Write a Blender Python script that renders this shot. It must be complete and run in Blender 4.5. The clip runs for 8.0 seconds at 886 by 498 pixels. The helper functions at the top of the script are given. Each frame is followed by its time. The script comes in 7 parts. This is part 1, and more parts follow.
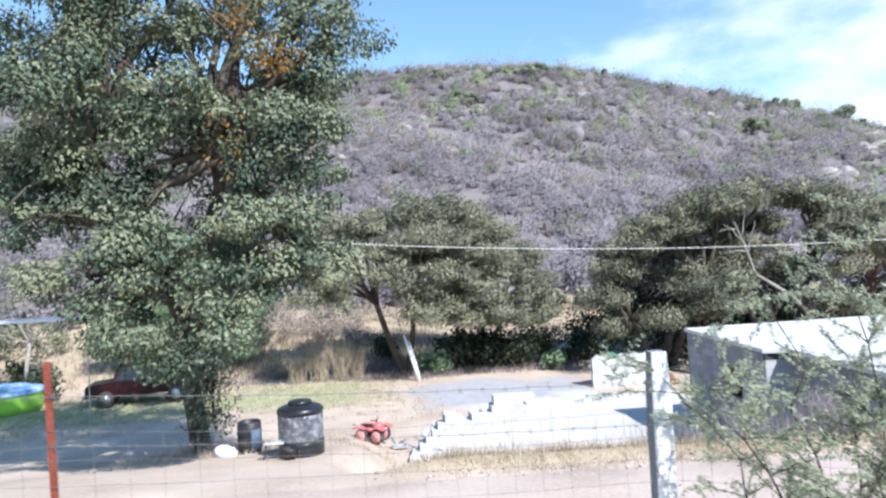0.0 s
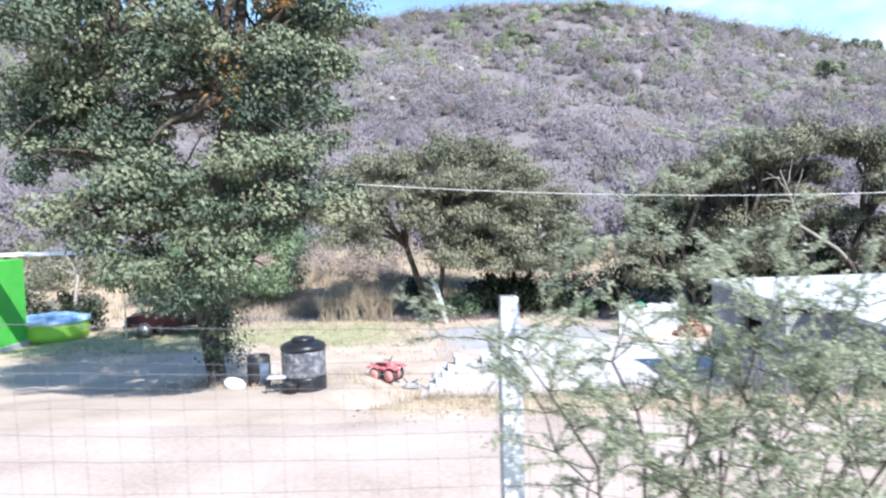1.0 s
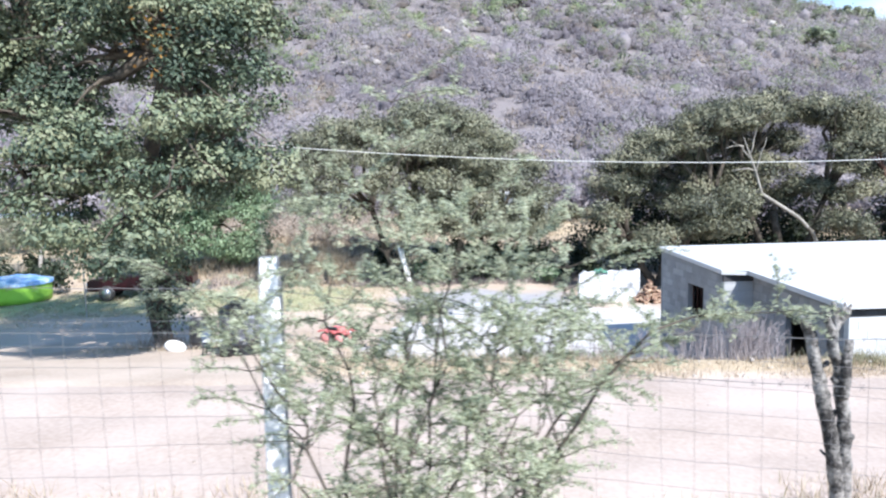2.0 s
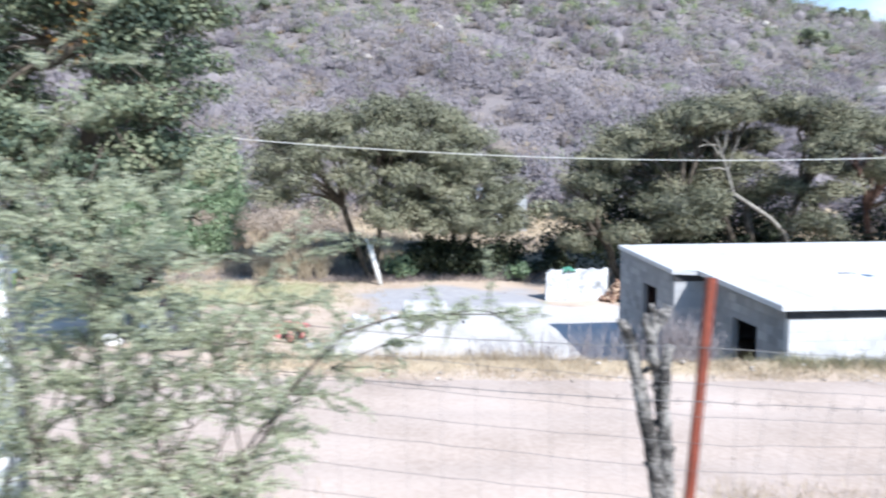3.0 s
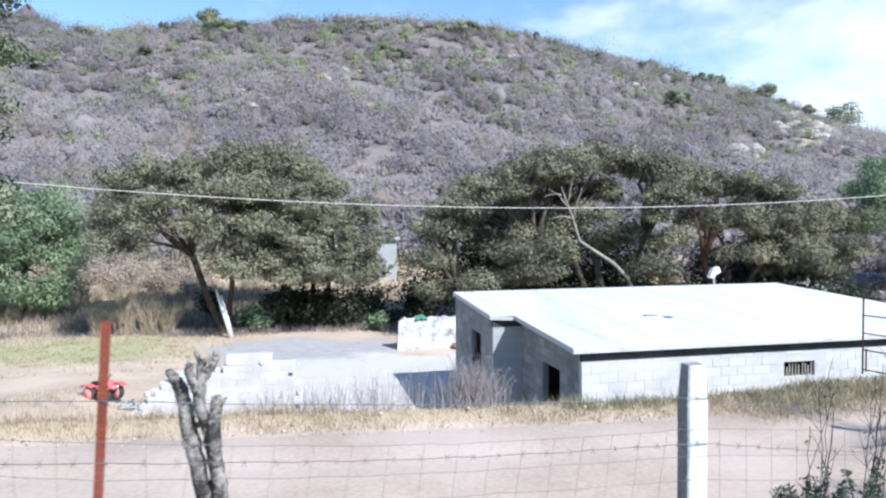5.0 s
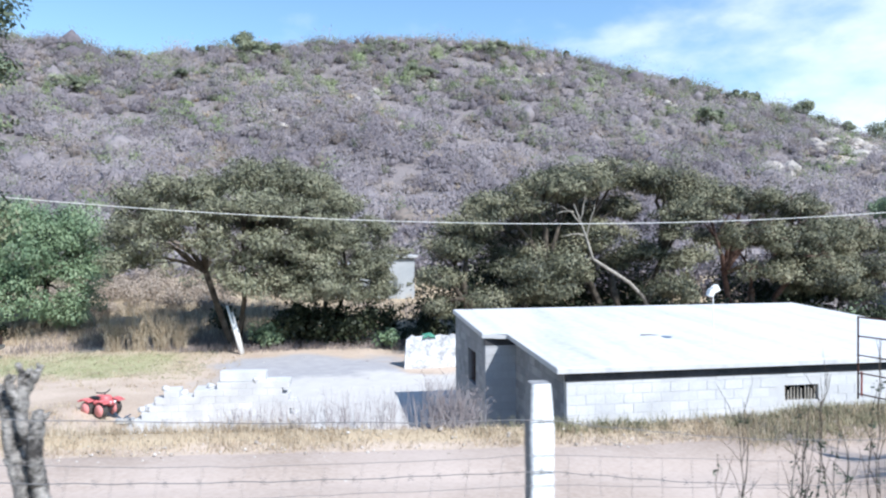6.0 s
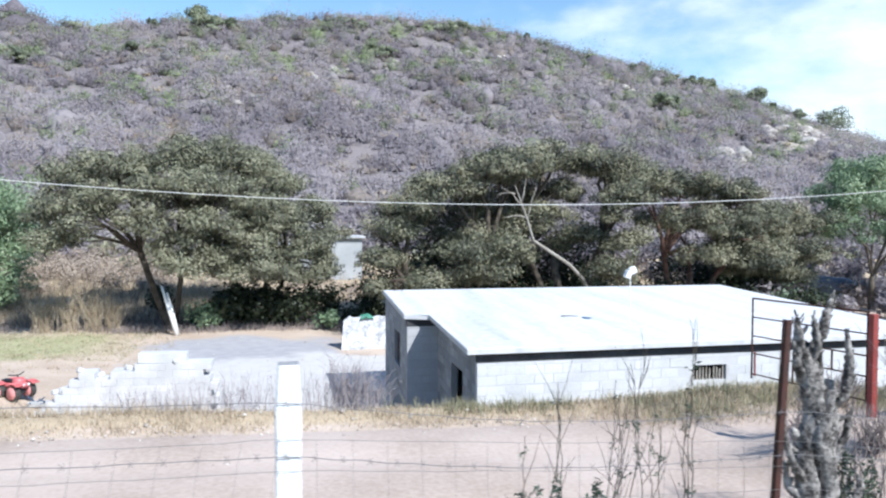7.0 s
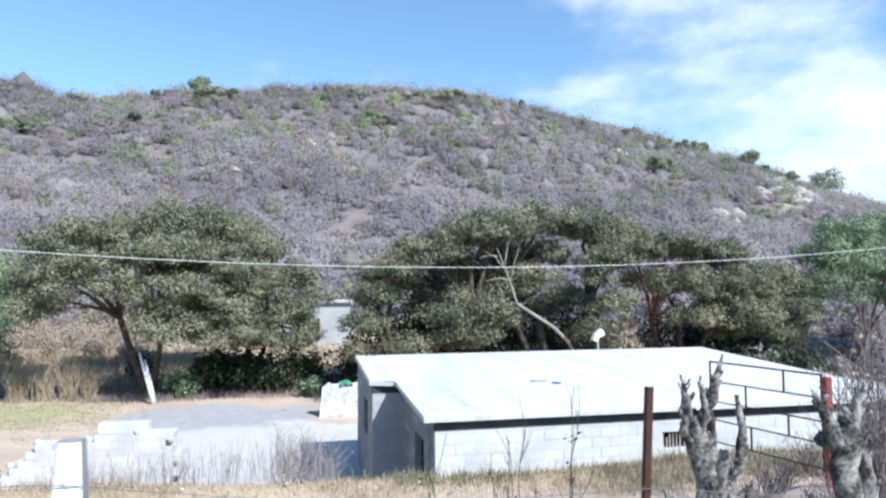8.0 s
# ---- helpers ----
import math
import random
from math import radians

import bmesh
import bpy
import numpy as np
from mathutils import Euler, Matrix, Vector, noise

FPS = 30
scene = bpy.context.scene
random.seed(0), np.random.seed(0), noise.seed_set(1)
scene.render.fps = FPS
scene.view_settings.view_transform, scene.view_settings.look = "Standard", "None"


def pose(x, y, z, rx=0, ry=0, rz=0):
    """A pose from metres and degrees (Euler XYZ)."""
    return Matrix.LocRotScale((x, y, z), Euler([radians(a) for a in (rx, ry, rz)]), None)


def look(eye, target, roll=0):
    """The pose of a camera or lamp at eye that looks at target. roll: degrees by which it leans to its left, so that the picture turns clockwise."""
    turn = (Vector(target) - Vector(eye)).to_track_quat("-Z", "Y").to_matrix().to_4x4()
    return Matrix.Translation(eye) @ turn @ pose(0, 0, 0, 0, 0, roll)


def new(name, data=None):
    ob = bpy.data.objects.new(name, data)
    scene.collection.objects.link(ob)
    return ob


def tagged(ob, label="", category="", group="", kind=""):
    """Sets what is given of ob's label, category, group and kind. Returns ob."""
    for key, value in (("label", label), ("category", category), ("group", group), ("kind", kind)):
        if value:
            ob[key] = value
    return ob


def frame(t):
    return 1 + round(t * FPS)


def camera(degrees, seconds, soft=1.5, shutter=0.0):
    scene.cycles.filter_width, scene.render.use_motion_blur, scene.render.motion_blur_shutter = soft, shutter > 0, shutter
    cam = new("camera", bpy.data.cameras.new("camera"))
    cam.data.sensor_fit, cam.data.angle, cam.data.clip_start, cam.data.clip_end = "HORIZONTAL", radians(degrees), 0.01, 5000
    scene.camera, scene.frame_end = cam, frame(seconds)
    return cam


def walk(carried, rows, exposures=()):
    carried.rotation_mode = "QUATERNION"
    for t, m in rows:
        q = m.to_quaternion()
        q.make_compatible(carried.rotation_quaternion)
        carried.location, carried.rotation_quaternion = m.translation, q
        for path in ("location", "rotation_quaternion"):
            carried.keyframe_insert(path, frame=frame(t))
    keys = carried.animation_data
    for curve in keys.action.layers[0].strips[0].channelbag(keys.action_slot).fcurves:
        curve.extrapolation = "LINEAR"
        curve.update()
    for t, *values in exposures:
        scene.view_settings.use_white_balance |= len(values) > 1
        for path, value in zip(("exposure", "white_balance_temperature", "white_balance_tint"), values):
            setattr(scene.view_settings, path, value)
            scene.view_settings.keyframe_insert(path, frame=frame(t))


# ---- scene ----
cam = camera(67.0, 8.0, soft=2.2, shutter=0.4)
PATH = [
    (0, (-0.109, 0.028, 5.003), (0.145, 2.011, 5.056), -3.0),
    (0.5, (0.536, 0.11, 4.966), (0.69, 2.104, 4.906), -2.4),
    (1, (1.121, 0.145, 4.906), (1.206, 2.14, 4.8), -1.7),
    (1.5, (1.783, 0.055, 4.879), (1.921, 2.039, 4.674), -1.6),
    (2.8, (3.463, 0.269, 4.781), (3.505, 2.258, 4.572), -0.4),
    (3, (3.739, 0.333, 4.769), (3.855, 2.318, 4.552), -0.4),
    (3.5, (4.258, 0.337, 4.732), (4.667, 2.282, 4.511), 0.9),
    (3.9, (4.703, 0.364, 4.704), (5.186, 2.291, 4.475), 0.8),
    (4, (4.816, 0.367, 4.701), (5.305, 2.292, 4.47), 1.0),
    (4.5, (5.347, 0.319, 4.701), (5.814, 2.257, 4.547), 0.2),
    (6, (6.983, 0.43, 4.598), (7.295, 2.405, 4.584), -0.3),
    (6.5, (7.535, 0.458, 4.567), (7.913, 2.421, 4.524), 0.1),
    (7, (8.023, 0.429, 4.558), (8.443, 2.383, 4.489), 0.2),
    (7.5, (8.462, 0.411, 4.583), (8.899, 2.363, 4.573), 0.1),
    (7.7, (8.651, 0.427, 4.584), (9.086, 2.379, 4.623), -0.4),
    (8, (8.931, 0.44, 4.551), (9.346, 2.393, 4.672), -0.3),
]
walk(cam, [(t, look(eye, target, roll)) for t, eye, target, roll in PATH], [(0.0, 0.74, 6200, 11), (0.6, 0.95, 6200, 12), (1.5, 0.86, 6220, 11), (2.4, 0.89, 6220, 11), (3.6, 0.60, 6220, 10), (4.6, 0.56, 6200, 10), (8.0, 0.55, 6180, 9)])

# ---------- light ----------
SUN_DIR = Vector((0.54, -0.84, 1.0)).normalized()
world = bpy.data.worlds.new("sky")
scene.world = world
world.use_nodes = True
wn, wl = world.node_tree.nodes, world.node_tree.links
wn.clear()
w_out = wn.new("ShaderNodeOutputWorld")
w_bg = wn.new("ShaderNodeBackground")
w_sky = wn.new("ShaderNodeTexSky")
w_sky.sky_type = "NISHITA"
w_sky.sun_disc = False
w_sky.sun_elevation = math.asin(SUN_DIR.z)
w_sky.sun_rotation = math.atan2(SUN_DIR.x, SUN_DIR.y)
w_sky.altitude = 0
w_sky.dust_density = 0.2
w_sky.ozone_density = 0.6
w_sky.air_density = 1.3
w_bg.inputs["Strength"].default_value = 0.118
# broken cloud: soft noise over the whole dome, thicker round one bank
w_co = wn.new("ShaderNodeTexCoord")
w_map = wn.new("ShaderNodeMapping")
w_map.inputs["Scale"].default_value = (1.0, 1.0, 2.2)
w_noise = wn.new("ShaderNodeTexNoise")
w_noise.inputs["Scale"].default_value = 2.6
w_noise.inputs["Detail"].default_value = 7.0
w_noise.inputs["Roughness"].default_value = 0.55
w_dot = wn.new("ShaderNodeVectorMath")
w_dot.operation = "DISTANCE"
w_dot.inputs[1].default_value = (0.60, 0.75, 0.24)
w_bank = wn.new("ShaderNodeMapRange")
w_bank.inputs["From Min"].default_value, w_bank.inputs["From Max"].default_value = 0.10, 0.42
w_bank.inputs["To Min"].default_value, w_bank.inputs["To Max"].default_value = 0.33, 0.0
w_add = wn.new("ShaderNodeMath")
w_ramp = wn.new("ShaderNodeMapRange")
w_ramp.interpolation_type = "SMOOTHSTEP"
w_ramp.inputs["From Min"].default_value, w_ramp.inputs["From Max"].default_value = 0.60, 0.86
w_ramp.inputs["To Min"].default_value, w_ramp.inputs["To Max"].default_value = 0.0, 0.85
w_mix = wn.new("ShaderNodeMix")
w_mix.data_type = "RGBA"
w_mix.inputs["B"].default_value = (7.2, 7.6, 8.1, 1)
wl.new(w_co.outputs["Generated"], w_map.inputs["Vector"])
wl.new(w_map.outputs["Vector"], w_noise.inputs["Vector"])
wl.new(w_co.outputs["Generated"], w_dot.inputs[0])
wl.new(w_dot.outputs["Value"], w_bank.inputs["Value"])
wl.new(w_noise.outputs["Fac"], w_add.inputs[0])
wl.new(w_bank.outputs["Result"], w_add.inputs[1])
wl.new(w_add.outputs["Value"], w_ramp.inputs["Value"])
wl.new(w_ramp.outputs["Result"], w_mix.inputs["Factor"])
w_tint = wn.new("ShaderNodeVectorMath")
w_tint.operation = "MULTIPLY"
w_tint.inputs[1].default_value = (0.84, 1.02, 1.18)
wl.new(w_sky.outputs["Color"], w_tint.inputs[0])
wl.new(w_tint.outputs["Vector"], w_mix.inputs["A"])
wl.new(w_mix.outputs["Result"], w_bg.inputs["Color"])
wl.new(w_bg.outputs["Background"], w_out.inputs["Surface"])

sun = new("sun", bpy.data.lights.new("sun", "SUN"))
sun.data.energy = 5.0
sun.data.angle = radians(0.55)
sun.data.color = (1.0, 0.97, 0.93)
sun.matrix_world = look((0, 0, 60), Vector((0, 0, 60)) - SUN_DIR)


# ---------- materials ----------
def material(name, colours, scale=3.0, fine=40.0, rough=0.85, bump=0.3, metal=0.0, island=0.0, objrand=0.0, translucent=0.0, bump_dist=0.02, tone=0.0):
    """A surface with two scales of colour variation and fine relief; colours: dark to light."""
    m = bpy.data.materials.new(name)
    m.use_nodes = True
    n, l = m.node_tree.nodes, m.node_tree.links
    b = n["Principled BSDF"]
    geo = n.new("ShaderNodeNewGeometry")
    big = n.new("ShaderNodeTexNoise")
    big.inputs["Scale"].default_value, big.inputs["Detail"].default_value = scale, 4.0
    small = n.new("ShaderNodeTexNoise")
    small.inputs["Scale"].default_value, small.inputs["Detail"].default_value = fine, 3.0
    l.new(geo.outputs["Position"], big.inputs["Vector"])
    l.new(geo.outputs["Position"], small.inputs["Vector"])
    mix = n.new("ShaderNodeMath")
    mix.operation = "MULTIPLY_ADD"
    mix.inputs[1].default_value = 0.35
    l.new(small.outputs["Fac"], mix.inputs[0])
    half = n.new("ShaderNodeMath")
    half.operation = "MULTIPLY"
    half.inputs[1].default_value = 0.65
    l.new(big.outputs["Fac"], half.inputs[0])
    l.new(half.outputs["Value"], mix.inputs[2])
    fac = mix
    if island:
        isl = n.new("ShaderNodeMath")
        isl.operation = "MULTIPLY_ADD"
        isl.inputs[1].default_value = island
        l.new(geo.outputs["Random Per Island"], isl.inputs[0])
        sub = n.new("ShaderNodeMath")
        sub.inputs[1].default_value = -island / 2
        l.new(fac.outputs["Value"], sub.inputs[0])
        l.new(sub.outputs["Value"], isl.inputs[2])
        fac = isl
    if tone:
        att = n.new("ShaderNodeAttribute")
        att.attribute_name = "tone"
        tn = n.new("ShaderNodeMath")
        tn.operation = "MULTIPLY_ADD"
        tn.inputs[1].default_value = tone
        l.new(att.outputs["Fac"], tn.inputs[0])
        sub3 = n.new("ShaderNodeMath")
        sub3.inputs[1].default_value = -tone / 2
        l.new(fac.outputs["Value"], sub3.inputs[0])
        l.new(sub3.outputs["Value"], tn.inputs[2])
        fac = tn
    if objrand:
        info = n.new("ShaderNodeObjectInfo")
        obr = n.new("ShaderNodeMath")
        obr.operation = "MULTIPLY_ADD"
        obr.inputs[1].default_value = objrand
        l.new(info.outputs["Random"], obr.inputs[0])
        sub2 = n.new("ShaderNodeMath")
        sub2.inputs[1].default_value = -objrand / 2
        l.new(fac.outputs["Value"], sub2.inputs[0])
        l.new(sub2.outputs["Value"], obr.inputs[2])
        fac = obr
    ramp = n.new("ShaderNodeValToRGB")
    lo, hi = 0.32, 0.68
    els = ramp.color_ramp.elements
    while len(els) < len(colours):
        els.new(0.5)
    for i, c in enumerate(colours):
        els[i].position = lo + (hi - lo) * i / max(1, len(colours) - 1)
        els[i].color = (*c, 1)
    l.new(fac.outputs["Value"], ramp.inputs["Fac"])
    l.new(ramp.outputs["Color"], b.inputs["Base Color"])
    b.inputs["Roughness"].default_value = rough
    b.inputs["Metallic"].default_value = metal
    if bump:
        bp = n.new("ShaderNodeBump")
        bp.inputs["Strength"].default_value, bp.inputs["Distance"].default_value = bump, bump_dist
        l.new(small.outputs["Fac"], bp.inputs["Height"])
        l.new(bp.outputs["Normal"], b.inputs["Normal"])
    if translucent:
        tr = n.new("ShaderNodeBsdfTranslucent")
        l.new(ramp.outputs["Color"], tr.inputs["Color"])
        mx = n.new("ShaderNodeMixShader")
        mx.inputs["Fac"].default_value = translucent
        l.new(b.outputs["BSDF"], mx.inputs[1])
        l.new(tr.outputs["BSDF"], mx.inputs[2])
        l.new(mx.outputs["Shader"], n["Material Output"].inputs["Surface"])
    return m


M_SAND = material("pale_dirt", [(0.315, 0.248, 0.202), (0.42, 0.342, 0.292), (0.485, 0.403, 0.352)], 0.5, 14, 0.95, 0.35)
M_CONC = material("weathered_concrete", [(0.30, 0.31, 0.32), (0.46, 0.47, 0.48), (0.60, 0.60, 0.60)], 1.5, 30, 0.9, 0.25)
# wall blocks: light is in the colour, darker for shaded sides, paler for sunlit
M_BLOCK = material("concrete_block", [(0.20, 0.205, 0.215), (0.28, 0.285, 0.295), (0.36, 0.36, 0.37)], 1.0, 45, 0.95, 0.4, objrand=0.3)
M_SUNNYBLOCK = material("sunlit_wall_block", [(0.46, 0.47, 0.485), (0.55, 0.56, 0.575), (0.62, 0.625, 0.64)], 1.2, 45, 0.95, 0.35, objrand=0.14)
M_SUNNYMORTAR = material("sunlit_mortar", [(0.45, 0.455, 0.465), (0.55, 0.555, 0.56)], 3, 50, 0.95, 0.3)
# porch wall: painted between the shaded and the sunlit tone
M_PORCHBLOCK = material("half_sunlit_block", [(0.33, 0.34, 0.36), (0.39, 0.40, 0.42), (0.44, 0.445, 0.46)], 1.2, 45, 0.95, 0.35, objrand=0.12)
M_PORCHMORTAR = material("half_sunlit_mortar", [(0.31, 0.315, 0.33), (0.38, 0.385, 0.40)], 3, 50, 0.95, 0.3)
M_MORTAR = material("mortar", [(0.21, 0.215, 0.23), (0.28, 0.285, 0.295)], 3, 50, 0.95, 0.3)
M_BEAM = material("black_beam", [(0.03, 0.03, 0.034), (0.05, 0.05, 0.055), (0.09, 0.09, 0.095)], 1.5, 30, 0.9, 0.3)
M_ROOF = material("whitewashed_slab", [(0.40, 0.41, 0.43), (0.52, 0.525, 0.535), (0.58, 0.58, 0.585)], 0.7, 6, 0.9, 0.15)
rn, rl = M_ROOF.node_tree.nodes, M_ROOF.node_tree.links
streak = rn.new("ShaderNodeMapping")
streak.inputs["Scale"].default_value = (2.6, 0.3, 1.0)
for q in [n for n in rn if n.bl_idname == "ShaderNodeTexNoise"][:1]:
    rl.new(q.inputs["Vector"].links[0].from_socket, streak.inputs["Vector"])
    rl.new(streak.outputs["Vector"], q.inputs["Vector"])
M_WHITEBLK = material("limewashed_block", [(0.41, 0.415, 0.425), (0.49, 0.495, 0.505), (0.56, 0.565, 0.57)], 2.0, 40, 0.95, 0.4, objrand=0.12)
M_POSTWHITE = material("flaking_white_paint", [(0.25, 0.25, 0.26), (0.70, 0.70, 0.70), (0.80, 0.80, 0.79), (0.82, 0.82, 0.80)], 9, 30, 0.85, 0.3)
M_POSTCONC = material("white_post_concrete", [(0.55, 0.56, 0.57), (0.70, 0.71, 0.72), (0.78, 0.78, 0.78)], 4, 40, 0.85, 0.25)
# darker copy of the post concrete, with side shade in its colour
M_POSTSHADE = material("shaded_post_concrete", [(0.15, 0.15, 0.16), (0.22, 0.22, 0.23), (0.30, 0.30, 0.30)], 5, 40, 0.9, 0.3)
M_RUST = material("rusty_red_paint", [(0.12, 0.032, 0.02), (0.23, 0.052, 0.03), (0.30, 0.09, 0.055)], 6, 60, 0.6, 0.25, metal=0.2)
M_RUSTDARK = material("dark_rusted_iron", [(0.03, 0.018, 0.015), (0.09, 0.03, 0.022)], 8, 60, 0.7, 0.25, metal=0.3)
M_GATERED = material("red_gate_paint", [(0.20, 0.035, 0.03), (0.31, 0.06, 0.05)], 5, 50, 0.55, 0.2)
M_WIRE = material("galvanised_wire", [(0.16, 0.15, 0.15), (0.28, 0.27, 0.27)], 9, 60, 0.5, 0.0, metal=0.5)
M_CABLE = material("pale_cable", [(0.55, 0.55, 0.54), (0.68, 0.68, 0.66)], 4, 40, 0.6, 0.0)
M_BARK = material("dark_bark", [(0.035, 0.028, 0.022), (0.08, 0.065, 0.05), (0.14, 0.115, 0.09)], 4, 30, 0.95, 0.8)
M_REDBARK = material("reddish_bark", [(0.06, 0.035, 0.028), (0.13, 0.075, 0.06), (0.21, 0.13, 0.105)], 4, 30, 0.95, 0.8)
M_PALEBARK = material("pale_dead_bark", [(0.16, 0.14, 0.12), (0.32, 0.29, 0.26), (0.46, 0.43, 0.39)], 5, 35, 0.95, 0.8)
M_DEADWOOD = material("weathered_dead_wood", [(0.15, 0.135, 0.115), (0.27, 0.25, 0.22), (0.40, 0.375, 0.34)], 5, 35, 0.95, 0.8)
M_STUMP = material("grey_cracked_bark", [(0.008, 0.007, 0.007), (0.05, 0.045, 0.042), (0.25, 0.235, 0.22), (0.42, 0.395, 0.37)], 7, 38, 0.95, 0.7, bump_dist=0.02)
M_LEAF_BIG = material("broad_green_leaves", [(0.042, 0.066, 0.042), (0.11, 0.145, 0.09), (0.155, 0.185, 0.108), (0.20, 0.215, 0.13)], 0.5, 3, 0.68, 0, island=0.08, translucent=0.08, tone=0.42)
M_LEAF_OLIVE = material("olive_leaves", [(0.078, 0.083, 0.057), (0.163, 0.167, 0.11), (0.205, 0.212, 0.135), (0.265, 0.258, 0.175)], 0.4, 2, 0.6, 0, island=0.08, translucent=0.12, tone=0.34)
# olive leaves again with darker low tones: crown shade put into the colour
M_LEAF_SHADY = material("shady_olive_leaves", [(0.035, 0.040, 0.027), (0.095, 0.102, 0.063), (0.185, 0.185, 0.115), (0.27, 0.258, 0.17)], 0.4, 2, 0.6, 0, island=0.08, translucent=0.12, tone=0.36)
M_LEAF_GREEN = material("fresh_green_leaves", [(0.10, 0.165, 0.09), (0.19, 0.27, 0.155), (0.29, 0.37, 0.22)], 0.6, 3, 0.55, 0, island=0.2, translucent=0.22, tone=0.2)
M_LEAF_DARK = material("dark_shrub_leaves", [(0.012, 0.02, 0.010), (0.028, 0.042, 0.019), (0.05, 0.062, 0.03)], 0.8, 3, 0.6, 0, island=0.4, translucent=0.2)
M_LEAF_BUSH = material("dark_narrow_leaves", [(0.03, 0.05, 0.035), (0.06, 0.09, 0.055), (0.10, 0.13, 0.085)], 2, 20, 0.55, 0, island=0.3, translucent=0.15)
M_LEAF_ACACIA = material("feathery_acacia_leaves", [(0.30, 0.335, 0.22), (0.43, 0.465, 0.32), (0.55, 0.575, 0.42)], 1.5, 8, 0.6, 0, island=0.4, translucent=0.42)
M_LEAF_ORANGE = material("turning_orange_leaves", [(0.20, 0.10, 0.02), (0.34, 0.18, 0.04)], 1.5, 8, 0.6, 0, island=0.4, translucent=0.3)
M_BRUSH_GREY = material("leafless_grey_brush", [(0.185, 0.165, 0.184), (0.25, 0.226, 0.246), (0.30, 0.272, 0.29), (0.35, 0.318, 0.325)], 0.1, 0.6, 0.95, 0, tone=0.75, translucent=0.35)
M_BRUSH_WARM = material("brown_grey_brush", [(0.19, 0.16, 0.145), (0.275, 0.235, 0.21), (0.335, 0.29, 0.255)], 0.1, 0.6, 0.95, 0, tone=0.5, translucent=0.35)
M_BRUSH_TAN = material("ochre_hill_brush", [(0.20, 0.15, 0.11), (0.30, 0.235, 0.16), (0.36, 0.30, 0.21)], 0.5, 2, 0.95, 0, island=0.15, tone=0.4)
M_BRUSH_GREEN = material("green_hill_brush", [(0.12, 0.155, 0.085), (0.205, 0.25, 0.13), (0.30, 0.355, 0.185)], 0.3, 2.0, 0.9, 0, island=0.1, tone=0.4, translucent=0.3)
M_BRUSH_OLIVE = material("olive_hill_brush", [(0.11, 0.127, 0.088), (0.18, 0.20, 0.13), (0.265, 0.28, 0.185)], 0.3, 2.0, 0.9, 0, island=0.08, tone=0.5, translucent=0.3)
M_HILLTREE = material("grey_green_hill_leaves", [(0.14, 0.165, 0.115), (0.235, 0.265, 0.18), (0.34, 0.365, 0.255)], 0.3, 2.0, 0.9, 0, island=0.12, tone=0.5, translucent=0.35)
M_BRUSH_DARK = material("dark_hill_brush", [(0.035, 0.035, 0.03), (0.07, 0.07, 0.055), (0.11, 0.11, 0.08)], 0.3, 2.0, 0.9, 0, island=0.2, tone=0.3)
M_GRASS_DRY = material("dry_straw_grass", [(0.33, 0.26, 0.18), (0.47, 0.39, 0.285), (0.58, 0.50, 0.385)], 1.2, 8, 0.9, 0, island=0.4, translucent=0.2)
M_GRASS_GREEN = material("green_grass", [(0.17, 0.19, 0.10), (0.25, 0.265, 0.145), (0.34, 0.34, 0.20)], 1.2, 8, 0.9, 0, island=0.4, translucent=0.2)
M_WEED = material("grey_green_weeds", [(0.19, 0.185, 0.115), (0.29, 0.28, 0.175), (0.40, 0.375, 0.25)], 1.5, 9, 0.8, 0, island=0.25, translucent=0.2)
M_PEBBLE = material("pale_pebbles", [(0.26, 0.22, 0.19), (0.40, 0.36, 0.32), (0.58, 0.55, 0.52)], 2, 30, 0.9, 0.2, island=0.5)
M_STALK = material("dry_grey_straw", [(0.22, 0.175, 0.145), (0.33, 0.275, 0.225), (0.43, 0.37, 0.31)], 2, 8, 0.9, 0, island=0.3)
M_PLUME = material("dry_purple_stalks", [(0.20, 0.168, 0.172), (0.32, 0.28, 0.282), (0.44, 0.40, 0.395)], 2, 10, 0.9, 0, island=0.35)
M_TWIG = material("dry_twigs", [(0.16, 0.132, 0.125), (0.28, 0.243, 0.23)], 3, 20, 0.95, 0, island=0.3)
M_TANK = material("black_tank_plastic", [(0.012, 0.013, 0.016), (0.022, 0.024, 0.028)], 2, 20, 0.32, 0.05)
M_TANKWRAP = material("grey_clear_wrap", [(0.05, 0.055, 0.065), (0.12, 0.125, 0.14), (0.34, 0.35, 0.38)], 5, 9, 0.2, 0.9)
M_BLACK = material("black_plastic", [(0.012, 0.013, 0.015), (0.03, 0.03, 0.034)], 4, 30, 0.5, 0.1)
M_BLUEBIN = material("faded_blue_plastic", [(0.05, 0.08, 0.13), (0.09, 0.13, 0.19)], 4, 30, 0.5, 0.1)
M_STAINED = material("stained_white_plaster", [(0.16, 0.17, 0.18), (0.34, 0.345, 0.355), (0.56, 0.565, 0.57), (0.62, 0.62, 0.62)], 1.7, 9, 0.9, 0.4)
M_WHITE = material("white_sack", [(0.68, 0.68, 0.67), (0.82, 0.82, 0.80)], 8, 40, 0.8, 0.4)
M_QUAD = material("red_toy_plastic", [(0.52, 0.11, 0.12), (0.66, 0.19, 0.19)], 5, 30, 0.35, 0.05)
M_QUADPALE = material("faded_red_rim", [(0.58, 0.20, 0.20), (0.68, 0.30, 0.29)], 5, 30, 0.45, 0.05)
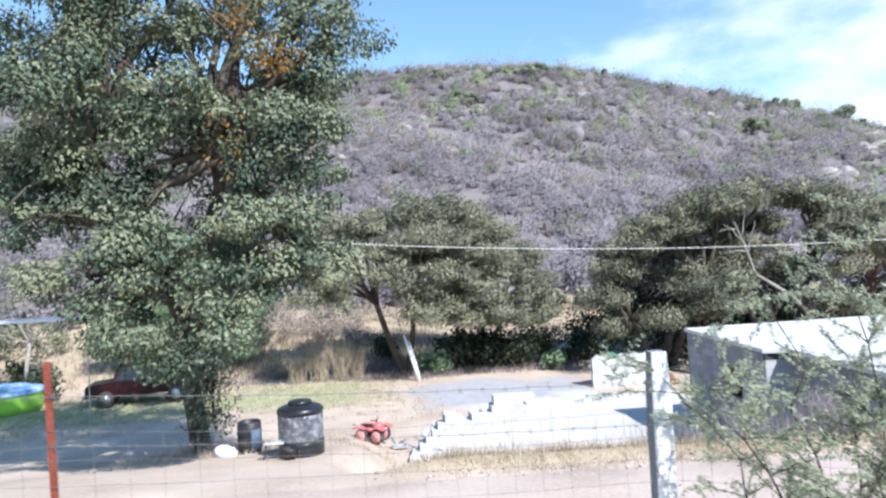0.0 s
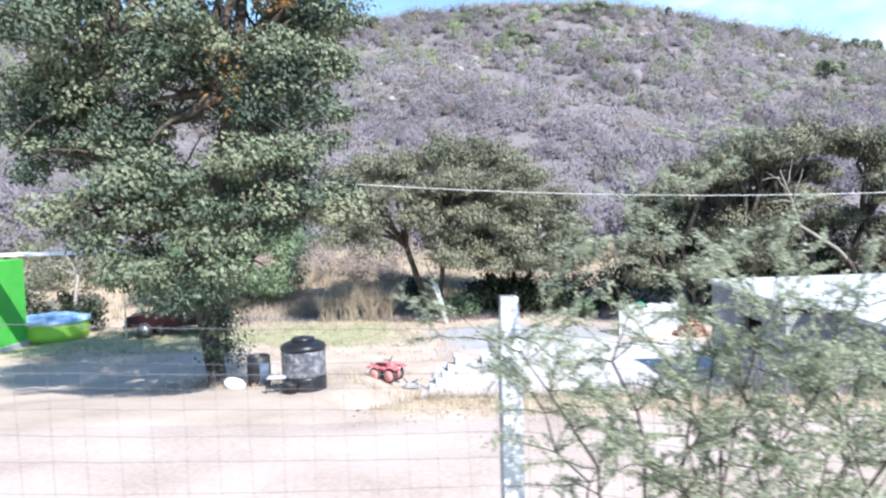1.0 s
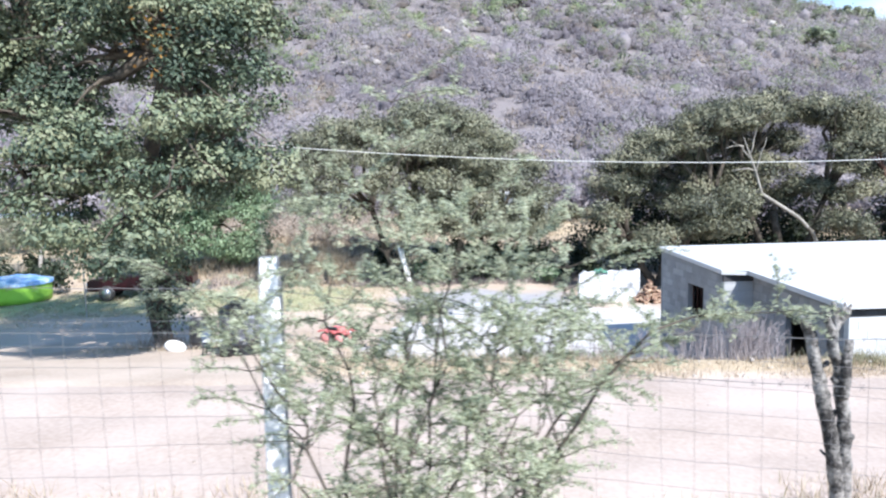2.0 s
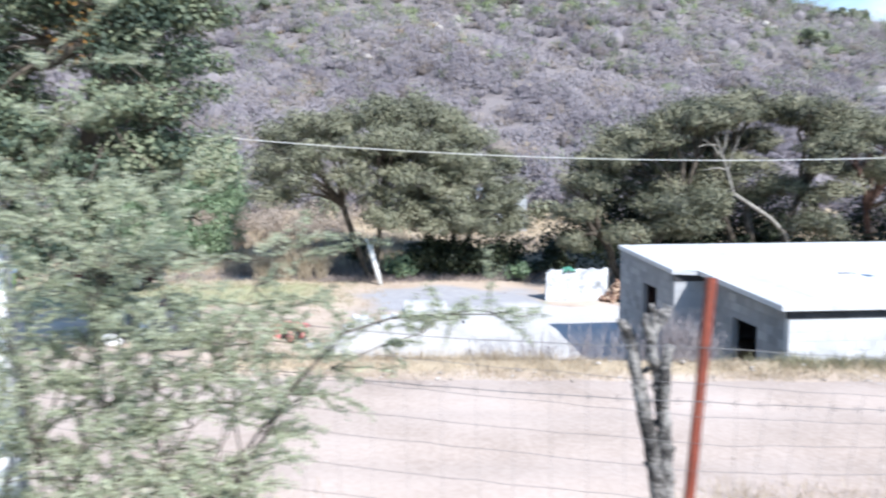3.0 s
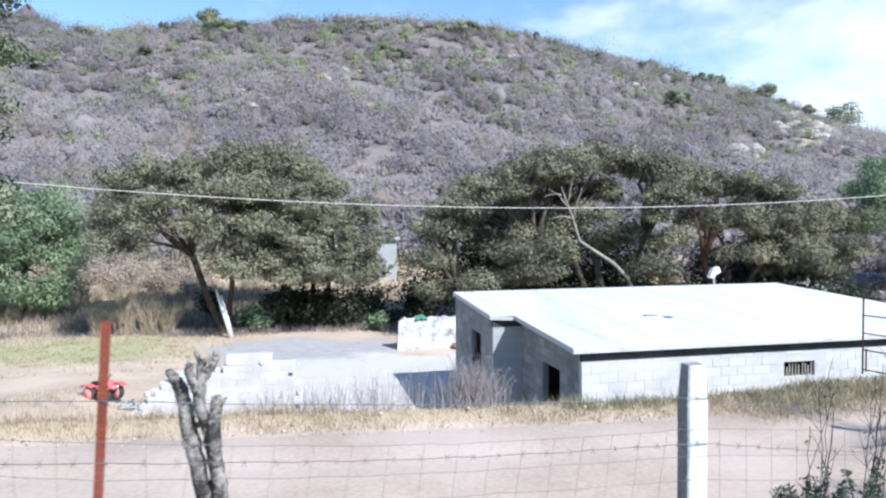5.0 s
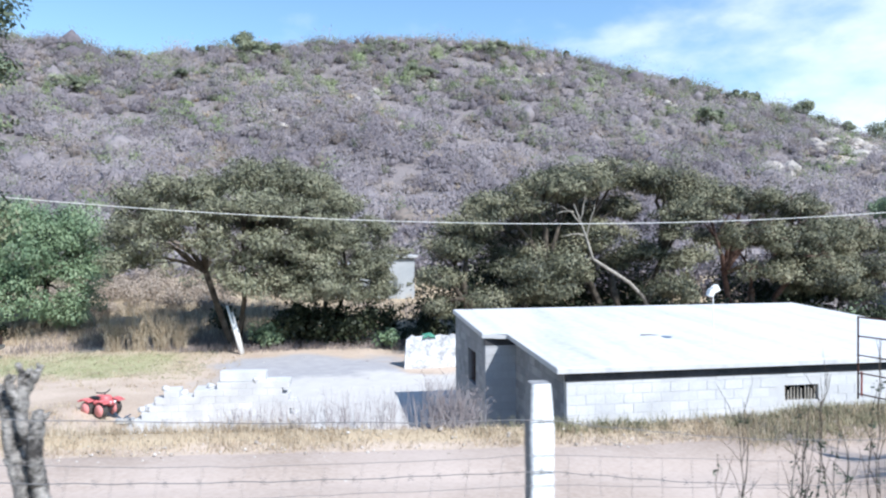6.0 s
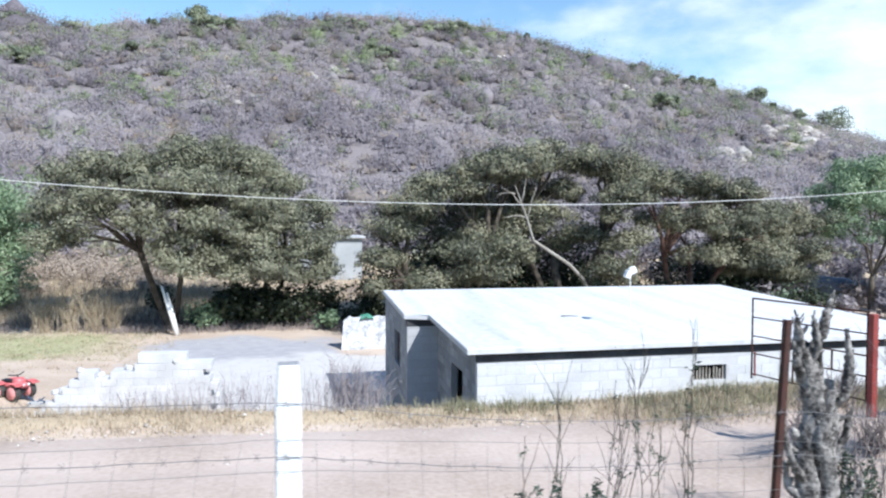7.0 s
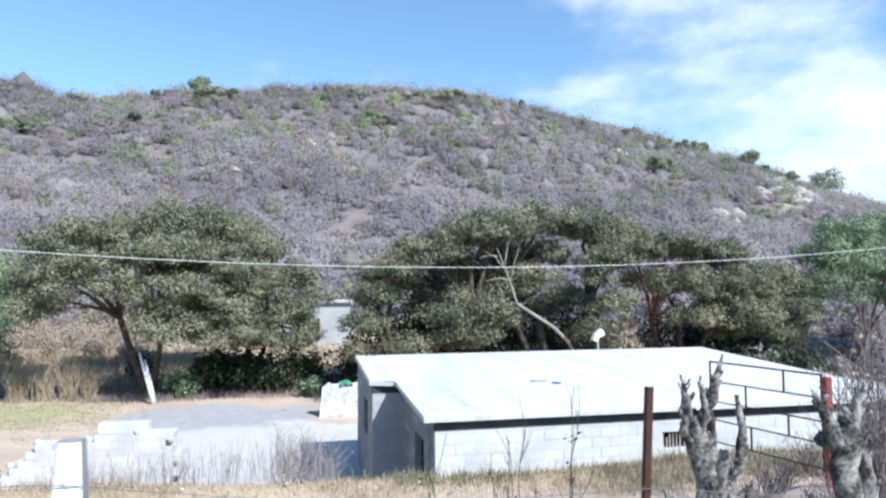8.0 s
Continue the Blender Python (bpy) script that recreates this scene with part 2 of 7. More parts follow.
M_TYRE = material("black_rubber", [(0.03, 0.028, 0.027), (0.075, 0.068, 0.062)], 6, 50, 0.85, 0.3)
M_TRUCK = material("maroon_car_paint", [(0.02, 0.005, 0.006), (0.034, 0.007, 0.009)], 2, 20, 0.28, 0.02, metal=0.1)
M_GLASS = material("dark_window_glass", [(0.02, 0.022, 0.025), (0.03, 0.033, 0.036)], 2, 20, 0.08, 0.0)
M_CHROME = material("dull_steel", [(0.34, 0.35, 0.36), (0.46, 0.47, 0.48)], 6, 40, 0.35, 0.05, metal=0.8)
M_GREENWALL = material("bright_green_paint", [(0.06, 0.40, 0.05), (0.09, 0.52, 0.07)], 1.5, 20, 0.8, 0.15)
M_LIME = material("lime_green_plastic", [(0.28, 0.58, 0.06), (0.36, 0.68, 0.10)], 2, 20, 0.5, 0.05)
M_BLUETARP = material("blue_tarp", [(0.05, 0.18, 0.46), (0.20, 0.36, 0.62), (0.6, 0.68, 0.75)], 2.5, 20, 0.55, 0.3)
M_TARPDARK = material("blue_grey_tarpaulin", [(0.045, 0.055, 0.085), (0.075, 0.09, 0.13), (0.13, 0.15, 0.19)], 1.6, 14, 0.6, 0.3)
M_GREENTARP = material("green_sheet", [(0.03, 0.15, 0.10), (0.10, 0.30, 0.22)], 3, 20, 0.5, 0.2)
M_BRICK = material("red_brick", [(0.20, 0.12, 0.085), (0.31, 0.20, 0.14), (0.42, 0.30, 0.21)], 4, 40, 0.95, 0.3, objrand=0.5)
M_ROCK = material("hill_rock", [(0.20, 0.185, 0.17), (0.36, 0.33, 0.30), (0.50, 0.46, 0.42)], 0.4, 3, 0.95, 0.6, bump_dist=0.2)
M_PLASTER = material("far_white_plaster", [(0.30, 0.325, 0.34), (0.43, 0.45, 0.47)], 0.7, 9, 0.9, 0.1)
M_ASPHALT = material("road_asphalt", [(0.04, 0.04, 0.042), (0.065, 0.064, 0.063)], 2, 60, 0.9, 0.3)


# ---------- helpers ----------
def link_mesh(name, mesh, mat, parent=None, label=""):
    ob = new(name, mesh)
    if mat:
        mesh.materials.append(mat)
    if parent:
        ob.parent = parent
    if label:
        ob["label"] = label
    return ob


def part(name, bm, mat, parent, label="", smooth=False):
    mesh = bpy.data.meshes.new(name)
    if smooth:
        for f in bm.faces:
            f.smooth = True
    bm.to_mesh(mesh)
    bm.free()
    return link_mesh(name, mesh, mat, parent, label)


def thing(name, place, label, category, group="", turn=0.0, kind=""):
    ob = new(name)
    ob.empty_display_size = 0.1
    ob.matrix_world = pose(*place, 0, 0, turn)
    return tagged(ob, label, category, group, kind)


def box(bm, x0, x1, y0, y1, z0, z1, bevel=0.0):
    r = bmesh.ops.create_cube(bm, size=1.0, matrix=Matrix.LocRotScale(((x0 + x1) / 2, (y0 + y1) / 2, (z0 + z1) / 2), None, (x1 - x0, y1 - y0, z1 - z0)))
    if bevel:
        es = {e for v in r["verts"] for e in v.link_edges}
        bmesh.ops.bevel(bm, geom=list(es), offset=bevel, segments=1, affect="EDGES")
    return r


def tube(bm, pts, radii, sides=6, wobble=0.0, caps=True):
    """A tapered tube along points."""
    pts = [Vector(p) for p in pts]
    rings = []
    for i, p in enumerate(pts):
        d = (pts[min(i + 1, len(pts) - 1)] - pts[max(i - 1, 0)]).normalized()
        a = d.orthogonal().normalized() if not rings else (rings[-1][1] - d * rings[-1][1].dot(d)).normalized()
        b = d.cross(a)
        ring = []
        for k in range(sides):
            t = 2 * math.pi * k / sides
            r = radii[i] * (1 + random.uniform(-wobble, wobble))
            ring.append(bm.verts.new(p + (a * math.cos(t) + b * math.sin(t)) * r))
        rings.append((ring, a))
    for (r0, _), (r1, _) in zip(rings, rings[1:]):
        for k in range(sides):
            bm.faces.new((r0[k], r0[(k + 1) % sides], r1[(k + 1) % sides], r1[k]))
    if caps:
        bm.faces.new(list(reversed(rings[0][0])))
        bm.faces.new(rings[-1][0])


def lathe(bm, profile, sides=28):
    """Turn a profile of (radius, height) round the z axis."""
    rings = [[bm.verts.new((r * math.cos(2 * math.pi * k / sides), r * math.sin(2 * math.pi * k / sides), z)) for k in range(sides)] for r, z in profile]
    for a, b in zip(rings, rings[1:]):
        for k in range(sides):
            bm.faces.new((a[k], a[(k + 1) % sides], b[(k + 1) % sides], b[k]))
    bm.faces.new(list(reversed(rings[0])))
    bm.faces.new(rings[-1])


def quads_mesh(name, corners):
    """A mesh of loose four-cornered faces from an array n x 4 x 3."""
    n = len(corners)
    mesh = bpy.data.meshes.new(name)
    mesh.vertices.add(4 * n)
    mesh.vertices.foreach_set("co", np.ascontiguousarray(corners, dtype=np.float32).ravel())
    mesh.loops.add(4 * n)
    mesh.loops.foreach_set("vertex_index", np.arange(4 * n, dtype=np.int32))
    mesh.polygons.add(n)
    mesh.polygons.foreach_set("loop_start", np.arange(0, 4 * n, 4, dtype=np.int32))
    mesh.update(calc_edges=True)
    return mesh


def tris_mesh(name, corners):
    n = len(corners)
    mesh = bpy.data.meshes.new(name)
    mesh.vertices.add(n * 3)
    mesh.vertices.foreach_set("co", np.ascontiguousarray(corners, dtype=np.float32).ravel())
    mesh.loops.add(n * 3)
    mesh.loops.foreach_set("vertex_index", np.arange(n * 3, dtype=np.int32))
    mesh.polygons.add(n)
    mesh.polygons.foreach_set("loop_start", np.arange(0, n * 3, 3, dtype=np.int32))
    mesh.update(calc_edges=True)
    return mesh


def leaves(rng, centres, length, width, up=0.3, droop=0.0, outward=None, spread=0.42, corners=4):
    """Leaf shapes (pointed diamonds, or slim triangles for far crowns) at the centres, turned at random, more or less away from their clump's middle."""
    n = len(centres)
    nrm = rng.normal(size=(n, 3)) * (spread if outward is not None else 1.0)
    nrm[:, 2] += up
    if outward is not None:
        nrm += outward * 1.25
    nrm /= np.linalg.norm(nrm, axis=1)[:, None] + 1e-9
    d = rng.normal(size=(n, 3))
    d[:, 2] -= droop
    d -= nrm * np.sum(d * nrm, axis=1)[:, None]
    d /= np.linalg.norm(d, axis=1)[:, None] + 1e-9
    side = np.cross(d, nrm)
    ln = (length * rng.uniform(0.6, 1.35, n))[:, None]
    wd = (width * rng.uniform(0.6, 1.35, n))[:, None]
    c = np.asarray(centres)
    if corners == 3:
        return np.stack([c - d * ln / 2 - side * wd / 2, c - d * ln / 2 + side * wd / 2, c + d * ln / 2], axis=1)
    return np.stack([c - d * ln / 2, c + side * wd / 2 + d * ln * 0.05, c + d * ln / 2, c - side * wd / 2 + d * ln * 0.05], axis=1)


def away(points, centre):
    v = points - np.asarray(centre)
    return v / (np.linalg.norm(v, axis=1)[:, None] + 1e-9)


def blob_points(rng, centre, radii, n, shell=0.55, skirt=0.5):
    """Points in a ragged ellipsoid, denser near its skin and on top."""
    v = rng.normal(size=(n, 3))
    v /= np.linalg.norm(v, axis=1)[:, None]
    v[:, 2] = np.where(v[:, 2] < 0, v[:, 2] * skirt, v[:, 2])
    r = shell + (1 - shell) * rng.random(n) ** 0.6
    r *= 1 + 0.16 * np.sin(v[:, 0] * 7 + centre[0]) * np.sin(v[:, 1] * 6 + centre[1] * 2)
    return np.asarray(centre) + v * r[:, None] * np.asarray(radii)


def smoothstep(a, b, x):
    t = np.clip((x - a) / (b - a), 0, 1)
    return t * t * (3 - 2 * t)


# ---------- ground ----------
CREST_X = [-260, -160, -100, -61, -54, -46, -38, -30, -23, -10, 8, 19, 33, 48, 65, 83, 103, 120, 137, 151, 166, 200, 260, 340]
CREST_Z = [39, 45, 50, 51.6, 50.8, 48.6, 48.0, 48.8, 50.5, 51.6, 53.4, 54.4, 54.4, 54.6, 52.0, 48.6, 45.0, 41.6, 37.2, 32.4, 28.0, 18, 10, 6]
R_Y = [-60, 2.4, 3.8, 6.2, 11.3, 11.9, 12.6, 13.6, 15.0, 18.0, 30.0, 36.0, 40.0, 50.0, 58.0, 3000]
R_Z = [3.4, 3.4, 2.55, 1.56, 1.55, 1.66, 1.2, 0.1, -0.45, -0.58, -0.55, -0.3, 0.5, 1.2, 2.2, 2.2]
L_Y = [-60, 2.4, 3.8, 6.2, 11.3, 14.0, 17.2, 20.0, 23.0, 30.0, 36.0, 40.0, 50.0, 58.0, 3000]
L_Z = [3.4, 3.4, 2.55, 1.56, 1.50, 1.10, 0.62, 0.1, -0.35, -0.4, -0.3, 0.5, 1.2, 2.2, 2.2]


def wave(x, y, s, ph=0.0):
    return np.sin(x / s + ph) * np.cos(y / s * 1.13 - ph) + 0.5 * np.sin(x / s * 2.3 + y / s * 1.7 + ph * 2)


def height(x, y):
    x, y = np.asarray(x, float), np.asarray(y, float)
    w = smoothstep(-0.9, 1.2, x + 0.3 * np.sin(y))
    z = np.interp(y, R_Y, R_Z) * w + np.interp(y, L_Y, L_Z) * (1 - w)
    z += np.interp(y, [2.4, 3.8, 6.2, 11.9, 16.0], [-0.05, -0.055, -0.03, -0.03, 0.0]) * np.clip(x, -40, 60)
    z += 0.36 * np.exp(-(((x - 17.2) / 2.6) ** 2) - ((y - 11.3) / 0.9) ** 2)
    z += 0.85 * smoothstep(13.9, 15.9, x) * (1 - smoothstep(18, 23, x)) * np.exp(-((y - 8.1) / 1.3) ** 2)
    z += 0.03 * wave(x, y, 1.3) * smoothstep(11.5, 13, y) + 0.015 * wave(x, y, 0.45, 1.0)
    u = np.clip((y - 58) / 107, 0, 1)
    tan_e = (np.interp(x, CREST_X, CREST_Z) - 5.0) / 165.0
    e = tan_e * u ** 0.92 - 0.017 * (1 - u)
    hill = 5 + y * e + u * (1 - u) * (5.0 * wave(x, y, 17.0, 0.7) + 2.2 * wave(x, y, 7.0, 2.1))
    z = np.where(y > 58, np.maximum(hill, 2.0) * smoothstep(58, 66, y) + z * (1 - smoothstep(58, 66, y)), z)
    back = np.clip((y - 165) / 150, 0, 1)
    return z * (1 - back) + 0.0 * back - np.clip(y - 165, 0, 150) * 0.06


def hz(x, y):
    return float(height(x, y))


xs = np.concatenate([np.linspace(-2500, -300, 10), np.linspace(-280, -60, 36), np.linspace(-56, -20, 30), np.arange(-19.5, 34, 0.4), np.linspace(35, 80, 34), np.linspace(84, 300, 50), np.linspace(340, 2500, 10)])
ys = np.concatenate([np.linspace(-1500, -30, 8), np.linspace(-25, 2, 12), np.arange(2.3, 37, 0.3), np.linspace(37.5, 66, 36), np.linspace(68, 180, 70), np.linspace(190, 330, 12), np.linspace(380, 3000, 8)])
gx, gy = np.meshgrid(xs, ys)
gz = height(gx, gy)
nx, ny = len(xs), len(ys)
g_mesh = bpy.data.meshes.new("ground")
idx = np.arange(nx * ny).reshape(ny, nx)
faces = np.stack([idx[:-1, :-1], idx[:-1, 1:], idx[1:, 1:], idx[1:, :-1]], axis=-1).reshape(-1, 4)
g_mesh.vertices.add(nx * ny)
g_mesh.vertices.foreach_set("co", np.stack([gx, gy, gz], axis=-1).astype(np.float32).ravel())
g_mesh.loops.add(faces.size)
g_mesh.loops.foreach_set("vertex_index", faces.astype(np.int32).ravel())
g_mesh.polygons.add(len(faces))
g_mesh.polygons.foreach_set("loop_start", np.arange(0, faces.size, 4, dtype=np.int32))
g_mesh.polygons.foreach_set("use_smooth", np.ones(len(faces), dtype=bool))
g_mesh.update(calc_edges=True)


def rocky(x, y):
    return np.exp(-(((x - 117 - (y - 130) * 0.83) / 9) ** 2) - ((y - 133) / 30) ** 2) + 0.7 * np.exp(-(((x - 20) / 9) ** 2) - ((y - 118) / 3) ** 2)


def soil_masks(x, y):
    """Where dry grass, green grass, grey gravel, pale cement dust and hill soil lie."""
    ragged = 0.6 * wave(x, y, 1.1, 0.4)
    grass = smoothstep(11.2, 11.7, y + 0.2 * ragged) * (1 - smoothstep(14.5, 17, y + ragged)) * smoothstep(0.2, 1.4, x + ragged)
    grass = np.maximum(grass, 0.85 * smoothstep(3.2, 3.8, y) * (1 - smoothstep(6.1, 7.1, y + 0.5 * ragged)))
    grass = np.maximum(grass, 0.45 * smoothstep(25, 29, y + ragged) * (1 - smoothstep(34, 38, y)) * (1 - smoothstep(0.5, 3, x + ragged)))
    grass = np.maximum(grass, 0.9 * smoothstep(35, 38, y))
    green = smoothstep(26.6, 29.2, y + ragged) * (1 - smoothstep(31.5, 34.5, y + ragged)) * (1 - smoothstep(-1.5, 2, x + ragged)) * 0.75
    gravel = smoothstep(25.5, 27.2, y + ragged) * (1 - smoothstep(30.5, 32.5, y + ragged)) * smoothstep(0.5, 3.5, x + ragged) * (1 - smoothstep(8.5, 10.5, x + ragged))
    dust = smoothstep(18.5, 20.5, y + ragged) * (1 - smoothstep(26, 28, y + ragged)) * smoothstep(2.5, 5.0, x + ragged) * (1 - smoothstep(12, 13, x))
    hill = smoothstep(52, 62, y)
    scree = hill * np.clip(1.1 * rocky(x, y) + 0.35 * ragged * rocky(x, y), 0, 1)
    return grass, green, gravel, dust, hill, scree


for label, values in zip(("dry", "green", "gravel", "dust", "hill", "scree"), soil_masks(gx, gy)):
    att = g_mesh.attributes.new(label, "FLOAT", "POINT")
    att.data.foreach_set("value", values.astype(np.float32).ravel())

M_GROUND = material("mixed_soil", [(0.34, 0.265, 0.205), (0.45, 0.365, 0.295), (0.53, 0.435, 0.36)], 0.5, 14, 0.95, 0.4)
gn, gl = M_GROUND.node_tree.nodes, M_GROUND.node_tree.links
soil = gn["Principled BSDF"].inputs["Base Color"].links[0].from_socket
breakup = gn.new("ShaderNodeTexNoise")
breakup.inputs["Scale"].default_value, breakup.inputs["Detail"].default_value = 2.2, 6.0
g_pos = gn.new("ShaderNodeNewGeometry")
gl.new(g_pos.outputs["Position"], breakup.inputs["Vector"])
for label, dark, light in (("dry", (0.34, 0.265, 0.175), (0.49, 0.40, 0.28)), ("green", (0.27, 0.275, 0.145), (0.41, 0.40, 0.24)), ("gravel", (0.26, 0.26, 0.28), (0.42, 0.41, 0.42)), ("dust", (0.42, 0.405, 0.39), (0.54, 0.525, 0.51)), ("hill", (0.145, 0.128, 0.13), (0.225, 0.198, 0.195)), ("scree", (0.30, 0.255, 0.225), (0.52, 0.45, 0.395))):
    a = gn.new("ShaderNodeAttribute")
    a.attribute_name = label
    edge = gn.new("ShaderNodeMath")
    edge.operation = "MULTIPLY_ADD"
    edge.inputs[1].default_value = 1.6
    gl.new(a.outputs["Fac"], edge.inputs[0])
    shift = gn.new("ShaderNodeMath")
    shift.operation = "SUBTRACT"
    shift.inputs[1].default_value = 0.8
    gl.new(breakup.outputs["Fac"], shift.inputs[0])
    gl.new(shift.outputs["Value"], edge.inputs[2])
    cl = gn.new("ShaderNodeClamp")
    gl.new(edge.outputs["Value"], cl.inputs["Value"])
    tint = gn.new("ShaderNodeMix")
    tint.data_type = "RGBA"
    tint.inputs["A"].default_value, tint.inputs["B"].default_value = (*dark, 1), (*light, 1)
    gl.new(breakup.outputs["Fac"], tint.inputs["Factor"])
    over = gn.new("ShaderNodeMix")
    over.data_type = "RGBA"
    gl.new(cl.outputs["Result"], over.inputs["Factor"])
    gl.new(soil, over.inputs["A"])
    gl.new(tint.outputs["Result"], over.inputs["B"])
    soil = over.outputs["Result"]
gl.new(soil, gn["Principled BSDF"].inputs["Base Color"])
tagged(link_mesh("ground", g_mesh, M_GROUND), "pale dry earth with straw grass, gravel and a brush-covered hill", "ground", kind="structure")


def strip(name, mat, x0, x1, y0, y1, dx, ny_, lift, label, category):
    """A road laid on the ground, its edges sunk into it."""
    rx, ry = np.arange(x0, x1 + dx, dx), np.linspace(y0, y1, ny_)
    ax, ay = np.meshgrid(rx, ry)
    v = (ay - y0) / (y1 - y0)
    az = height(ax, ay) + lift * np.minimum(1, 6 * np.minimum(v, 1 - v)) - 0.03 * (np.minimum(v, 1 - v) < 0.01)
    az -= 0.03 * (np.exp(-(((v - 0.3) / 0.06) ** 2)) + np.exp(-(((v - 0.66) / 0.06) ** 2)))
    bm = bmesh.new()
    vs = [[bm.verts.new((ax[j, i], ay[j, i], az[j, i])) for i in range(len(rx))] for j in range(ny_)]
    for j in range(ny_ - 1):
        for i in range(len(rx) - 1):
            bm.faces.new((vs[j][i], vs[j][i + 1], vs[j + 1][i + 1], vs[j + 1][i]))
    ob = part(name, bm, mat, None, smooth=True)
    return tagged(ob, label, category, kind="structure")


strip("road", M_SAND, -60, 80, 6.4, 11.2, 0.7, 25, 0.05, "pale packed-dirt road with shallow wheel ruts", "road")
strip("upper_road", M_ASPHALT, -60, 80, -3.2, 2.2, 2.0, 9, 0.05, "dark asphalt road on the embankment", "road")


# ---------- house of concrete blocks ----------
FLOOR = -0.62
house = thing("block_house", (0, 0, FLOOR), "low unfinished grey concrete-block house with a white slab roof", "house")


# walls whose blocks carry a paler, sunlit tone
PALE_WALLS = {"front_wall": M_SUNNYBLOCK, "porch_wall": M_PORCHBLOCK}


def wall_part(name, along, fixed, a0, a1, z1a, z1b, thick, openings, outward):
    """A block wall with openings through it: along x or y from a0 to a1, its outer face at fixed. z1a and z1b: its top at both ends."""
    cuts = sorted({a0, a1, *[o[0] for o in openings], *[o[1] for o in openings]})
    inner = fixed - outward * thick
    bm = bmesh.new()

    def top(a):
        return z1a + (z1b - z1a) * (a - a0) / (a1 - a0)

    def prism(b0, b1, lo, hi0, hi1):
        ring = []
        for b, h in ((b0, hi0), (b1, hi1)):
            for f in (fixed, inner):
                for z in (lo, h):
                    ring.append(bm.verts.new((b, f, z) if along == "x" else (f, b, z)))
        i = ring
        for q in ((0, 1, 5, 4), (2, 6, 7, 3), (1, 3, 7, 5), (0, 4, 6, 2), (0, 2, 3, 1), (4, 5, 7, 6)):
            bm.faces.new([i[k] for k in q])

    for b0, b1 in zip(cuts, cuts[1:]):
        mid = (b0 + b1) / 2
        hole = [o for o in openings if o[0] < mid < o[1]]
        if not hole:
            prism(b0, b1, -0.3, top(b0), top(b1))
        else:
            o = hole[0]
            if o[2] > 0.05:
                prism(b0, b1, -0.3, o[2], o[2])
            prism(b0, b1, o[3], top(b0), top(b1))
    bmesh.ops.recalc_face_normals(bm, faces=bm.faces)
    w = part(name, bm, M_SUNNYMORTAR if name == "front_wall" else M_PORCHMORTAR if name in PALE_WALLS else M_MORTAR, house, "concrete-block wall in a paler, sunlit tone" if name in PALE_WALLS else "grey concrete-block wall")
    return w, top


def block_mesh(length, mat, hgt=0.187, deep=0.05):
    bm = bmesh.new()
    box(bm, -length / 2, length / 2, -deep / 2, deep / 2, -hgt / 2, hgt / 2)
    for v in bm.verts:
        v.co.x *= 1 - 0.012 * (v.co.y < 0)
        v.co.z *= 1 - 0.03 * (v.co.y < 0)
    mesh = bpy.data.meshes.new("block")
    bm.to_mesh(mesh)
    bm.free()
    mesh.materials.append(mat)
    return mesh


BLOCKS = {}


def lay_blocks(wall, along, fixed, a0, a1, top, openings, outward, z_from):
    """Blocks proud of the mortar, laid in running bond."""
    rnd = random.Random(int(abs(fixed) * 100))
    row = 0
    z = 0.1
    while z + 0.1 < max(top(a0), top(a1)):
        if z > z_from:
            a = a0 - (0.2 if row % 2 else 0.0)
            while a < a1 - 0.06:
                b0, b1 = max(a, a0), min(a + 0.4, a1)
                a += 0.4
                ln = b1 - b0 - 0.014
                mid = (b0 + b1) / 2
                if ln < 0.08 or z + 0.1 > top(mid) + 0.02:
                    continue
                clear = True
                for o in openings:
                    if b1 > o[0] + 0.02 and b0 < o[1] - 0.02 and z + 0.09 > o[2] and z - 0.09 < o[3]:
                        clear = False
                if not clear:
                    continue
                mat = PALE_WALLS.get(wall.name, M_BLOCK)
                key = (round(ln, 2), mat.name)
                if key not in BLOCKS:
                    BLOCKS[key] = block_mesh(key[0], mat)
                ob = new("block", BLOCKS[key])
                ob.parent = wall
                f = fixed + outward * (-0.019 + rnd.uniform(-0.003, 0.003))
                tilt = rnd.uniform(-0.4, 0.4)
                if along == "x":
                    ob.matrix_local = pose(mid, f, z, 0, tilt, 0 if outward < 0 else 180)
                else:
                    ob.matrix_local = pose(f, mid, z, 0, tilt, -90 if outward < 0 else 90)
        z += 0.2
        row += 1


X0, X1, XW = 11.45, 22.25, 10.66
YF, YM, YB = 13.13, 16.95, 21.10
ZF, ZM, ZB = 2.15 - FLOOR - 0.12, 2.31 - FLOOR - 0.12, 2.50 - FLOOR - 0.12
front_win = [(16.21, 17.0, 1.28 - FLOOR, 1.61 - FLOOR)]
side_door = [(14.32, 15.42, 0.0, 1.42 - FLOOR)]
back_win = [(18.15, 19.18, 0.75 - FLOOR, 1.66 - FLOOR)]
walls = []
walls.append((wall_part("front_wall", "x", YF, X0, X1, ZF, ZF, 0.15, front_win, -1), "x", YF, X0, X1, front_win, -1, 1.4))
walls.append((wall_part("side_wall", "y", X0, YF + 0.152, YM - 0.002, ZF, ZM, 0.15, side_door, -1), "y", X0, YF + 0.152, YM - 0.002, side_door, -1, 0.5))
walls.append((wall_part("porch_wall", "x", YM, XW, X0 + 0.15, ZM, ZM, 0.15, [], -1), "x", YM, XW, X0 + 0.15, [], -1, 0.5))
walls.append((wall_part("rear_side_wall", "y", XW, YM + 0.152, YB, ZM, ZB, 0.15, back_win, -1), "y", XW, YM + 0.152, YB, back_win, -1, 0.5))
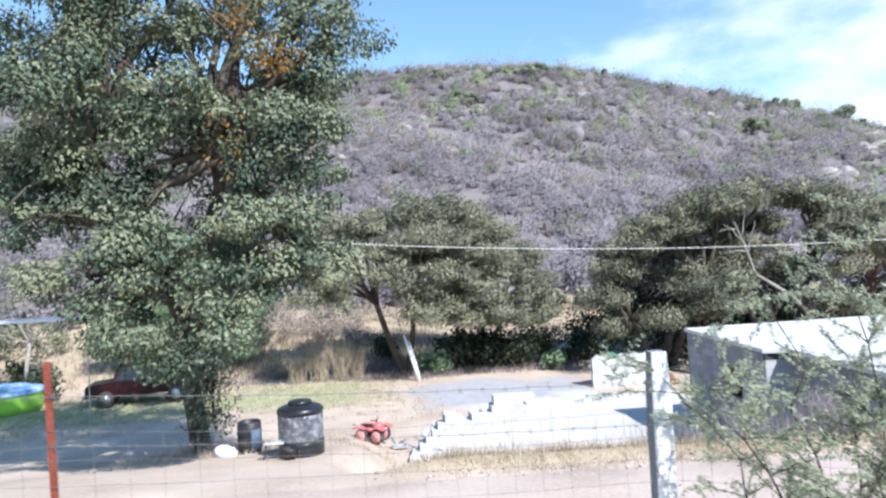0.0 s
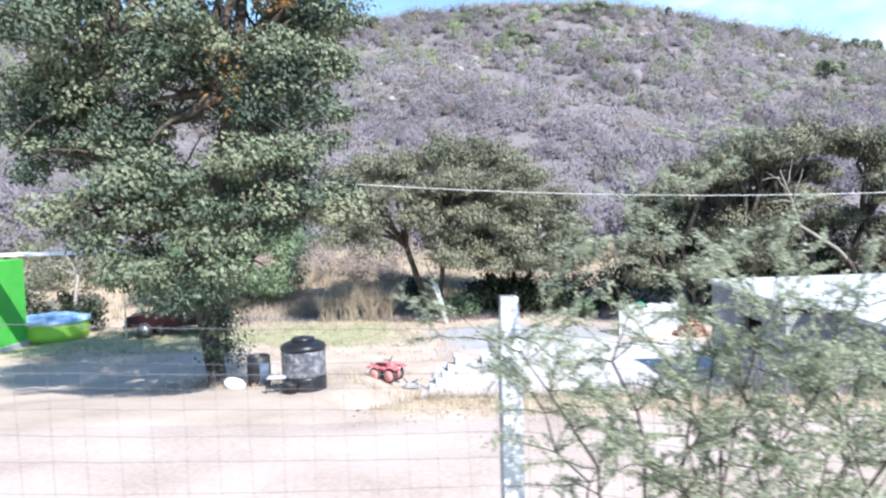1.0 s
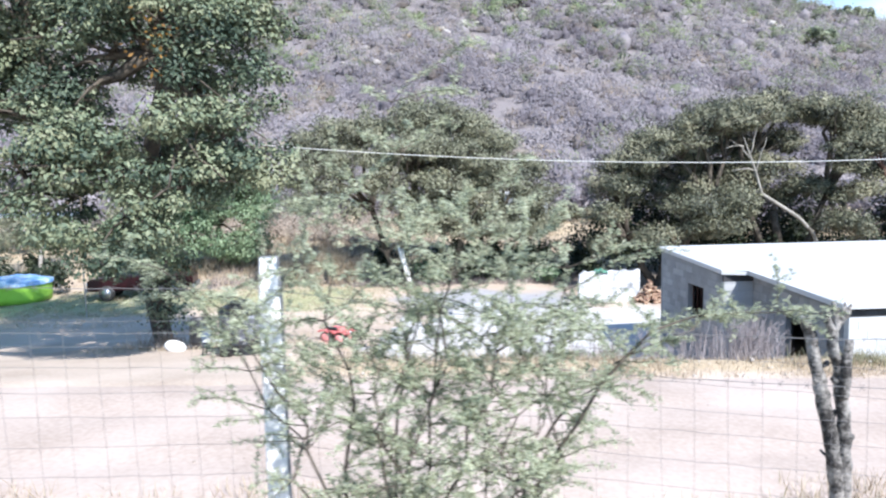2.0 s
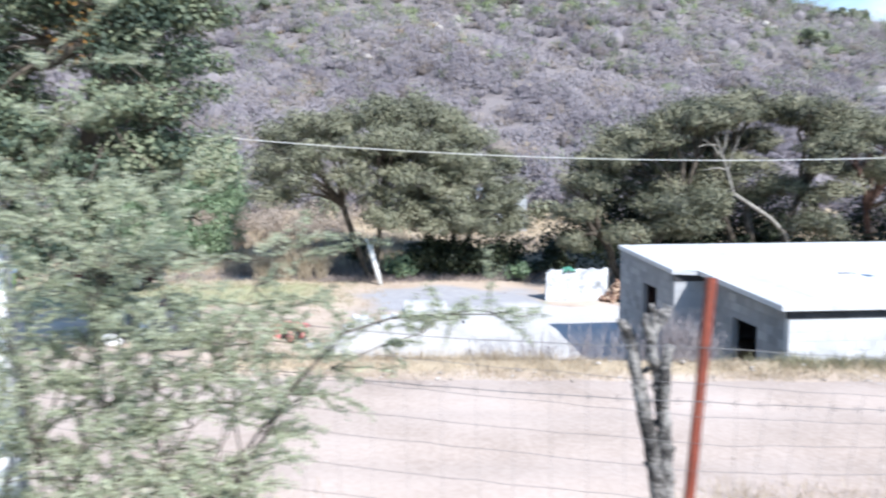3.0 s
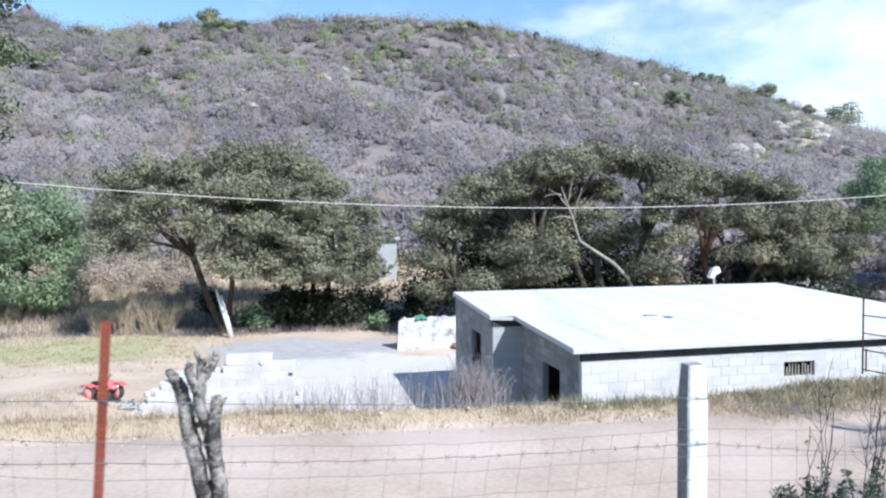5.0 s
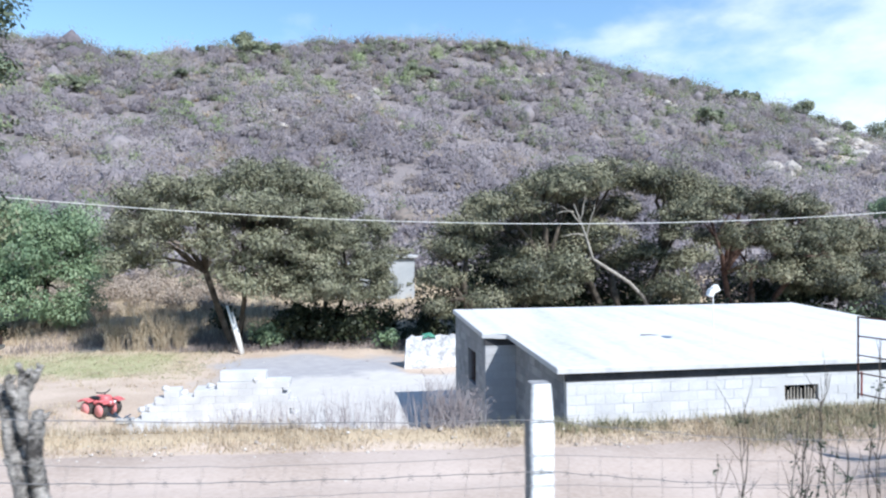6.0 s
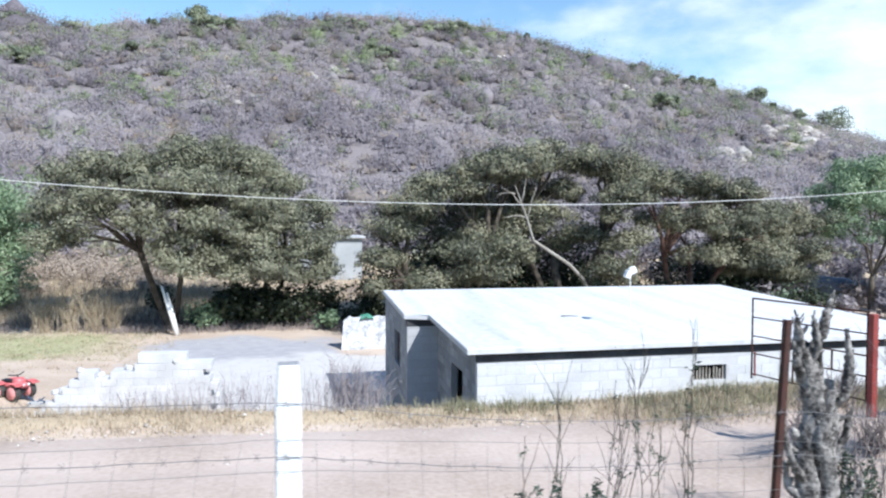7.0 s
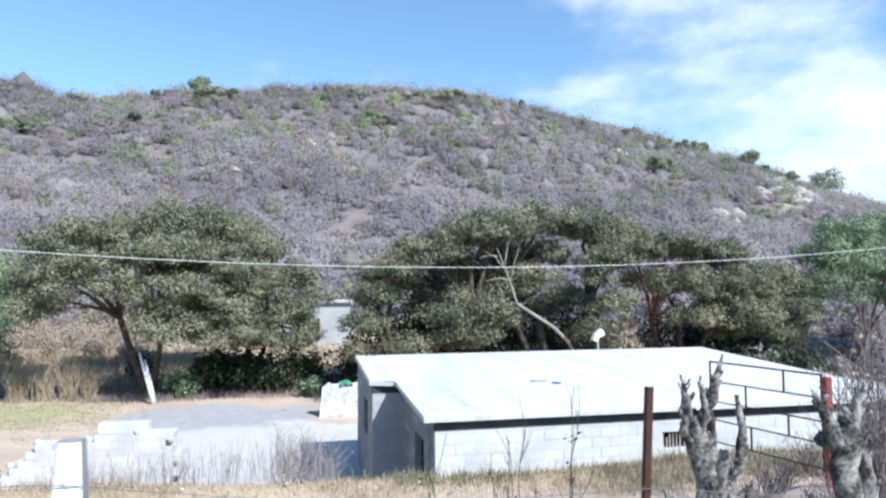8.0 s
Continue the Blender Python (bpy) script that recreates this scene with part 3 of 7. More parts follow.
wall_part("back_wall", "x", YB + 0.152, XW, X1, ZB, ZB, 0.15, [], 1)
wall_part("end_wall", "y", X1 + 0.152, YF, YB + 0.152, ZF, ZB, 0.15, [], 1)
bm = bmesh.new()
box(bm, XW + 0.16, X1 - 0.01, YF + 0.16, YB - 0.01, -0.1, 0.0)
part("house_floor", bm, M_CONC, house, "bare concrete floor")
# slab roof in one piece with a notch at the front corner
bm = bmesh.new()
outline = [(11.20, 12.97), (22.42, 12.97), (22.42, 21.27), (10.58, 21.27), (10.58, 16.93), (11.20, 16.72)]


def roof_z(y):
    return 2.17 + (2.54 - 2.17) * (y - 12.97) / (21.27 - 12.97) - FLOOR


lo = [bm.verts.new((x, y, roof_z(y) - 0.12)) for x, y in outline]
hi = [bm.verts.new((x, y, roof_z(y))) for x, y in outline]
bm.faces.new(list(reversed(lo)))
bm.faces.new(hi)
for i in range(6):
    bm.faces.new((lo[i], lo[(i + 1) % 6], hi[(i + 1) % 6], hi[i]))
bmesh.ops.bevel(bm, geom=[e for e in bm.edges if abs(e.verts[0].co.z - e.verts[1].co.z) < 0.6 and e.verts[0] in hi], offset=0.02, segments=1, affect="EDGES")
part("roof_slab", bm, M_ROOF, house, "white limewashed concrete roof slab")
bm = bmesh.new()
box(bm, X0 - 0.006, X1 + 0.15, YF - 0.014, YF + 0.10, ZF - 0.175, ZF - 0.002)
part("ring_beam", bm, M_BEAM, house, "black concrete beam under the slab")
bm = bmesh.new()
box(bm, XW - 0.006, X0 - 0.004, YM - 0.014, YM + 0.10, ZM - 0.16, ZM - 0.002)
part("ring_beam", bm, M_BEAM, house, "black concrete beam under the slab")
# steel starter bars at the rear corner, left standing out of the slab
for k, (x, y) in enumerate(((10.9, 20.95), (11.02, 21.05), (11.12, 20.95))):
    bm = bmesh.new()
    tube(bm, [(x, y, roof_z(y) - 0.02), (x + 0.01 * k, y, roof_z(y) + 0.36)], [0.009, 0.008], 5)
    part("starter_bar", bm, M_RUSTDARK, house, "rusty steel bar")
rnd = random.Random(44)
for k in range(10):
    x = 16.25 + 0.078 * k + rnd.uniform(-0.012, 0.012)
    top = 1.61 - FLOOR - (rnd.uniform(0.02, 0.14) if k % 3 else 0.0)
    bm = bmesh.new()
    box(bm, x - 0.018, x + 0.018, YF + 0.05, YF + 0.068, 1.275 - FLOOR, top, 0.003)
    part("window_lath", bm, M_DEADWOOD, house, "grey wooden lath nailed over the window")
for a in (18.4, 18.66, 18.92):
    bm = bmesh.new()
    tube(bm, [(XW + 0.06, a, 0.74 - FLOOR), (XW + 0.06, a, 1.67 - FLOOR)], [0.012, 0.012], 5)
    part("window_bar", bm, M_RUSTDARK, house, "dark iron window bar")

# small white lamp on a stalk above the slab
lamp = thing("roof_lamp", (15.6, 14.8, roof_z(14.8) + FLOOR - 0.12), "small white flood lamp on a thin white pole on the roof", "lamp")
bm = bmesh.new()
tube(bm, [(0, 0, -0.02), (0, 0, 1.3)], [0.013, 0.011], 8)
part("pole", bm, M_WHITE, lamp, "thin white pole")
bm = bmesh.new()
box(bm, -0.13, 0.0, -0.08, 0.08, 1.22, 1.40, 0.015)
bmesh.ops.rotate(bm, cent=(-0.06, 0, 1.3), matrix=Matrix.Rotation(radians(22), 3, "Y"), verts=bm.verts)
part("lamp_head", bm, M_WHITE, lamp, "white lamp housing")
bm = bmesh.new()
box(bm, -0.02, 0.13, -0.07, 0.07, 1.32, 1.48, 0.015)
bmesh.ops.rotate(bm, cent=(0.05, 0, 1.4), matrix=Matrix.Rotation(radians(-28), 3, "Y"), verts=bm.verts)
part("lamp_head", bm, M_WHITE, lamp, "white lamp housing")
stick = thing("stick", (14.6, 16.0, roof_z(16.0) + FLOOR + 0.01), "short dark stick lying on the white roof", "stick")
bm = bmesh.new()
tube(bm, [(-0.2, 0.05, 0.01), (0.0, 0.0, 0.02), (0.22, -0.03, 0.01)], [0.014, 0.012, 0.006], 6)
part("twig", bm, M_BARK, stick)


# ---------- trees ----------
def set_tone(mesh, tone):
    a = mesh.attributes.new("tone", "FLOAT", "POINT")
    a.data.foreach_set("value", np.ascontiguousarray(tone, dtype=np.float32))


def limb_path(rnd, a, b, bend=0.12, steps=5):
    a, b = Vector(a), Vector(b)
    ln = (b - a).length
    out = []
    for i in range(steps + 1):
        t = i / steps
        p = a.lerp(b, t)
        p.z += math.sin(math.pi * t) * ln * bend
        if 0 < i < steps:
            p += Vector((rnd.uniform(-1, 1), rnd.uniform(-1, 1), rnd.uniform(-0.6, 0.6))) * ln * 0.05
        out.append(p)
    return out


def tree(name, place, fork, clumps, trunk_r, leaf, mat, label, per_m2=26, bark=None, seed=1, skirt=0.55, droop=0.2, extra=(), sub=1.7, clump=0.52, flat=0.85, spread=0.42, corners=4, inner=0.22, limb=1.0, stems=(), fill=0, hollows=(), twigs=5):
    """A tree: trunk to a fork, a limb to every clump, side twigs, and clumps of single leaves.
    clumps: centre and radii in the tree's own axes; flat: how deep a tuft of leaves is for its width;
    hollows: bare places on the crown's near side where the limbs show (x, z and radii)."""
    rnd = random.Random(seed)
    rng = np.random.default_rng(seed)
    t = thing(name, place, label, "tree")
    bm = bmesh.new()
    fork = Vector(fork)
    tube(bm, [Vector((0, 0, -0.3)), Vector((0, 0, 0.1)), fork * 0.5 + Vector((rnd.uniform(-0.12, 0.12), 0, 0)), fork], [trunk_r * 1.5, trunk_r * 1.15, trunk_r, trunk_r * 0.85], 9, 0.12)
    forks = [fork]
    for root, end in stems:
        tube(bm, limb_path(rnd, root, end, 0.05, 5), [trunk_r * q for q in (1.2, 0.95, 0.85, 0.8, 0.75, 0.65)], 8, 0.12)
        forks.append(Vector(end))
    pts, outs, tones = [], [], []
    fillers = []
    for k in range(fill):
        c, r = clumps[rnd.randrange(len(clumps))]
        c = Vector(c).lerp(fork, rnd.uniform(0.12, 0.42)) + Vector((rnd.gauss(0, 0.5), rnd.gauss(-0.4, 0.7), rnd.gauss(0, 0.2)))
        q = rnd.uniform(0.7, 1.15)
        fillers.append((c, (q, q, q * 0.62)))
    for c, r in list(clumps) + fillers:
        c = Vector(c)
        path = limb_path(rnd, min(forks, key=lambda f: (f - c).length), c)
        n = len(path)
        big = trunk_r * rnd.uniform(0.35, 0.55) * limb
        tube(bm, path, [big * (1 - 0.75 * i / (n - 1)) for i in range(n)], 6, 0.1)
        for _ in range(twigs):
            d = Vector((rnd.gauss(0, 1), rnd.gauss(-0.3, 1), rnd.gauss(0.3, 0.7))).normalized()
            end = c + Vector((d.x * r[0], d.y * r[1], d.z * r[2])) * 0.95
            base = path[rnd.randrange(2, n)]
            tube(bm, limb_path(rnd, base, end, 0.08, 3), [big * 0.34, big * 0.26, big * 0.18, big * 0.07], 4)
        area = 4 * math.pi * ((r[0] * r[1]) ** 1.6 / 3 + (r[0] * r[2]) ** 1.6 / 3 + (r[1] * r[2]) ** 1.6 / 3) ** (1 / 1.6)
        # sub-clumps break the outline up
        k = max(6, int(area / sub))
        # inner leaves get a low tone, painting in the shade inside the crown
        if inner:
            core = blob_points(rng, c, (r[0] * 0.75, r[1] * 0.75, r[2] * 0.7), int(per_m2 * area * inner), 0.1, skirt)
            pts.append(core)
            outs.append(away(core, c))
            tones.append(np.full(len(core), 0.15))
        subs = blob_points(rng, c, (r[0] * 0.85, r[1] * 0.85, r[2] * 0.85), k, 0.6, skirt)
        for s in subs:
            sr = clump * min(1.9, math.exp(rng.normal(-0.05, 0.38)))
            p = blob_points(rng, s, (sr * 1.2, sr * 1.2, sr * flat), max(8, int(per_m2 * area / k * (sr / clump) ** 2)), 0.3, 0.8)
            tones.append(np.clip(np.full(len(p), rng.random()) + rng.normal(0, 0.2, len(p)), 0, 1))
            pts.append(p)
            outs.append(away(p, s - np.array((0, 0, sr * 0.3))))
    part("trunk", bm, bark or M_BARK, t, "dark rough bark", True)
    pts, outs, tones = np.concatenate(pts), np.concatenate(outs), np.concatenate(tones)
    for hx, hzz, rx, rz in hollows:
        ragged = 1 + 0.25 * np.sin(pts[:, 0] * 9 + pts[:, 2] * 5)
        open_ = (((pts[:, 0] - hx) / rx) ** 2 + ((pts[:, 2] - hzz) / rz) ** 2 > ragged) | (pts[:, 1] > -1.6)
        pts, outs, tones = pts[open_], outs[open_], tones[open_]
    crown = leaves(rng, pts, leaf, leaf * 0.5, 0.35, droop, outs, spread, corners)
    cm = (quads_mesh if corners == 4 else tris_mesh)("crown", crown)
    set_tone(cm, np.repeat(tones, corners))
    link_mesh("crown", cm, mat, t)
    for ec, er, en, em in extra:
        link_mesh("turning_leaves", quads_mesh("turning_leaves", leaves(rng, blob_points(rng, ec, er, en, 0.1, 0.9), leaf, leaf * 0.5, 0.5)), em, t, "orange turning leaves")
    return t


TZ = hz(-4.7, 19.6)
big_clumps = [
    ((-0.5, -4.6, 4.1), (1.5, 1.4, 0.9)), ((1.2, -4.5, 3.6), (1.1, 1.2, 0.9)), ((0.2, -2.9, 3.2), (1.0, 1.0, 0.7)), ((0.5, -1.4, 2.1), (0.55, 0.5, 0.75)), ((0.6, -1.1, 1.2), (0.45, 0.45, 0.4)),
    ((-0.9, -4.8, 4.9), (1.3, 1.3, 1.0)), ((2.2, -4.5, 4.6), (1.3, 1.3, 1.0)), ((0.2, -4.7, 5.0), (1.8, 1.5, 1.2)),
    ((-1.8, -3.7, 6.4), (1.9, 1.6, 1.2)), ((2.4, -3.9, 6.2), (1.6, 1.6, 1.2)), ((-0.2, -4.0, 7.3), (1.4, 1.4, 1.0)), ((2.2, -4.1, 7.4), (1.0, 1.0, 0.7)),
    ((-2.7, -3.1, 7.2), (1.6, 1.7, 1.2)), ((-2.0, -4.1, 8.9), (1.8, 1.6, 1.2)), ((0.3, -4.1, 9.1), (1.7, 1.6, 1.1)),
    ((2.5, -3.5, 8.2), (1.4, 1.5, 1.1)), ((3.1, -3.3, 9.9), (1.7, 1.6, 1.0)), ((2.2, -3.3, 11.3), (2.0, 1.7, 1.1)),
    ((-1.2, -3.4, 11.2), (2.1, 1.8, 1.2)), ((-2.7, -2.7, 10.2), (1.7, 1.7, 1.2)), ((0.2, -1.5, 12.4), (2.2, 2.0, 1.0)),
    ((-1.0, -0.3, 6.0), (2.2, 1.8, 1.5)), ((1.2, 0.3, 6.5), (1.7, 1.2, 1.4)), ((0.4, 0.2, 4.4), (1.5, 1.0, 0.9)), ((1.6, -0.3, 8.0), (2.0, 1.8, 1.5)), ((-1.6, -0.3, 9.5), (2.2, 1.9, 1.5)), ((2.0, -1.1, 5.2), (1.4, 1.4, 1.1)),
    ((-3.1, -1.7, 7.0), (1.5, 1.6, 1.1)), ((-2.6, -3.7, 7.8), (1.4, 1.3, 0.9)), ((-0.6, -4.2, 6.0), (1.4, 1.1, 0.9)), ((2.9, -4.1, 5.6), (1.2, 1.1, 1.0)),
    ((3.5, -3.3, 7.2), (1.2, 1.3, 1.2)), ((4.1, -3.0, 10.6), (1.4, 1.3, 1.0)), ((3.4, -3.0, 5.0), (1.1, 1.2, 1.0)), ((3.7, -3.2, 8.7), (1.1, 1.2, 0.9)),
    ((0.7, -2.9, 10.4), (1.5, 1.4, 0.9)), ((-0.5, -1.2, 10.6), (1.8, 1.5, 1.1)), ((1.9, -1.5, 9.7), (1.5, 1.4, 1.0)), ((-3.4, -3.4, 9.4), (1.3, 1.4, 1.0)), ((0.9, -3.9, 8.2), (1.1, 1.0, 0.7)),
    ((-1.2, -2.6, 14.0), (2.3, 2.0, 1.4)), ((1.4, -2.4, 14.4), (2.2, 2.0, 1.4)), ((0.1, -2.0, 16.4), (2.1, 1.9, 1.4)), ((-2.6, -2.0, 12.9), (1.8, 1.8, 1.2)), ((-1.6, -2.2, 15.6), (1.7, 1.7, 1.2)), ((3.2, -1.0, 13.6), (2.0, 1.8, 1.2)), ((4.4, -1.2, 12.6), (1.5, 1.5, 1.0)), ((2.6, -0.6, 15.6), (2.0, 1.8, 1.3)),
]
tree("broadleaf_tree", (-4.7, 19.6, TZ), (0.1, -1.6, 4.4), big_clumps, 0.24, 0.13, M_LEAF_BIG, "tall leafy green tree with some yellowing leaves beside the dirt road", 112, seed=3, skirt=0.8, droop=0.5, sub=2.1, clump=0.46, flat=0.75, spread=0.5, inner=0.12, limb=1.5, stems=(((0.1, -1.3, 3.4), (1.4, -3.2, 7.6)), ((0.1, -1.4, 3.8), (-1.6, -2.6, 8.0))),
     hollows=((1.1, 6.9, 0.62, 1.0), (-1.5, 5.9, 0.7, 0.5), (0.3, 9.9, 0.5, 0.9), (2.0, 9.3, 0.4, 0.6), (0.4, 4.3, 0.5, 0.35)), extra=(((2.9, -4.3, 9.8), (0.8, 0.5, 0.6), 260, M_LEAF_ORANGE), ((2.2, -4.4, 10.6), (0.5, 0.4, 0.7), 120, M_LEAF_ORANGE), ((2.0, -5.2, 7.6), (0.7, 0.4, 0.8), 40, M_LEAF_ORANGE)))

MESQUITE = dict(sub=0.95, clump=0.46, flat=0.8, spread=0.5, corners=3, inner=0.08, limb=1.5, skirt=0.8, fill=14, twigs=9)
tree("mesquite_tree", (1.9, 34.2, hz(1.9, 34.2)), (-1.2, 0, 3.7), [
    ((-4.6, 0, 6.3), (1.1, 1.2, 0.6)), ((-3.5, 0, 7.1), (1.9, 2.0, 0.8)), ((-1.9, 0.2, 7.7), (2.1, 2.2, 0.8)), ((0.2, 0, 8.2), (2.2, 2.2, 0.8)), ((1.8, 0.4, 8.5), (2.0, 2.2, 0.8)),
    ((-4.4, -1.6, 5.3), (1.3, 1.4, 0.7)), ((-3.2, -2.8, 5.9), (1.6, 1.4, 0.6)), ((-4.0, -2.4, 4.2), (1.1, 1.1, 0.5)), ((-2.6, -3.4, 4.8), (1.1, 1.1, 0.5)), ((-1.3, -2.6, 6.4), (1.8, 1.4, 0.7)), ((0.9, -2.8, 6.7), (1.8, 1.4, 0.7)),
    ((-0.2, -3.0, 5.2), (1.4, 1.2, 0.6)), ((1.6, -2.8, 5.1), (1.5, 1.2, 0.6)), ((0.6, -2.0, 4.1), (1.3, 1.1, 0.5)), ((1.0, -2.4, 3.1), (1.1, 0.9, 0.5)), ((2.6, -2.2, 3.6), (1.1, 0.9, 0.5)), ((0.8, 2.0, 6.4), (2.4, 1.8, 1.0))],
    0.15, 0.145, M_LEAF_OLIVE, "wide spreading olive-green mesquite with a leaning trunk", 132, seed=11, stems=(((0.2, 0, -0.2), (0.9, -0.3, 3.6)),), **{**MESQUITE, "fill": 4})
tree("mesquite_tree", (6.3, 35.6, hz(6.3, 35.6)), (0.1, 0, 2.4), [
    ((-1.7, -0.4, 8.0), (2.2, 2.2, 0.8)), ((0.5, -0.3, 6.9), (1.9, 2.0, 0.8)), ((2.2, -0.4, 5.7), (1.6, 1.7, 0.7)), ((3.3, -0.6, 4.4), (1.2, 1.3, 0.6)),
    ((-2.6, -2.8, 6.8), (1.8, 1.4, 0.7)), ((-0.6, -3.2, 6.2), (1.7, 1.3, 0.7)), ((1.1, -2.8, 5.2), (1.5, 1.3, 0.6)), ((2.3, -2.4, 4.2), (1.2, 1.2, 0.6)),
    ((-2.2, -3.4, 5.0), (1.5, 1.2, 0.6)), ((-0.4, -3.2, 4.4), (1.3, 1.1, 0.6)), ((1.0, -2.8, 3.5), (1.2, 1.1, 0.5)), ((-1.6, -2.6, 3.2), (1.2, 1.0, 0.5)), ((0.2, -2.4, 2.6), (1.1, 0.9, 0.5)), ((1.8, -2.2, 2.6), (1.0, 0.9, 0.5)), ((0, 2, 5.4), (2.6, 1.8, 1.1)), ((-2.4, 1.6, 6.2), (2.2, 1.6, 1.0)), ((2.6, -1.8, 3.2), (0.9, 0.9, 0.5))],
    0.14, 0.135, M_LEAF_OLIVE, "rounded olive-green mesquite with drooping outer twigs", 180, seed=12, stems=(((0.15, 0.1, -0.2), (1.1, -0.6, 2.9)),), **MESQUITE)
tree("mesquite_tree", (14.6, 31.6, hz(14.6, 31.6)), (0.5, 0, 1.8), [
    ((-2.5, 0, 4.9), (1.6, 2.0, 0.6)), ((-1.4, 0, 5.9), (1.9, 2.2, 0.6)), ((0.2, 0, 6.9), (2.1, 2.3, 0.7)), ((2.0, -0.3, 7.7), (2.2, 2.3, 0.7)), ((3.6, -0.2, 8.0), (2.0, 2.2, 0.7)),
    ((-3.2, -0.6, 3.4), (1.1, 1.3, 0.5)), ((-2.9, -0.8, 2.2), (1.0, 1.2, 0.5)), ((0.6, -2.4, 3.8), (1.4, 1.2, 0.6)), ((1.9, -2.4, 3.1), (1.5, 1.2, 0.6)), ((2.5, -2.2, 4.2), (1.2, 1.1, 0.5)), ((-0.9, -2.0, 2.6), (1.2, 1.1, 0.5)), ((4.2, -0.2, 5.2), (1.4, 1.2, 0.5)), ((0.5, 2.2, 5.6), (2.4, 1.6, 0.9)), ((3.2, 2.2, 6.2), (2.4, 1.6, 0.9))],
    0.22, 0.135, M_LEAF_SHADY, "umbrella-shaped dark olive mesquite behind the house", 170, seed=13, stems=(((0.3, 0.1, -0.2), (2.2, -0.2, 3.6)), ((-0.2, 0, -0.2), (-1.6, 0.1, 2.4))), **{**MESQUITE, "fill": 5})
tree("mesquite_tree", (21.4, 32.2, hz(21.4, 32.2)), (-0.9, 0, 3.4), [
    ((-2.8, 0, 8.2), (2.2, 2.3, 0.7)), ((-0.6, 0.2, 8.5), (2.2, 2.3, 0.7)), ((1.6, 0, 8.2), (2.2, 2.2, 0.7)), ((3.4, 0, 7.6), (2.0, 2.1, 0.7)), ((-1.4, -0.4, 5.6), (1.5, 1.3, 0.5)), ((0.2, -0.6, 4.6), (1.4, 1.2, 0.5)), ((1.2, -2.4, 6.4), (1.4, 1.2, 0.5)),
    ((2.6, -2.4, 6.6), (1.4, 1.2, 0.6)), ((-2.8, -0.4, 3.6), (1.3, 1.2, 0.5)), ((1.0, -2.0, 3.0), (1.3, 1.1, 0.5)), ((2.4, -2.0, 4.4), (1.1, 1.0, 0.4)), ((-0.6, 2.0, 6.8), (2.6, 1.6, 0.8)), ((-2.2, 2.0, 5.0), (2.0, 1.4, 0.9))],
    0.20, 0.135, M_LEAF_SHADY, "umbrella-shaped dark olive mesquite with bare inner limbs", 180, seed=14, stems=(((0.4, 0, -0.2), (1.7, -0.2, 4.2)), ((-0.4, 0.2, -0.2), (-2.6, 0, 4.6))), **{**MESQUITE, "fill": 5})
tree("mesquite_tree", (28.4, 33.0, hz(28.4, 33.0)), (0.3, 0, 2.6), [
    ((-2.4, 0, 7.0), (1.9, 2.1, 0.8)), ((0, 0.2, 7.3), (2.3, 2.2, 0.8)), ((2.6, 0, 6.8), (2.2, 2.1, 0.8)), ((-1.4, -2.2, 5.4), (1.5, 1.3, 0.7)), ((0.9, -2.4, 5.0), (1.6, 1.3, 0.7)), ((2.8, -2.0, 5.2), (1.5, 1.3, 0.7)),
    ((4.4, -0.4, 5.4), (1.7, 1.6, 0.8)), ((-0.4, -2.2, 3.6), (1.3, 1.1, 0.6)), ((2.0, -2.0, 3.6), (1.4, 1.1, 0.6)), ((0.4, 1.8, 5.4), (2.8, 1.8, 1.0)), ((4.0, -1.2, 3.6), (1.4, 1.2, 0.7))],
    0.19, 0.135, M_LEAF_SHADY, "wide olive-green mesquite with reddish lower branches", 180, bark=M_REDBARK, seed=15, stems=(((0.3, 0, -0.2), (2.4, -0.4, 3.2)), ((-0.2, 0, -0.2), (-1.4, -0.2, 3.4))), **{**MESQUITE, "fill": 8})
tree("mesquite_tree", (34.6, 34.2, hz(34.6, 34.2)), (-0.3, 0, 1.9), [
    ((-2.6, 0, 5.0), (1.9, 1.9, 0.8)), ((0, 0.2, 5.8), (2.2, 2.0, 0.8)), ((2.6, 0, 5.2), (2.0, 1.9, 0.8)), ((-1.3, -1.6, 3.7), (1.6, 1.4, 0.7)), ((1.4, -1.6, 3.5), (1.7, 1.4, 0.7)), ((0.2, -1.2, 2.4), (1.7, 1.3, 0.7)), ((-2.8, -0.8, 2.8), (1.4, 1.3, 0.7))],
    0.17, 0.135, M_LEAF_SHADY, "low dark olive mesquite with brown inner branches", 180, bark=M_REDBARK, seed=19, **MESQUITE)
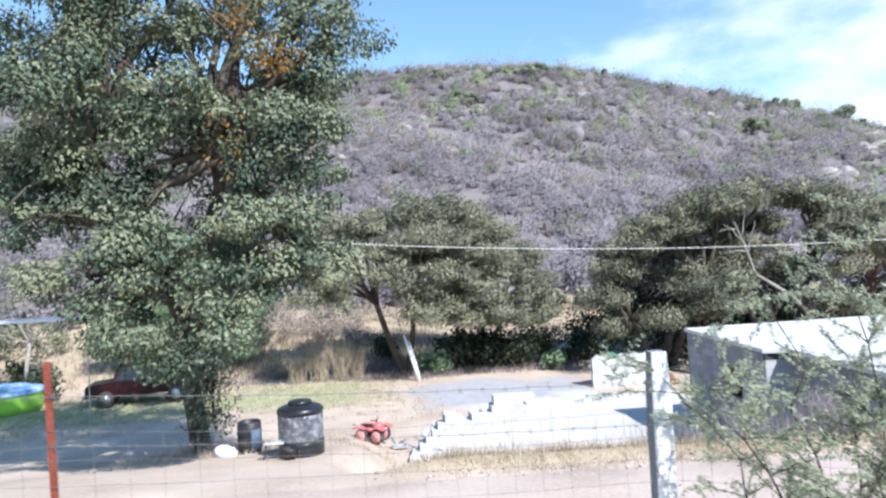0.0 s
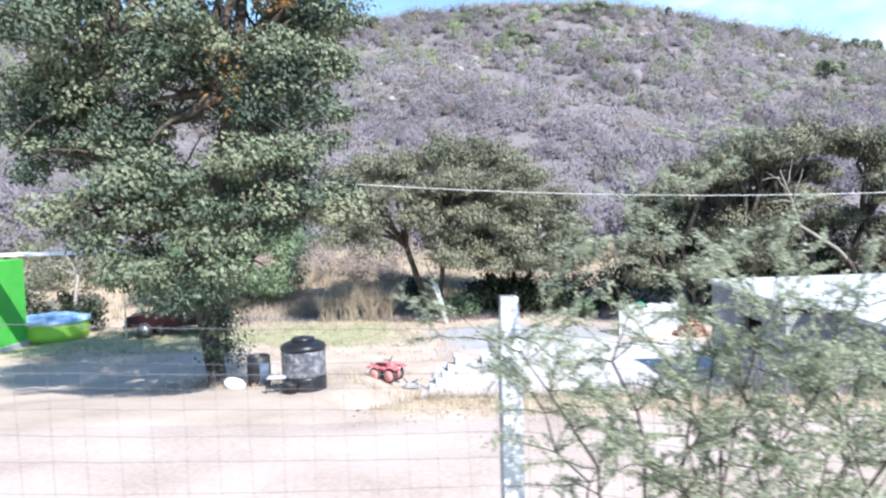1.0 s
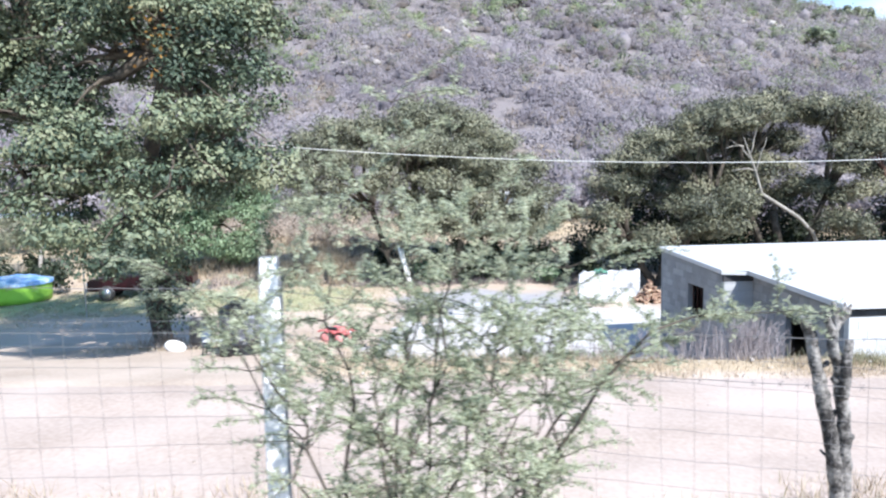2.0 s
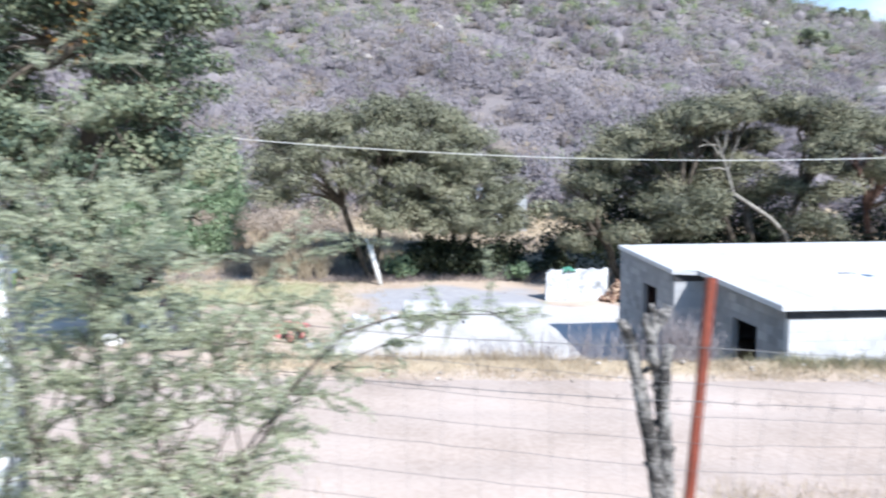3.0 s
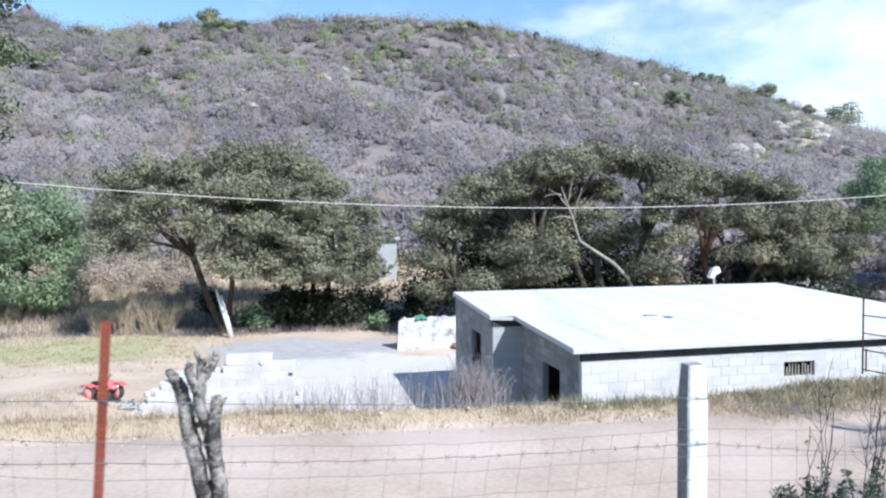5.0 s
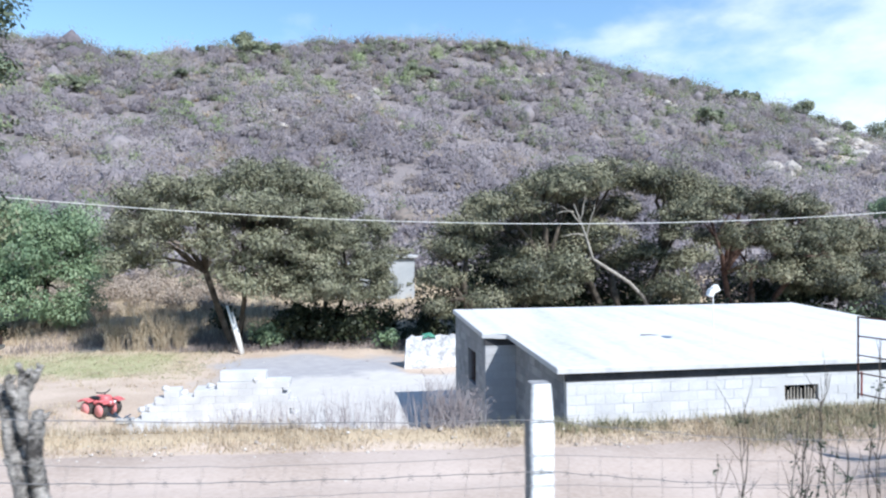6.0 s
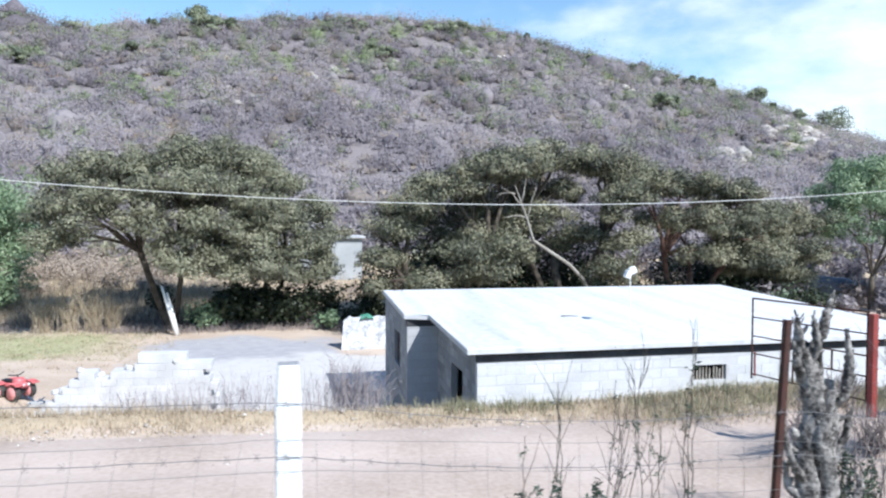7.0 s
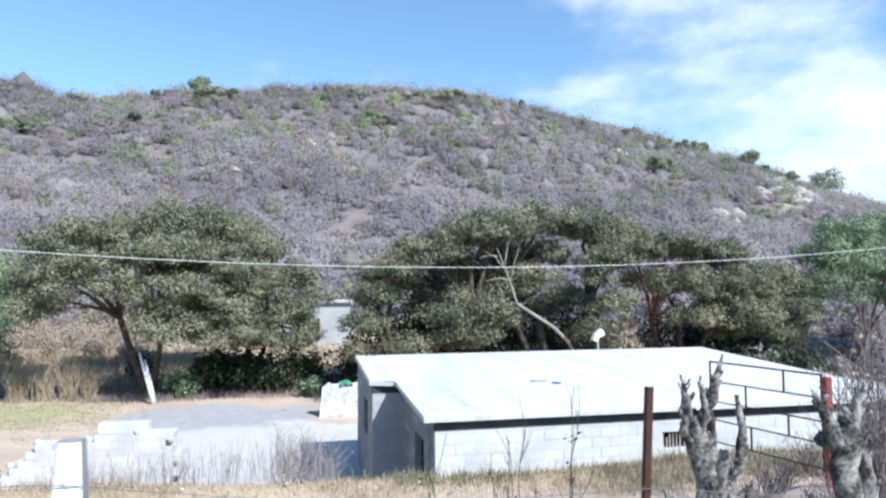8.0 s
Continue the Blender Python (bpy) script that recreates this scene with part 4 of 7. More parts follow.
tree("green_pepper_tree", (-8.2, 38.4, hz(-8.2, 38.4)), (0, 0.2, 2.4), [
    ((0, 0, 6.0), (2.2, 2.0, 1.2)), ((1.7, -0.1, 5.2), (1.6, 1.6, 1.3)), ((1.8, -0.2, 3.4), (1.5, 1.5, 1.2)), ((1.6, -0.6, 1.5), (1.5, 1.4, 1.2)), ((-1.9, 0, 5.2), (2.0, 1.9, 1.4)), ((0, -1.3, 4.0), (1.9, 1.4, 1.3)), ((-0.2, -1.5, 1.8), (1.9, 1.4, 1.3)),
    ((-2.2, -1.0, 3.2), (1.8, 1.4, 1.2)), ((-3.6, 0.2, 4.0), (1.9, 1.7, 1.5)), ((-2.6, -1.0, 1.4), (1.8, 1.4, 1.1)), ((-4.6, -0.2, 1.8), (1.8, 1.5, 1.3))],
    0.16, 0.17, M_LEAF_GREEN, "bright green drooping pepper tree with foliage to the ground", 120, seed=16, skirt=1.0, droop=1.2, clump=0.6, corners=3, spread=0.6, inner=0.15)
tree("green_pepper_tree", (41.6, 34.2, hz(41.6, 34.2)), (0, 0, 2.0), [
    ((0, 0, 6.6), (2.6, 2.4, 1.4)), ((-2.4, -0.4, 5.2), (1.9, 1.8, 1.3)), ((2.6, -0.4, 5.2), (2.2, 1.8, 1.5)), ((4.6, 0, 3.9), (1.9, 1.7, 1.3)), ((-0.6, 0.2, 8.5), (2.4, 2.2, 1.2)), ((2.8, 0, 8.3), (2.4, 2.2, 1.3)), ((5.2, 0, 6.6), (2.2, 2.0, 1.5)), ((-2.6, 0, 7.0), (1.8, 1.8, 1.2))],
    0.18, 0.17, M_LEAF_GREEN, "green leafy tree at the edge of the yard", 100, seed=17, skirt=1.0, droop=0.8, corners=3, spread=0.6, inner=0.15)

tree("grey_tree", (-16.8, 36.0, hz(-16.8, 36.0)), (0.2, 0, 2.6), [
    ((-1.0, 0, 4.4), (1.3, 1.2, 0.9)), ((1.0, -0.2, 5.0), (1.4, 1.2, 0.9)), ((0.2, 0.2, 6.2), (1.5, 1.4, 0.8)), ((1.8, -0.2, 3.6), (1.0, 1.0, 0.7)), ((-1.6, 0, 2.9), (0.9, 0.9, 0.6))],
    0.10, 0.13, M_LEAF_OLIVE, "slender grey-stemmed tree with thin pale foliage", 40, bark=M_PALEBARK, seed=18)

# bare pale limb leaning out of the trees
dead = thing("dead_branch", (21.6, 30.0, hz(21.6, 30.0)), "pale leafless dead branch leaning among the mesquites", "branch")
bm = bmesh.new()
rnd = random.Random(5)
stem = [(0, 0, -0.2), (0.1, 0, 1.4), (-0.4, 0, 2.6), (-1.2, -0.1, 3.35), (-2.2, -0.2, 3.95), (-3.0, -0.2, 4.45), (-3.3, -0.2, 5.4), (-3.6, -0.2, 6.2), (-3.9, -0.2, 7.0)]
tube(bm, stem, [0.085, 0.085, 0.085, 0.085, 0.08, 0.07, 0.06, 0.042, 0.016], 8, 0.16)
for a, b in (((-3.0, -0.2, 4.45), (-4.6, -0.4, 3.9)), ((-3.3, -0.2, 5.4), (-2.9, -0.3, 7.0)), ((-3.35, -0.2, 5.5), (-4.5, -0.2, 5.5)), ((-3.6, -0.2, 6.2), (-3.4, -0.3, 7.4)), ((-3.5, -0.2, 6.0), (-4.6, -0.3, 6.9)), ((-3.9, -0.2, 6.6), (-4.8, -0.3, 6.5))):
    tube(bm, limb_path(rnd, a, b, 0.1, 4), [0.042, 0.034, 0.026, 0.017, 0.008], 6, 0.12)
part("dead_limb", bm, M_DEADWOOD, dead, "pale weathered limb", True)


# ---------- hill brush ----------
core_bm = bmesh.new()
bmesh.ops.create_icosphere(core_bm, subdivisions=1, radius=1.0)
CORE_V = np.array([v.co[:] for v in core_bm.verts])
CORE_F = np.array([[v.index for v in f.verts] for f in core_bm.faces])
core_bm.free()


def heap_mesh(name, centres, radii, rng, rough=0.16):
    """Many lumpy shrub bodies in one mesh."""
    n, m = len(centres), len(CORE_V)
    lump = 1 + rough * rng.normal(size=(n, m))
    v = CORE_V[None] * lump[:, :, None] * radii[:, None, :] + centres[:, None, :]
    f = (CORE_F[None] + (np.arange(n) * m)[:, None, None]).reshape(-1, 3)
    mesh = bpy.data.meshes.new(name)
    mesh.vertices.add(n * m)
    mesh.vertices.foreach_set("co", v.astype(np.float32).ravel())
    mesh.loops.add(f.size)
    mesh.loops.foreach_set("vertex_index", f.astype(np.int32).ravel())
    mesh.polygons.add(len(f))
    mesh.polygons.foreach_set("loop_start", np.arange(0, f.size, 3, dtype=np.int32))
    mesh.polygons.foreach_set("use_smooth", np.ones(len(f), dtype=bool))
    mesh.update(calc_edges=True)
    return mesh


def brush(name, mat, n, seed, radius, label, keep, per=84, blade=0.62, wide=0.075, core=0.42, tall=0.85):
    """Hillside shrubs: a dense twiggy body wrapped in fine twigs, some standing off it; every shrub has its own tone."""
    rng = np.random.default_rng(seed)
    x, y = rng.uniform(-115, 225, n * 14), 57 + 112 * rng.random(n * 14) ** 1.2
    ok = keep(x, y, rng) & (x < y * 1.1 + 14) & (x > -y * 0.64 - 10)
    x, y = x[ok][:n], y[ok][:n]
    m = len(x)
    z = height(x, y)
    r = radius * np.exp(rng.normal(0, 0.36, m))
    c = np.stack([x, y, z + r * 0.08], axis=-1)
    rad = np.stack([r * rng.uniform(0.9, 1.3, m), r, tall * r * rng.uniform(0.75, 1.25, m)], axis=-1)
    tone = np.clip(0.5 * rng.random(m) + 0.5 * np.clip(0.5 + 0.3 * wave(x, y, 11.0, 1.3) + 0.15 * wave(x, y, 4.0, 0.2), 0, 1), 0, 1)
    v = rng.normal(size=(m, per, 3))
    v[:, :, 1] -= 0.35
    v /= np.linalg.norm(v, axis=2)[:, :, None]
    v[:, :, 2] = np.abs(v[:, :, 2])
    rr = 0.35 + 0.75 * rng.random((m, per)) ** 0.75
    lump = 1 + 0.14 * np.sin(v[:, :, 0] * 5 + x[:, None]) * np.sin(v[:, :, 2] * 6 + y[:, None])
    p = (c[:, None, :] + v * rad[:, None, :] * (rr * lump)[:, :, None]).reshape(-1, 3)
    out = (v / rad[:, None, :]).reshape(-1, 3)
    out /= np.linalg.norm(out, axis=1)[:, None]
    nrm = out + rng.normal(size=out.shape) * 0.3 + np.array((0.2, -0.5, 0.35))
    nrm /= np.linalg.norm(nrm, axis=1)[:, None]
    d = rng.normal(size=out.shape) * 0.6 + np.array((0, 0, 0.7))
    d -= nrm * np.sum(d * nrm, axis=1)[:, None]
    loose = rng.random(len(out)) < 0.3
    d[loose] = out[loose] + rng.normal(size=(int(loose.sum()), 3)) * 0.45
    d /= np.linalg.norm(d, axis=1)[:, None] + 1e-9
    side = np.cross(d, nrm)
    side /= np.linalg.norm(side, axis=1)[:, None] + 1e-9
    ln = (blade * rng.uniform(0.5, 1.4, m * per))[:, None]
    wd = (wide * rng.uniform(0.5, 1.5, m * per))[:, None]
    q = np.stack([p - d * ln / 2 - side * wd, p - d * ln / 2 + side * wd, p + d * ln / 2], axis=1)
    mesh = tris_mesh(name, q)
    set_tone(mesh, np.clip(np.repeat(tone, per * 3) + np.repeat(rng.normal(0, 0.05, m * per), 3), 0, 1))
    tagged(link_mesh(name, mesh, mat), label, "brush", kind="stuff")
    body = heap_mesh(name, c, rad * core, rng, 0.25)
    # body tone lowered to paint shade beneath the outer twigs
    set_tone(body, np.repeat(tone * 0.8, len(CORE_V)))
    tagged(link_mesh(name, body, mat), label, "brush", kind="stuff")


def low_freq(x, y):
    return 0.5 + 0.25 * wave(x, y, 9.0, 0.3) + 0.18 * wave(x, y, 3.7, 1.9)


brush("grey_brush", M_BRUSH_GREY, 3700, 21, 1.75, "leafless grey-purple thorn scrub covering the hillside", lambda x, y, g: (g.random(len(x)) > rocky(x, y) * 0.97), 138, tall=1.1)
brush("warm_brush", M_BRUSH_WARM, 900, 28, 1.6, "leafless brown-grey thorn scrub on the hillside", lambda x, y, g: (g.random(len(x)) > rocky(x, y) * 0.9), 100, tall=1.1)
brush("green_brush", M_BRUSH_GREEN, 460, 22, 1.6, "scattered green bushes on the hillside", lambda x, y, g: (g.random(len(x)) < np.clip(low_freq(x, y) - 0.22, 0.04, 1) * (0.25 + 1.5 * smoothstep(95, 150, y)) * (0.6 + 0.8 * smoothstep(40, 110, x)) * (1 - 0.95 * rocky(x, y))), 150, 0.45, 0.1, tall=1.15)
HILL_TREES = [(-14.2, 161, 3.4, 6.0), (-10, 160, 2.4, 4.0), (127, 158, 3.4, 5.6), (150.0, 158, 5.4, 7.0), (44, 160, 2.6, 3.4), (139, 158, 2.6, 3.4), (23.7, 145.5, 3.0, 3.4), (26.6, 146, 2.0, 2.4), (112, 160, 2.0, 3.6), (115, 160, 1.2, 4.0), (-24.7, 146, 2.4, 2.8), (-47.0, 142, 3.2, 3.2), (-43.5, 143, 2.6, 2.8), (83.6, 131, 2.8, 3.2), (88.0, 134, 2.4, 2.6)]
HILL_TREES += [(-52 + 9.6 * k + 3.4 * math.sin(k * 2.1), 160 + 1.5 * math.sin(k * 1.3), 1.5 + 0.5 * math.sin(k * 1.9), 2.5 + 0.7 * math.sin(k * 2.7)) for k in range(20)]
for k, (x, y, r, h) in enumerate(HILL_TREES):
    rng_c = np.random.default_rng(300 + k)
    cc = np.array([(x + rng_c.normal(0, r * 0.4), y + rng_c.normal(0, r * 0.3), hz(x, y) + h * rng_c.uniform(0.3, 0.85)) for _ in range(11)])
    pp = np.concatenate([blob_points(rng_c, c, (r * 0.42, r * 0.42, h * 0.2), 190, 0.4, 0.9) for c in cc])
    oo = np.concatenate([away(pp[i * 190:(i + 1) * 190], c) for i, c in enumerate(cc)])
    ct = thing("hilltop_tree", (x, y, hz(x, y)), "small green tree standing out on the hill", "tree", "trees on the hill")
    bm = bmesh.new()
    tube(bm, [(0, 0, -0.3), (0.1, 0, h * 0.4), (0.1, 0.1, h * 0.75)], [0.16, 0.12, 0.05], 6)
    part("trunk", bm, M_BARK, ct)
    hm = tris_mesh("crown", leaves(rng_c, pp - np.array((x, y, hz(x, y))), 0.5, 0.3, 0.3, 0.0, oo, 0.5, 3))
    set_tone(hm, np.repeat(np.clip(np.repeat(rng_c.random(11), 190), 0, 1), 3))
    link_mesh("crown", hm, M_HILLTREE, ct)


def bare_hill_tree(x, y, h, seed):
    """A pale leafless tree: forks that fork again."""
    rnd = random.Random(seed)
    t = thing("bare_tree", (x, y, hz(x, y)), "pale leafless tree standing in the hillside scrub", "tree", "bare trees on the hill")
    bm = bmesh.new()

    def fork(a, d, ln, r, level):
        b = a + d * ln
        tube(bm, [a, a.lerp(b, 0.5) + Vector((rnd.gauss(0, 0.05), 0, 0)) * ln, b], [r, r * 0.8, r * 0.6], 5, caps=False)
        if level:
            for _ in range(3):
                fork(b, (d + Vector((rnd.gauss(0, 0.5), rnd.gauss(0, 0.4), rnd.gauss(0.1, 0.25)))).normalized(), ln * rnd.uniform(0.6, 0.85), r * 0.6, level - 1)

    fork(Vector((0, 0, -0.2)), Vector((rnd.uniform(-0.2, 0.2), 0, 1)).normalized(), h * 0.36, 0.11, 3)
    part("branchwork", bm, M_DEADWOOD, t, "pale grey bare branches")


for k, (x, y, h) in enumerate(((27.4, 131.5, 5.0), (14, 143, 3.6), (-20, 122, 3.2), (41, 118, 3.4), (60, 126, 3.8), (72, 118, 3.0), (-36, 130, 3.4), (1, 101, 2.8), (52, 96, 2.8), (95, 128, 3.6))):
    bare_hill_tree(x, y, h, 400 + k)
brush("olive_brush", M_BRUSH_OLIVE, 620, 25, 1.6, "dull olive bushes on the upper hillside", lambda x, y, g: (g.random(len(x)) < 0.12 + 0.9 * smoothstep(95, 145, y)) & (g.random(len(x)) > 0.8 * rocky(x, y)), 130, 0.45, 0.1, tall=1.15)
brush("crest_brush", M_BRUSH_OLIVE, 130, 26, 1.6, "olive-green scrub standing along the crest", lambda x, y, g: (y > 156) & (y < 166), 200, 0.4, 0.1, 0.45, 1.0)
brush("crest_brush", M_BRUSH_GREY, 260, 27, 1.7, "leafless grey scrub standing along the crest", lambda x, y, g: (y > 156) & (y < 166), 200, 0.5, 0.08, 0.45, 0.9)
brush("dark_brush", M_BRUSH_DARK, 200, 24, 0.8, "small dark bushes in the hollows of the hillside", lambda x, y, g: g.random(len(x)) > 0.3, 50)
brush("tan_brush", M_BRUSH_TAN, 420, 23, 1.0, "low tan and ochre scrub on the hillside", lambda x, y, g: (g.random(len(x)) > 0.4), 60)
brush("low_brush", M_BRUSH_GREY, 1500, 29, 0.7, "low grey twigs between the larger shrubs", lambda x, y, g: g.random(len(x)) > rocky(x, y) * 0.6, 40, 0.45, 0.06)

# boulders on the right shoulder of the hill
rng = np.random.default_rng(31)


def boulder(name, place, size, seed, label, group=""):
    bm = bmesh.new()
    bmesh.ops.create_icosphere(bm, subdivisions=2, radius=1.0)
    g = random.Random(seed)
    for v in bm.verts:
        k = 1 + 0.28 * noise.noise(v.co * 1.3 + Vector((seed, 0, 0))) + 0.1 * noise.noise(v.co * 3.1 + Vector((0, seed, 0)))
        v.co = Vector((v.co.x * size[0] * k, v.co.y * size[1] * k, v.co.z * size[2] * k))
    ob = part(name, bm, M_ROCK, None)
    ob.matrix_world = pose(*place, g.uniform(-15, 15), g.uniform(-15, 15), g.uniform(0, 360))
    return tagged(ob, label, "rock", group)


for k, (x, y, sx, sz) in enumerate(((82.4, 108, 2.1, 1.6), (85.8, 107.4, 2.0, 1.7), (84.4, 105.4, 1.2, 0.9), (79.8, 107.4, 1.1, 0.9))):
    boulder("boulder", (x, y, hz(x, y) + sz * 0.55), (sx, sx * 0.8, sz), k, "large pale boulder on the hillside", "boulders on the hill")
for k in range(60):
    cx, cy = ((12.5, 137), (-3.3, 119), (24, 142), (-30, 150), (50, 148), (83, 140))[k % 6]
    x, y = cx + rng.normal(0, 5.0), cy + rng.normal(0, 3.0)
    q = rng.uniform(0.4, 1.1)
    boulder("boulder", (x, y, hz(x, y) + q * 0.35), (q, q * 0.9, q * 0.7), k + 200, "pale tan boulder among the scrub", "boulders on the hill")
k = 0
while k < 90:
    x, y = rng.uniform(85, 165), rng.uniform(105, 165)
    if rng.random() < rocky(x, y):
        s = rng.uniform(0.5, 2.0)
        boulder("boulder", (x, y, hz(x, y) + s * 0.2), (s, s * 0.9, s * 0.6), k + 10, "pale tan boulder among the scrub", "boulders on the hill")
        k += 1


# ---------- undergrowth, grass ----------
def tufts(name, mat, n, seed, x_range, y_range, tall, wide, label, category, keep=None, per=9, spread=0.10, lift=0.0):
    """Upright blades in tufts on the ground."""
    rng = np.random.default_rng(seed)
    x, y = rng.uniform(*x_range, n), rng.uniform(*y_range, n)
    if keep is not None:
        ok = keep(x, y, rng)
        x, y = x[ok], y[ok]
    m = len(x)
    h = tall * rng.uniform(0.4, 1.3, m)
    bx = x[:, None] + rng.normal(0, spread, (m, per))
    by = y[:, None] + rng.normal(0, spread, (m, per))
    bz = height(bx, by) - 0.01 + lift
    root = np.stack([bx, by, bz], axis=-1).reshape(-1, 3)
    lean = rng.normal(0, 0.32, (m * per, 3))
    lean[:, 2] = 1
    hh = (np.repeat(h, per) * rng.uniform(0.5, 1.2, m * per))[:, None]
    tip = root + lean * hh
    ang = rng.uniform(0, math.pi, m * per)
    side = np.stack([np.cos(ang), np.sin(ang), np.zeros(m * per)], axis=-1) * wide
    mid = root + lean * hh * 0.55 + side * 0.3
    quads = np.stack([root - side, root + side, mid + side * 0.5 + (tip - mid) * 0.5, tip], axis=1)
    return tagged(link_mesh(name, quads_mesh(name, quads), mat), label, category, kind="stuff")


def shrubs(name, mat, spots, seed, label, category="shrub", blade=0.2, per=240, flat=0.9, floor_gap=0.0):
    """Low bushes as loose leaf heaps: spots of x, y, radius, height."""
    rng = np.random.default_rng(seed)
    pts, outs, tones = [], [], []
    for x, y, r, h in spots:
        own = rng.random()
        z = hz(x, y)
        for _ in range(7):
            a, q = rng.uniform(0, 6.28), r * 0.6 * rng.random() ** 0.5
            c = (x + q * math.cos(a), y + q * math.sin(a), z + floor_gap + h * rng.uniform(0.3, 0.72))
            p = blob_points(rng, c, (r * 0.5, r * 0.5, h * 0.34), per // 7, 0.25, 1.0)
            pts.append(p)
            outs.append(away(p, c))
            tones.append(np.full(len(p), 0.6 * own + 0.4 * rng.random()))
    sm = tris_mesh(name, leaves(rng, np.concatenate(pts), blade, blade * 0.6, 0.3, 0.0, np.concatenate(outs), 0.5, 3))
    set_tone(sm, np.repeat(np.concatenate(tones), 3))
    return tagged(link_mesh(name, sm, mat), label, category, kind="stuff")


rng = np.random.default_rng(77)
# understorey along the tree line, its dark leaf colour also standing for shade
spots = [(rng.uniform(3.2, 14.0), rng.uniform(33.6, 36.2), rng.uniform(0.7, 1.3), rng.uniform(0.8, 1.8)) for _ in range(13)]
spots += [(rng.uniform(14, 34), rng.uniform(29.5, 34), rng.uniform(0.8, 1.5), rng.uniform(1.2, 2.8)) for _ in range(40)]
spots += [(q + (2.6 if q > 24.8 else 0), rng.uniform(33.6, 36.5), rng.uniform(1.3, 2.0), rng.uniform(2.6, 5.0)) for q in rng.uniform(11.5, 32, 46)]
spots += [(rng.uniform(0, 9), rng.uniform(36, 38), rng.uniform(0.9, 1.4), rng.uniform(1.2, 2.0)) for _ in range(5)]
# tall dark fill added behind the crowns in place of deep foliage shade
spots += [(rng.uniform(14.5, 24.6), rng.uniform(34.8, 37), rng.uniform(1.5, 2.1), rng.uniform(5.0, 7.4)) for _ in range(26)]
spots += [(rng.uniform(3.4, 9.8), rng.uniform(33.7, 35.0), rng.uniform(0.8, 1.2), rng.uniform(1.5, 2.8)) for _ in range(18)]
shrubs("undergrowth", M_LEAF_DARK, spots, 41, "tangled undergrowth below and behind the mesquites, coloured dark for deep shade", blade=0.22, per=340)
tufts("twiggy_undergrowth", M_TWIG, 420, 48, (-1.0, 11.0), (32.9, 35.4), 0.34, 0.012, "brown leafless twigs and weeds at the foot of the trees", "scrub", per=14, spread=0.22)
spots = [(rng.uniform(-14.0, 3.0), rng.uniform(41, 54), rng.uniform(0.6, 1.4), rng.uniform(0.7, 2.0)) for _ in range(80)]
shrubs("straw_scrub", M_STALK, spots, 91, "pale straw-coloured scrub at the foot of the bank", "scrub", blade=0.12, per=460)
tufts("bank_straw", M_GRASS_DRY, 1500, 95, (-12, 4), (35.6, 43), 0.55, 0.016, "tall straw grass on the slope behind the trees", "grass", lambda x, y, g: g.random(len(x)) < 0.55 + 0.45 * wave(x, y, 1.4, 0.9), per=11, spread=0.3)
tufts("brown_scrub", M_TWIG, 520, 93, (-8.0, 2.2), (34.0, 37.6), 0.42, 0.014, "brown leafless scrub at the foot of the trees", "scrub", lambda x, y, g: g.random(len(x)) < 0.5 + 0.5 * wave(x, y, 0.8, 0.6), per=14, spread=0.3)
spots = [(rng.uniform(-24, -10.5), rng.uniform(36, 45), rng.uniform(0.7, 1.3), rng.uniform(1.4, 3.6)) for _ in range(14)]
shrubs("pale_bushes", M_LEAF_OLIVE, spots, 92, "pale olive bushes beyond the yard", blade=0.22, per=420)
shrubs("green_undergrowth", M_LEAF_GREEN, [(3.4, 33.6, 0.9, 1.6), (4.2, 33.9, 0.7, 1.2), (9.3, 32.8, 0.8, 1.1), (24.0, 30.5, 0.9, 1.4), (33.0, 31.5, 1.4, 2.0), (34.5, 31.0, 1.2, 1.6)], 42, "fresh green bushes in the shade of the trees", blade=0.18, per=500)
tufts("dry_weeds", M_TWIG, 900, 94, (-16, 14), (36.5, 44), 0.5, 0.014, "dry brown weeds on the slope behind the trees", "weeds", lambda x, y, g: g.random(len(x)) < 0.5 + 0.5 * wave(x, y, 1.1, 0.2), per=12, spread=0.3)
spots = [(rng.uniform(14, 48), rng.uniform(35, 44), rng.uniform(0.6, 1.2), rng.uniform(0.7, 1.6)) for _ in range(50)]
shrubs("dry_scrub", M_TWIG, spots, 43, "dry brown weeds and twigs behind the tree line", blade=0.26, per=220)
spots = [(rng.uniform(17, 60), rng.uniform(42, 60), rng.uniform(0.9, 1.9), rng.uniform(1.4, 3.2)) for _ in range(110)]
spots += [(rng.uniform(-2, 17), rng.uniform(54, 61), rng.uniform(0.9, 1.6), rng.uniform(1.2, 2.4)) for _ in range(34)]
spots += [(rng.uniform(-60, -2), rng.uniform(53, 62), rng.uniform(0.9, 1.9), rng.uniform(1.2, 2.6)) for _ in range(70)]
shrubs("grey_scrub", M_BRUSH_GREY, spots, 44, "leafless grey scrub at the foot of the hill", blade=0.4, per=210)
spots = [(rng.uniform(-60, 70), rng.uniform(46, 62), rng.uniform(1.0, 2.0), rng.uniform(1.6, 3.4)) for _ in range(60)]
shrubs("olive_scrub", M_LEAF_OLIVE, spots, 45, "olive-green bushes at the foot of the hill", blade=0.34, per=300)
spots = [(rng.uniform(31, 62), rng.uniform(26, 42), rng.uniform(0.9, 1.8), rng.uniform(1.2, 2.8)) for _ in range(80)]
shrubs("grey_thicket", M_BRUSH_GREY, spots, 47, "grey leafless thicket beside the house", blade=0.34, per=260)
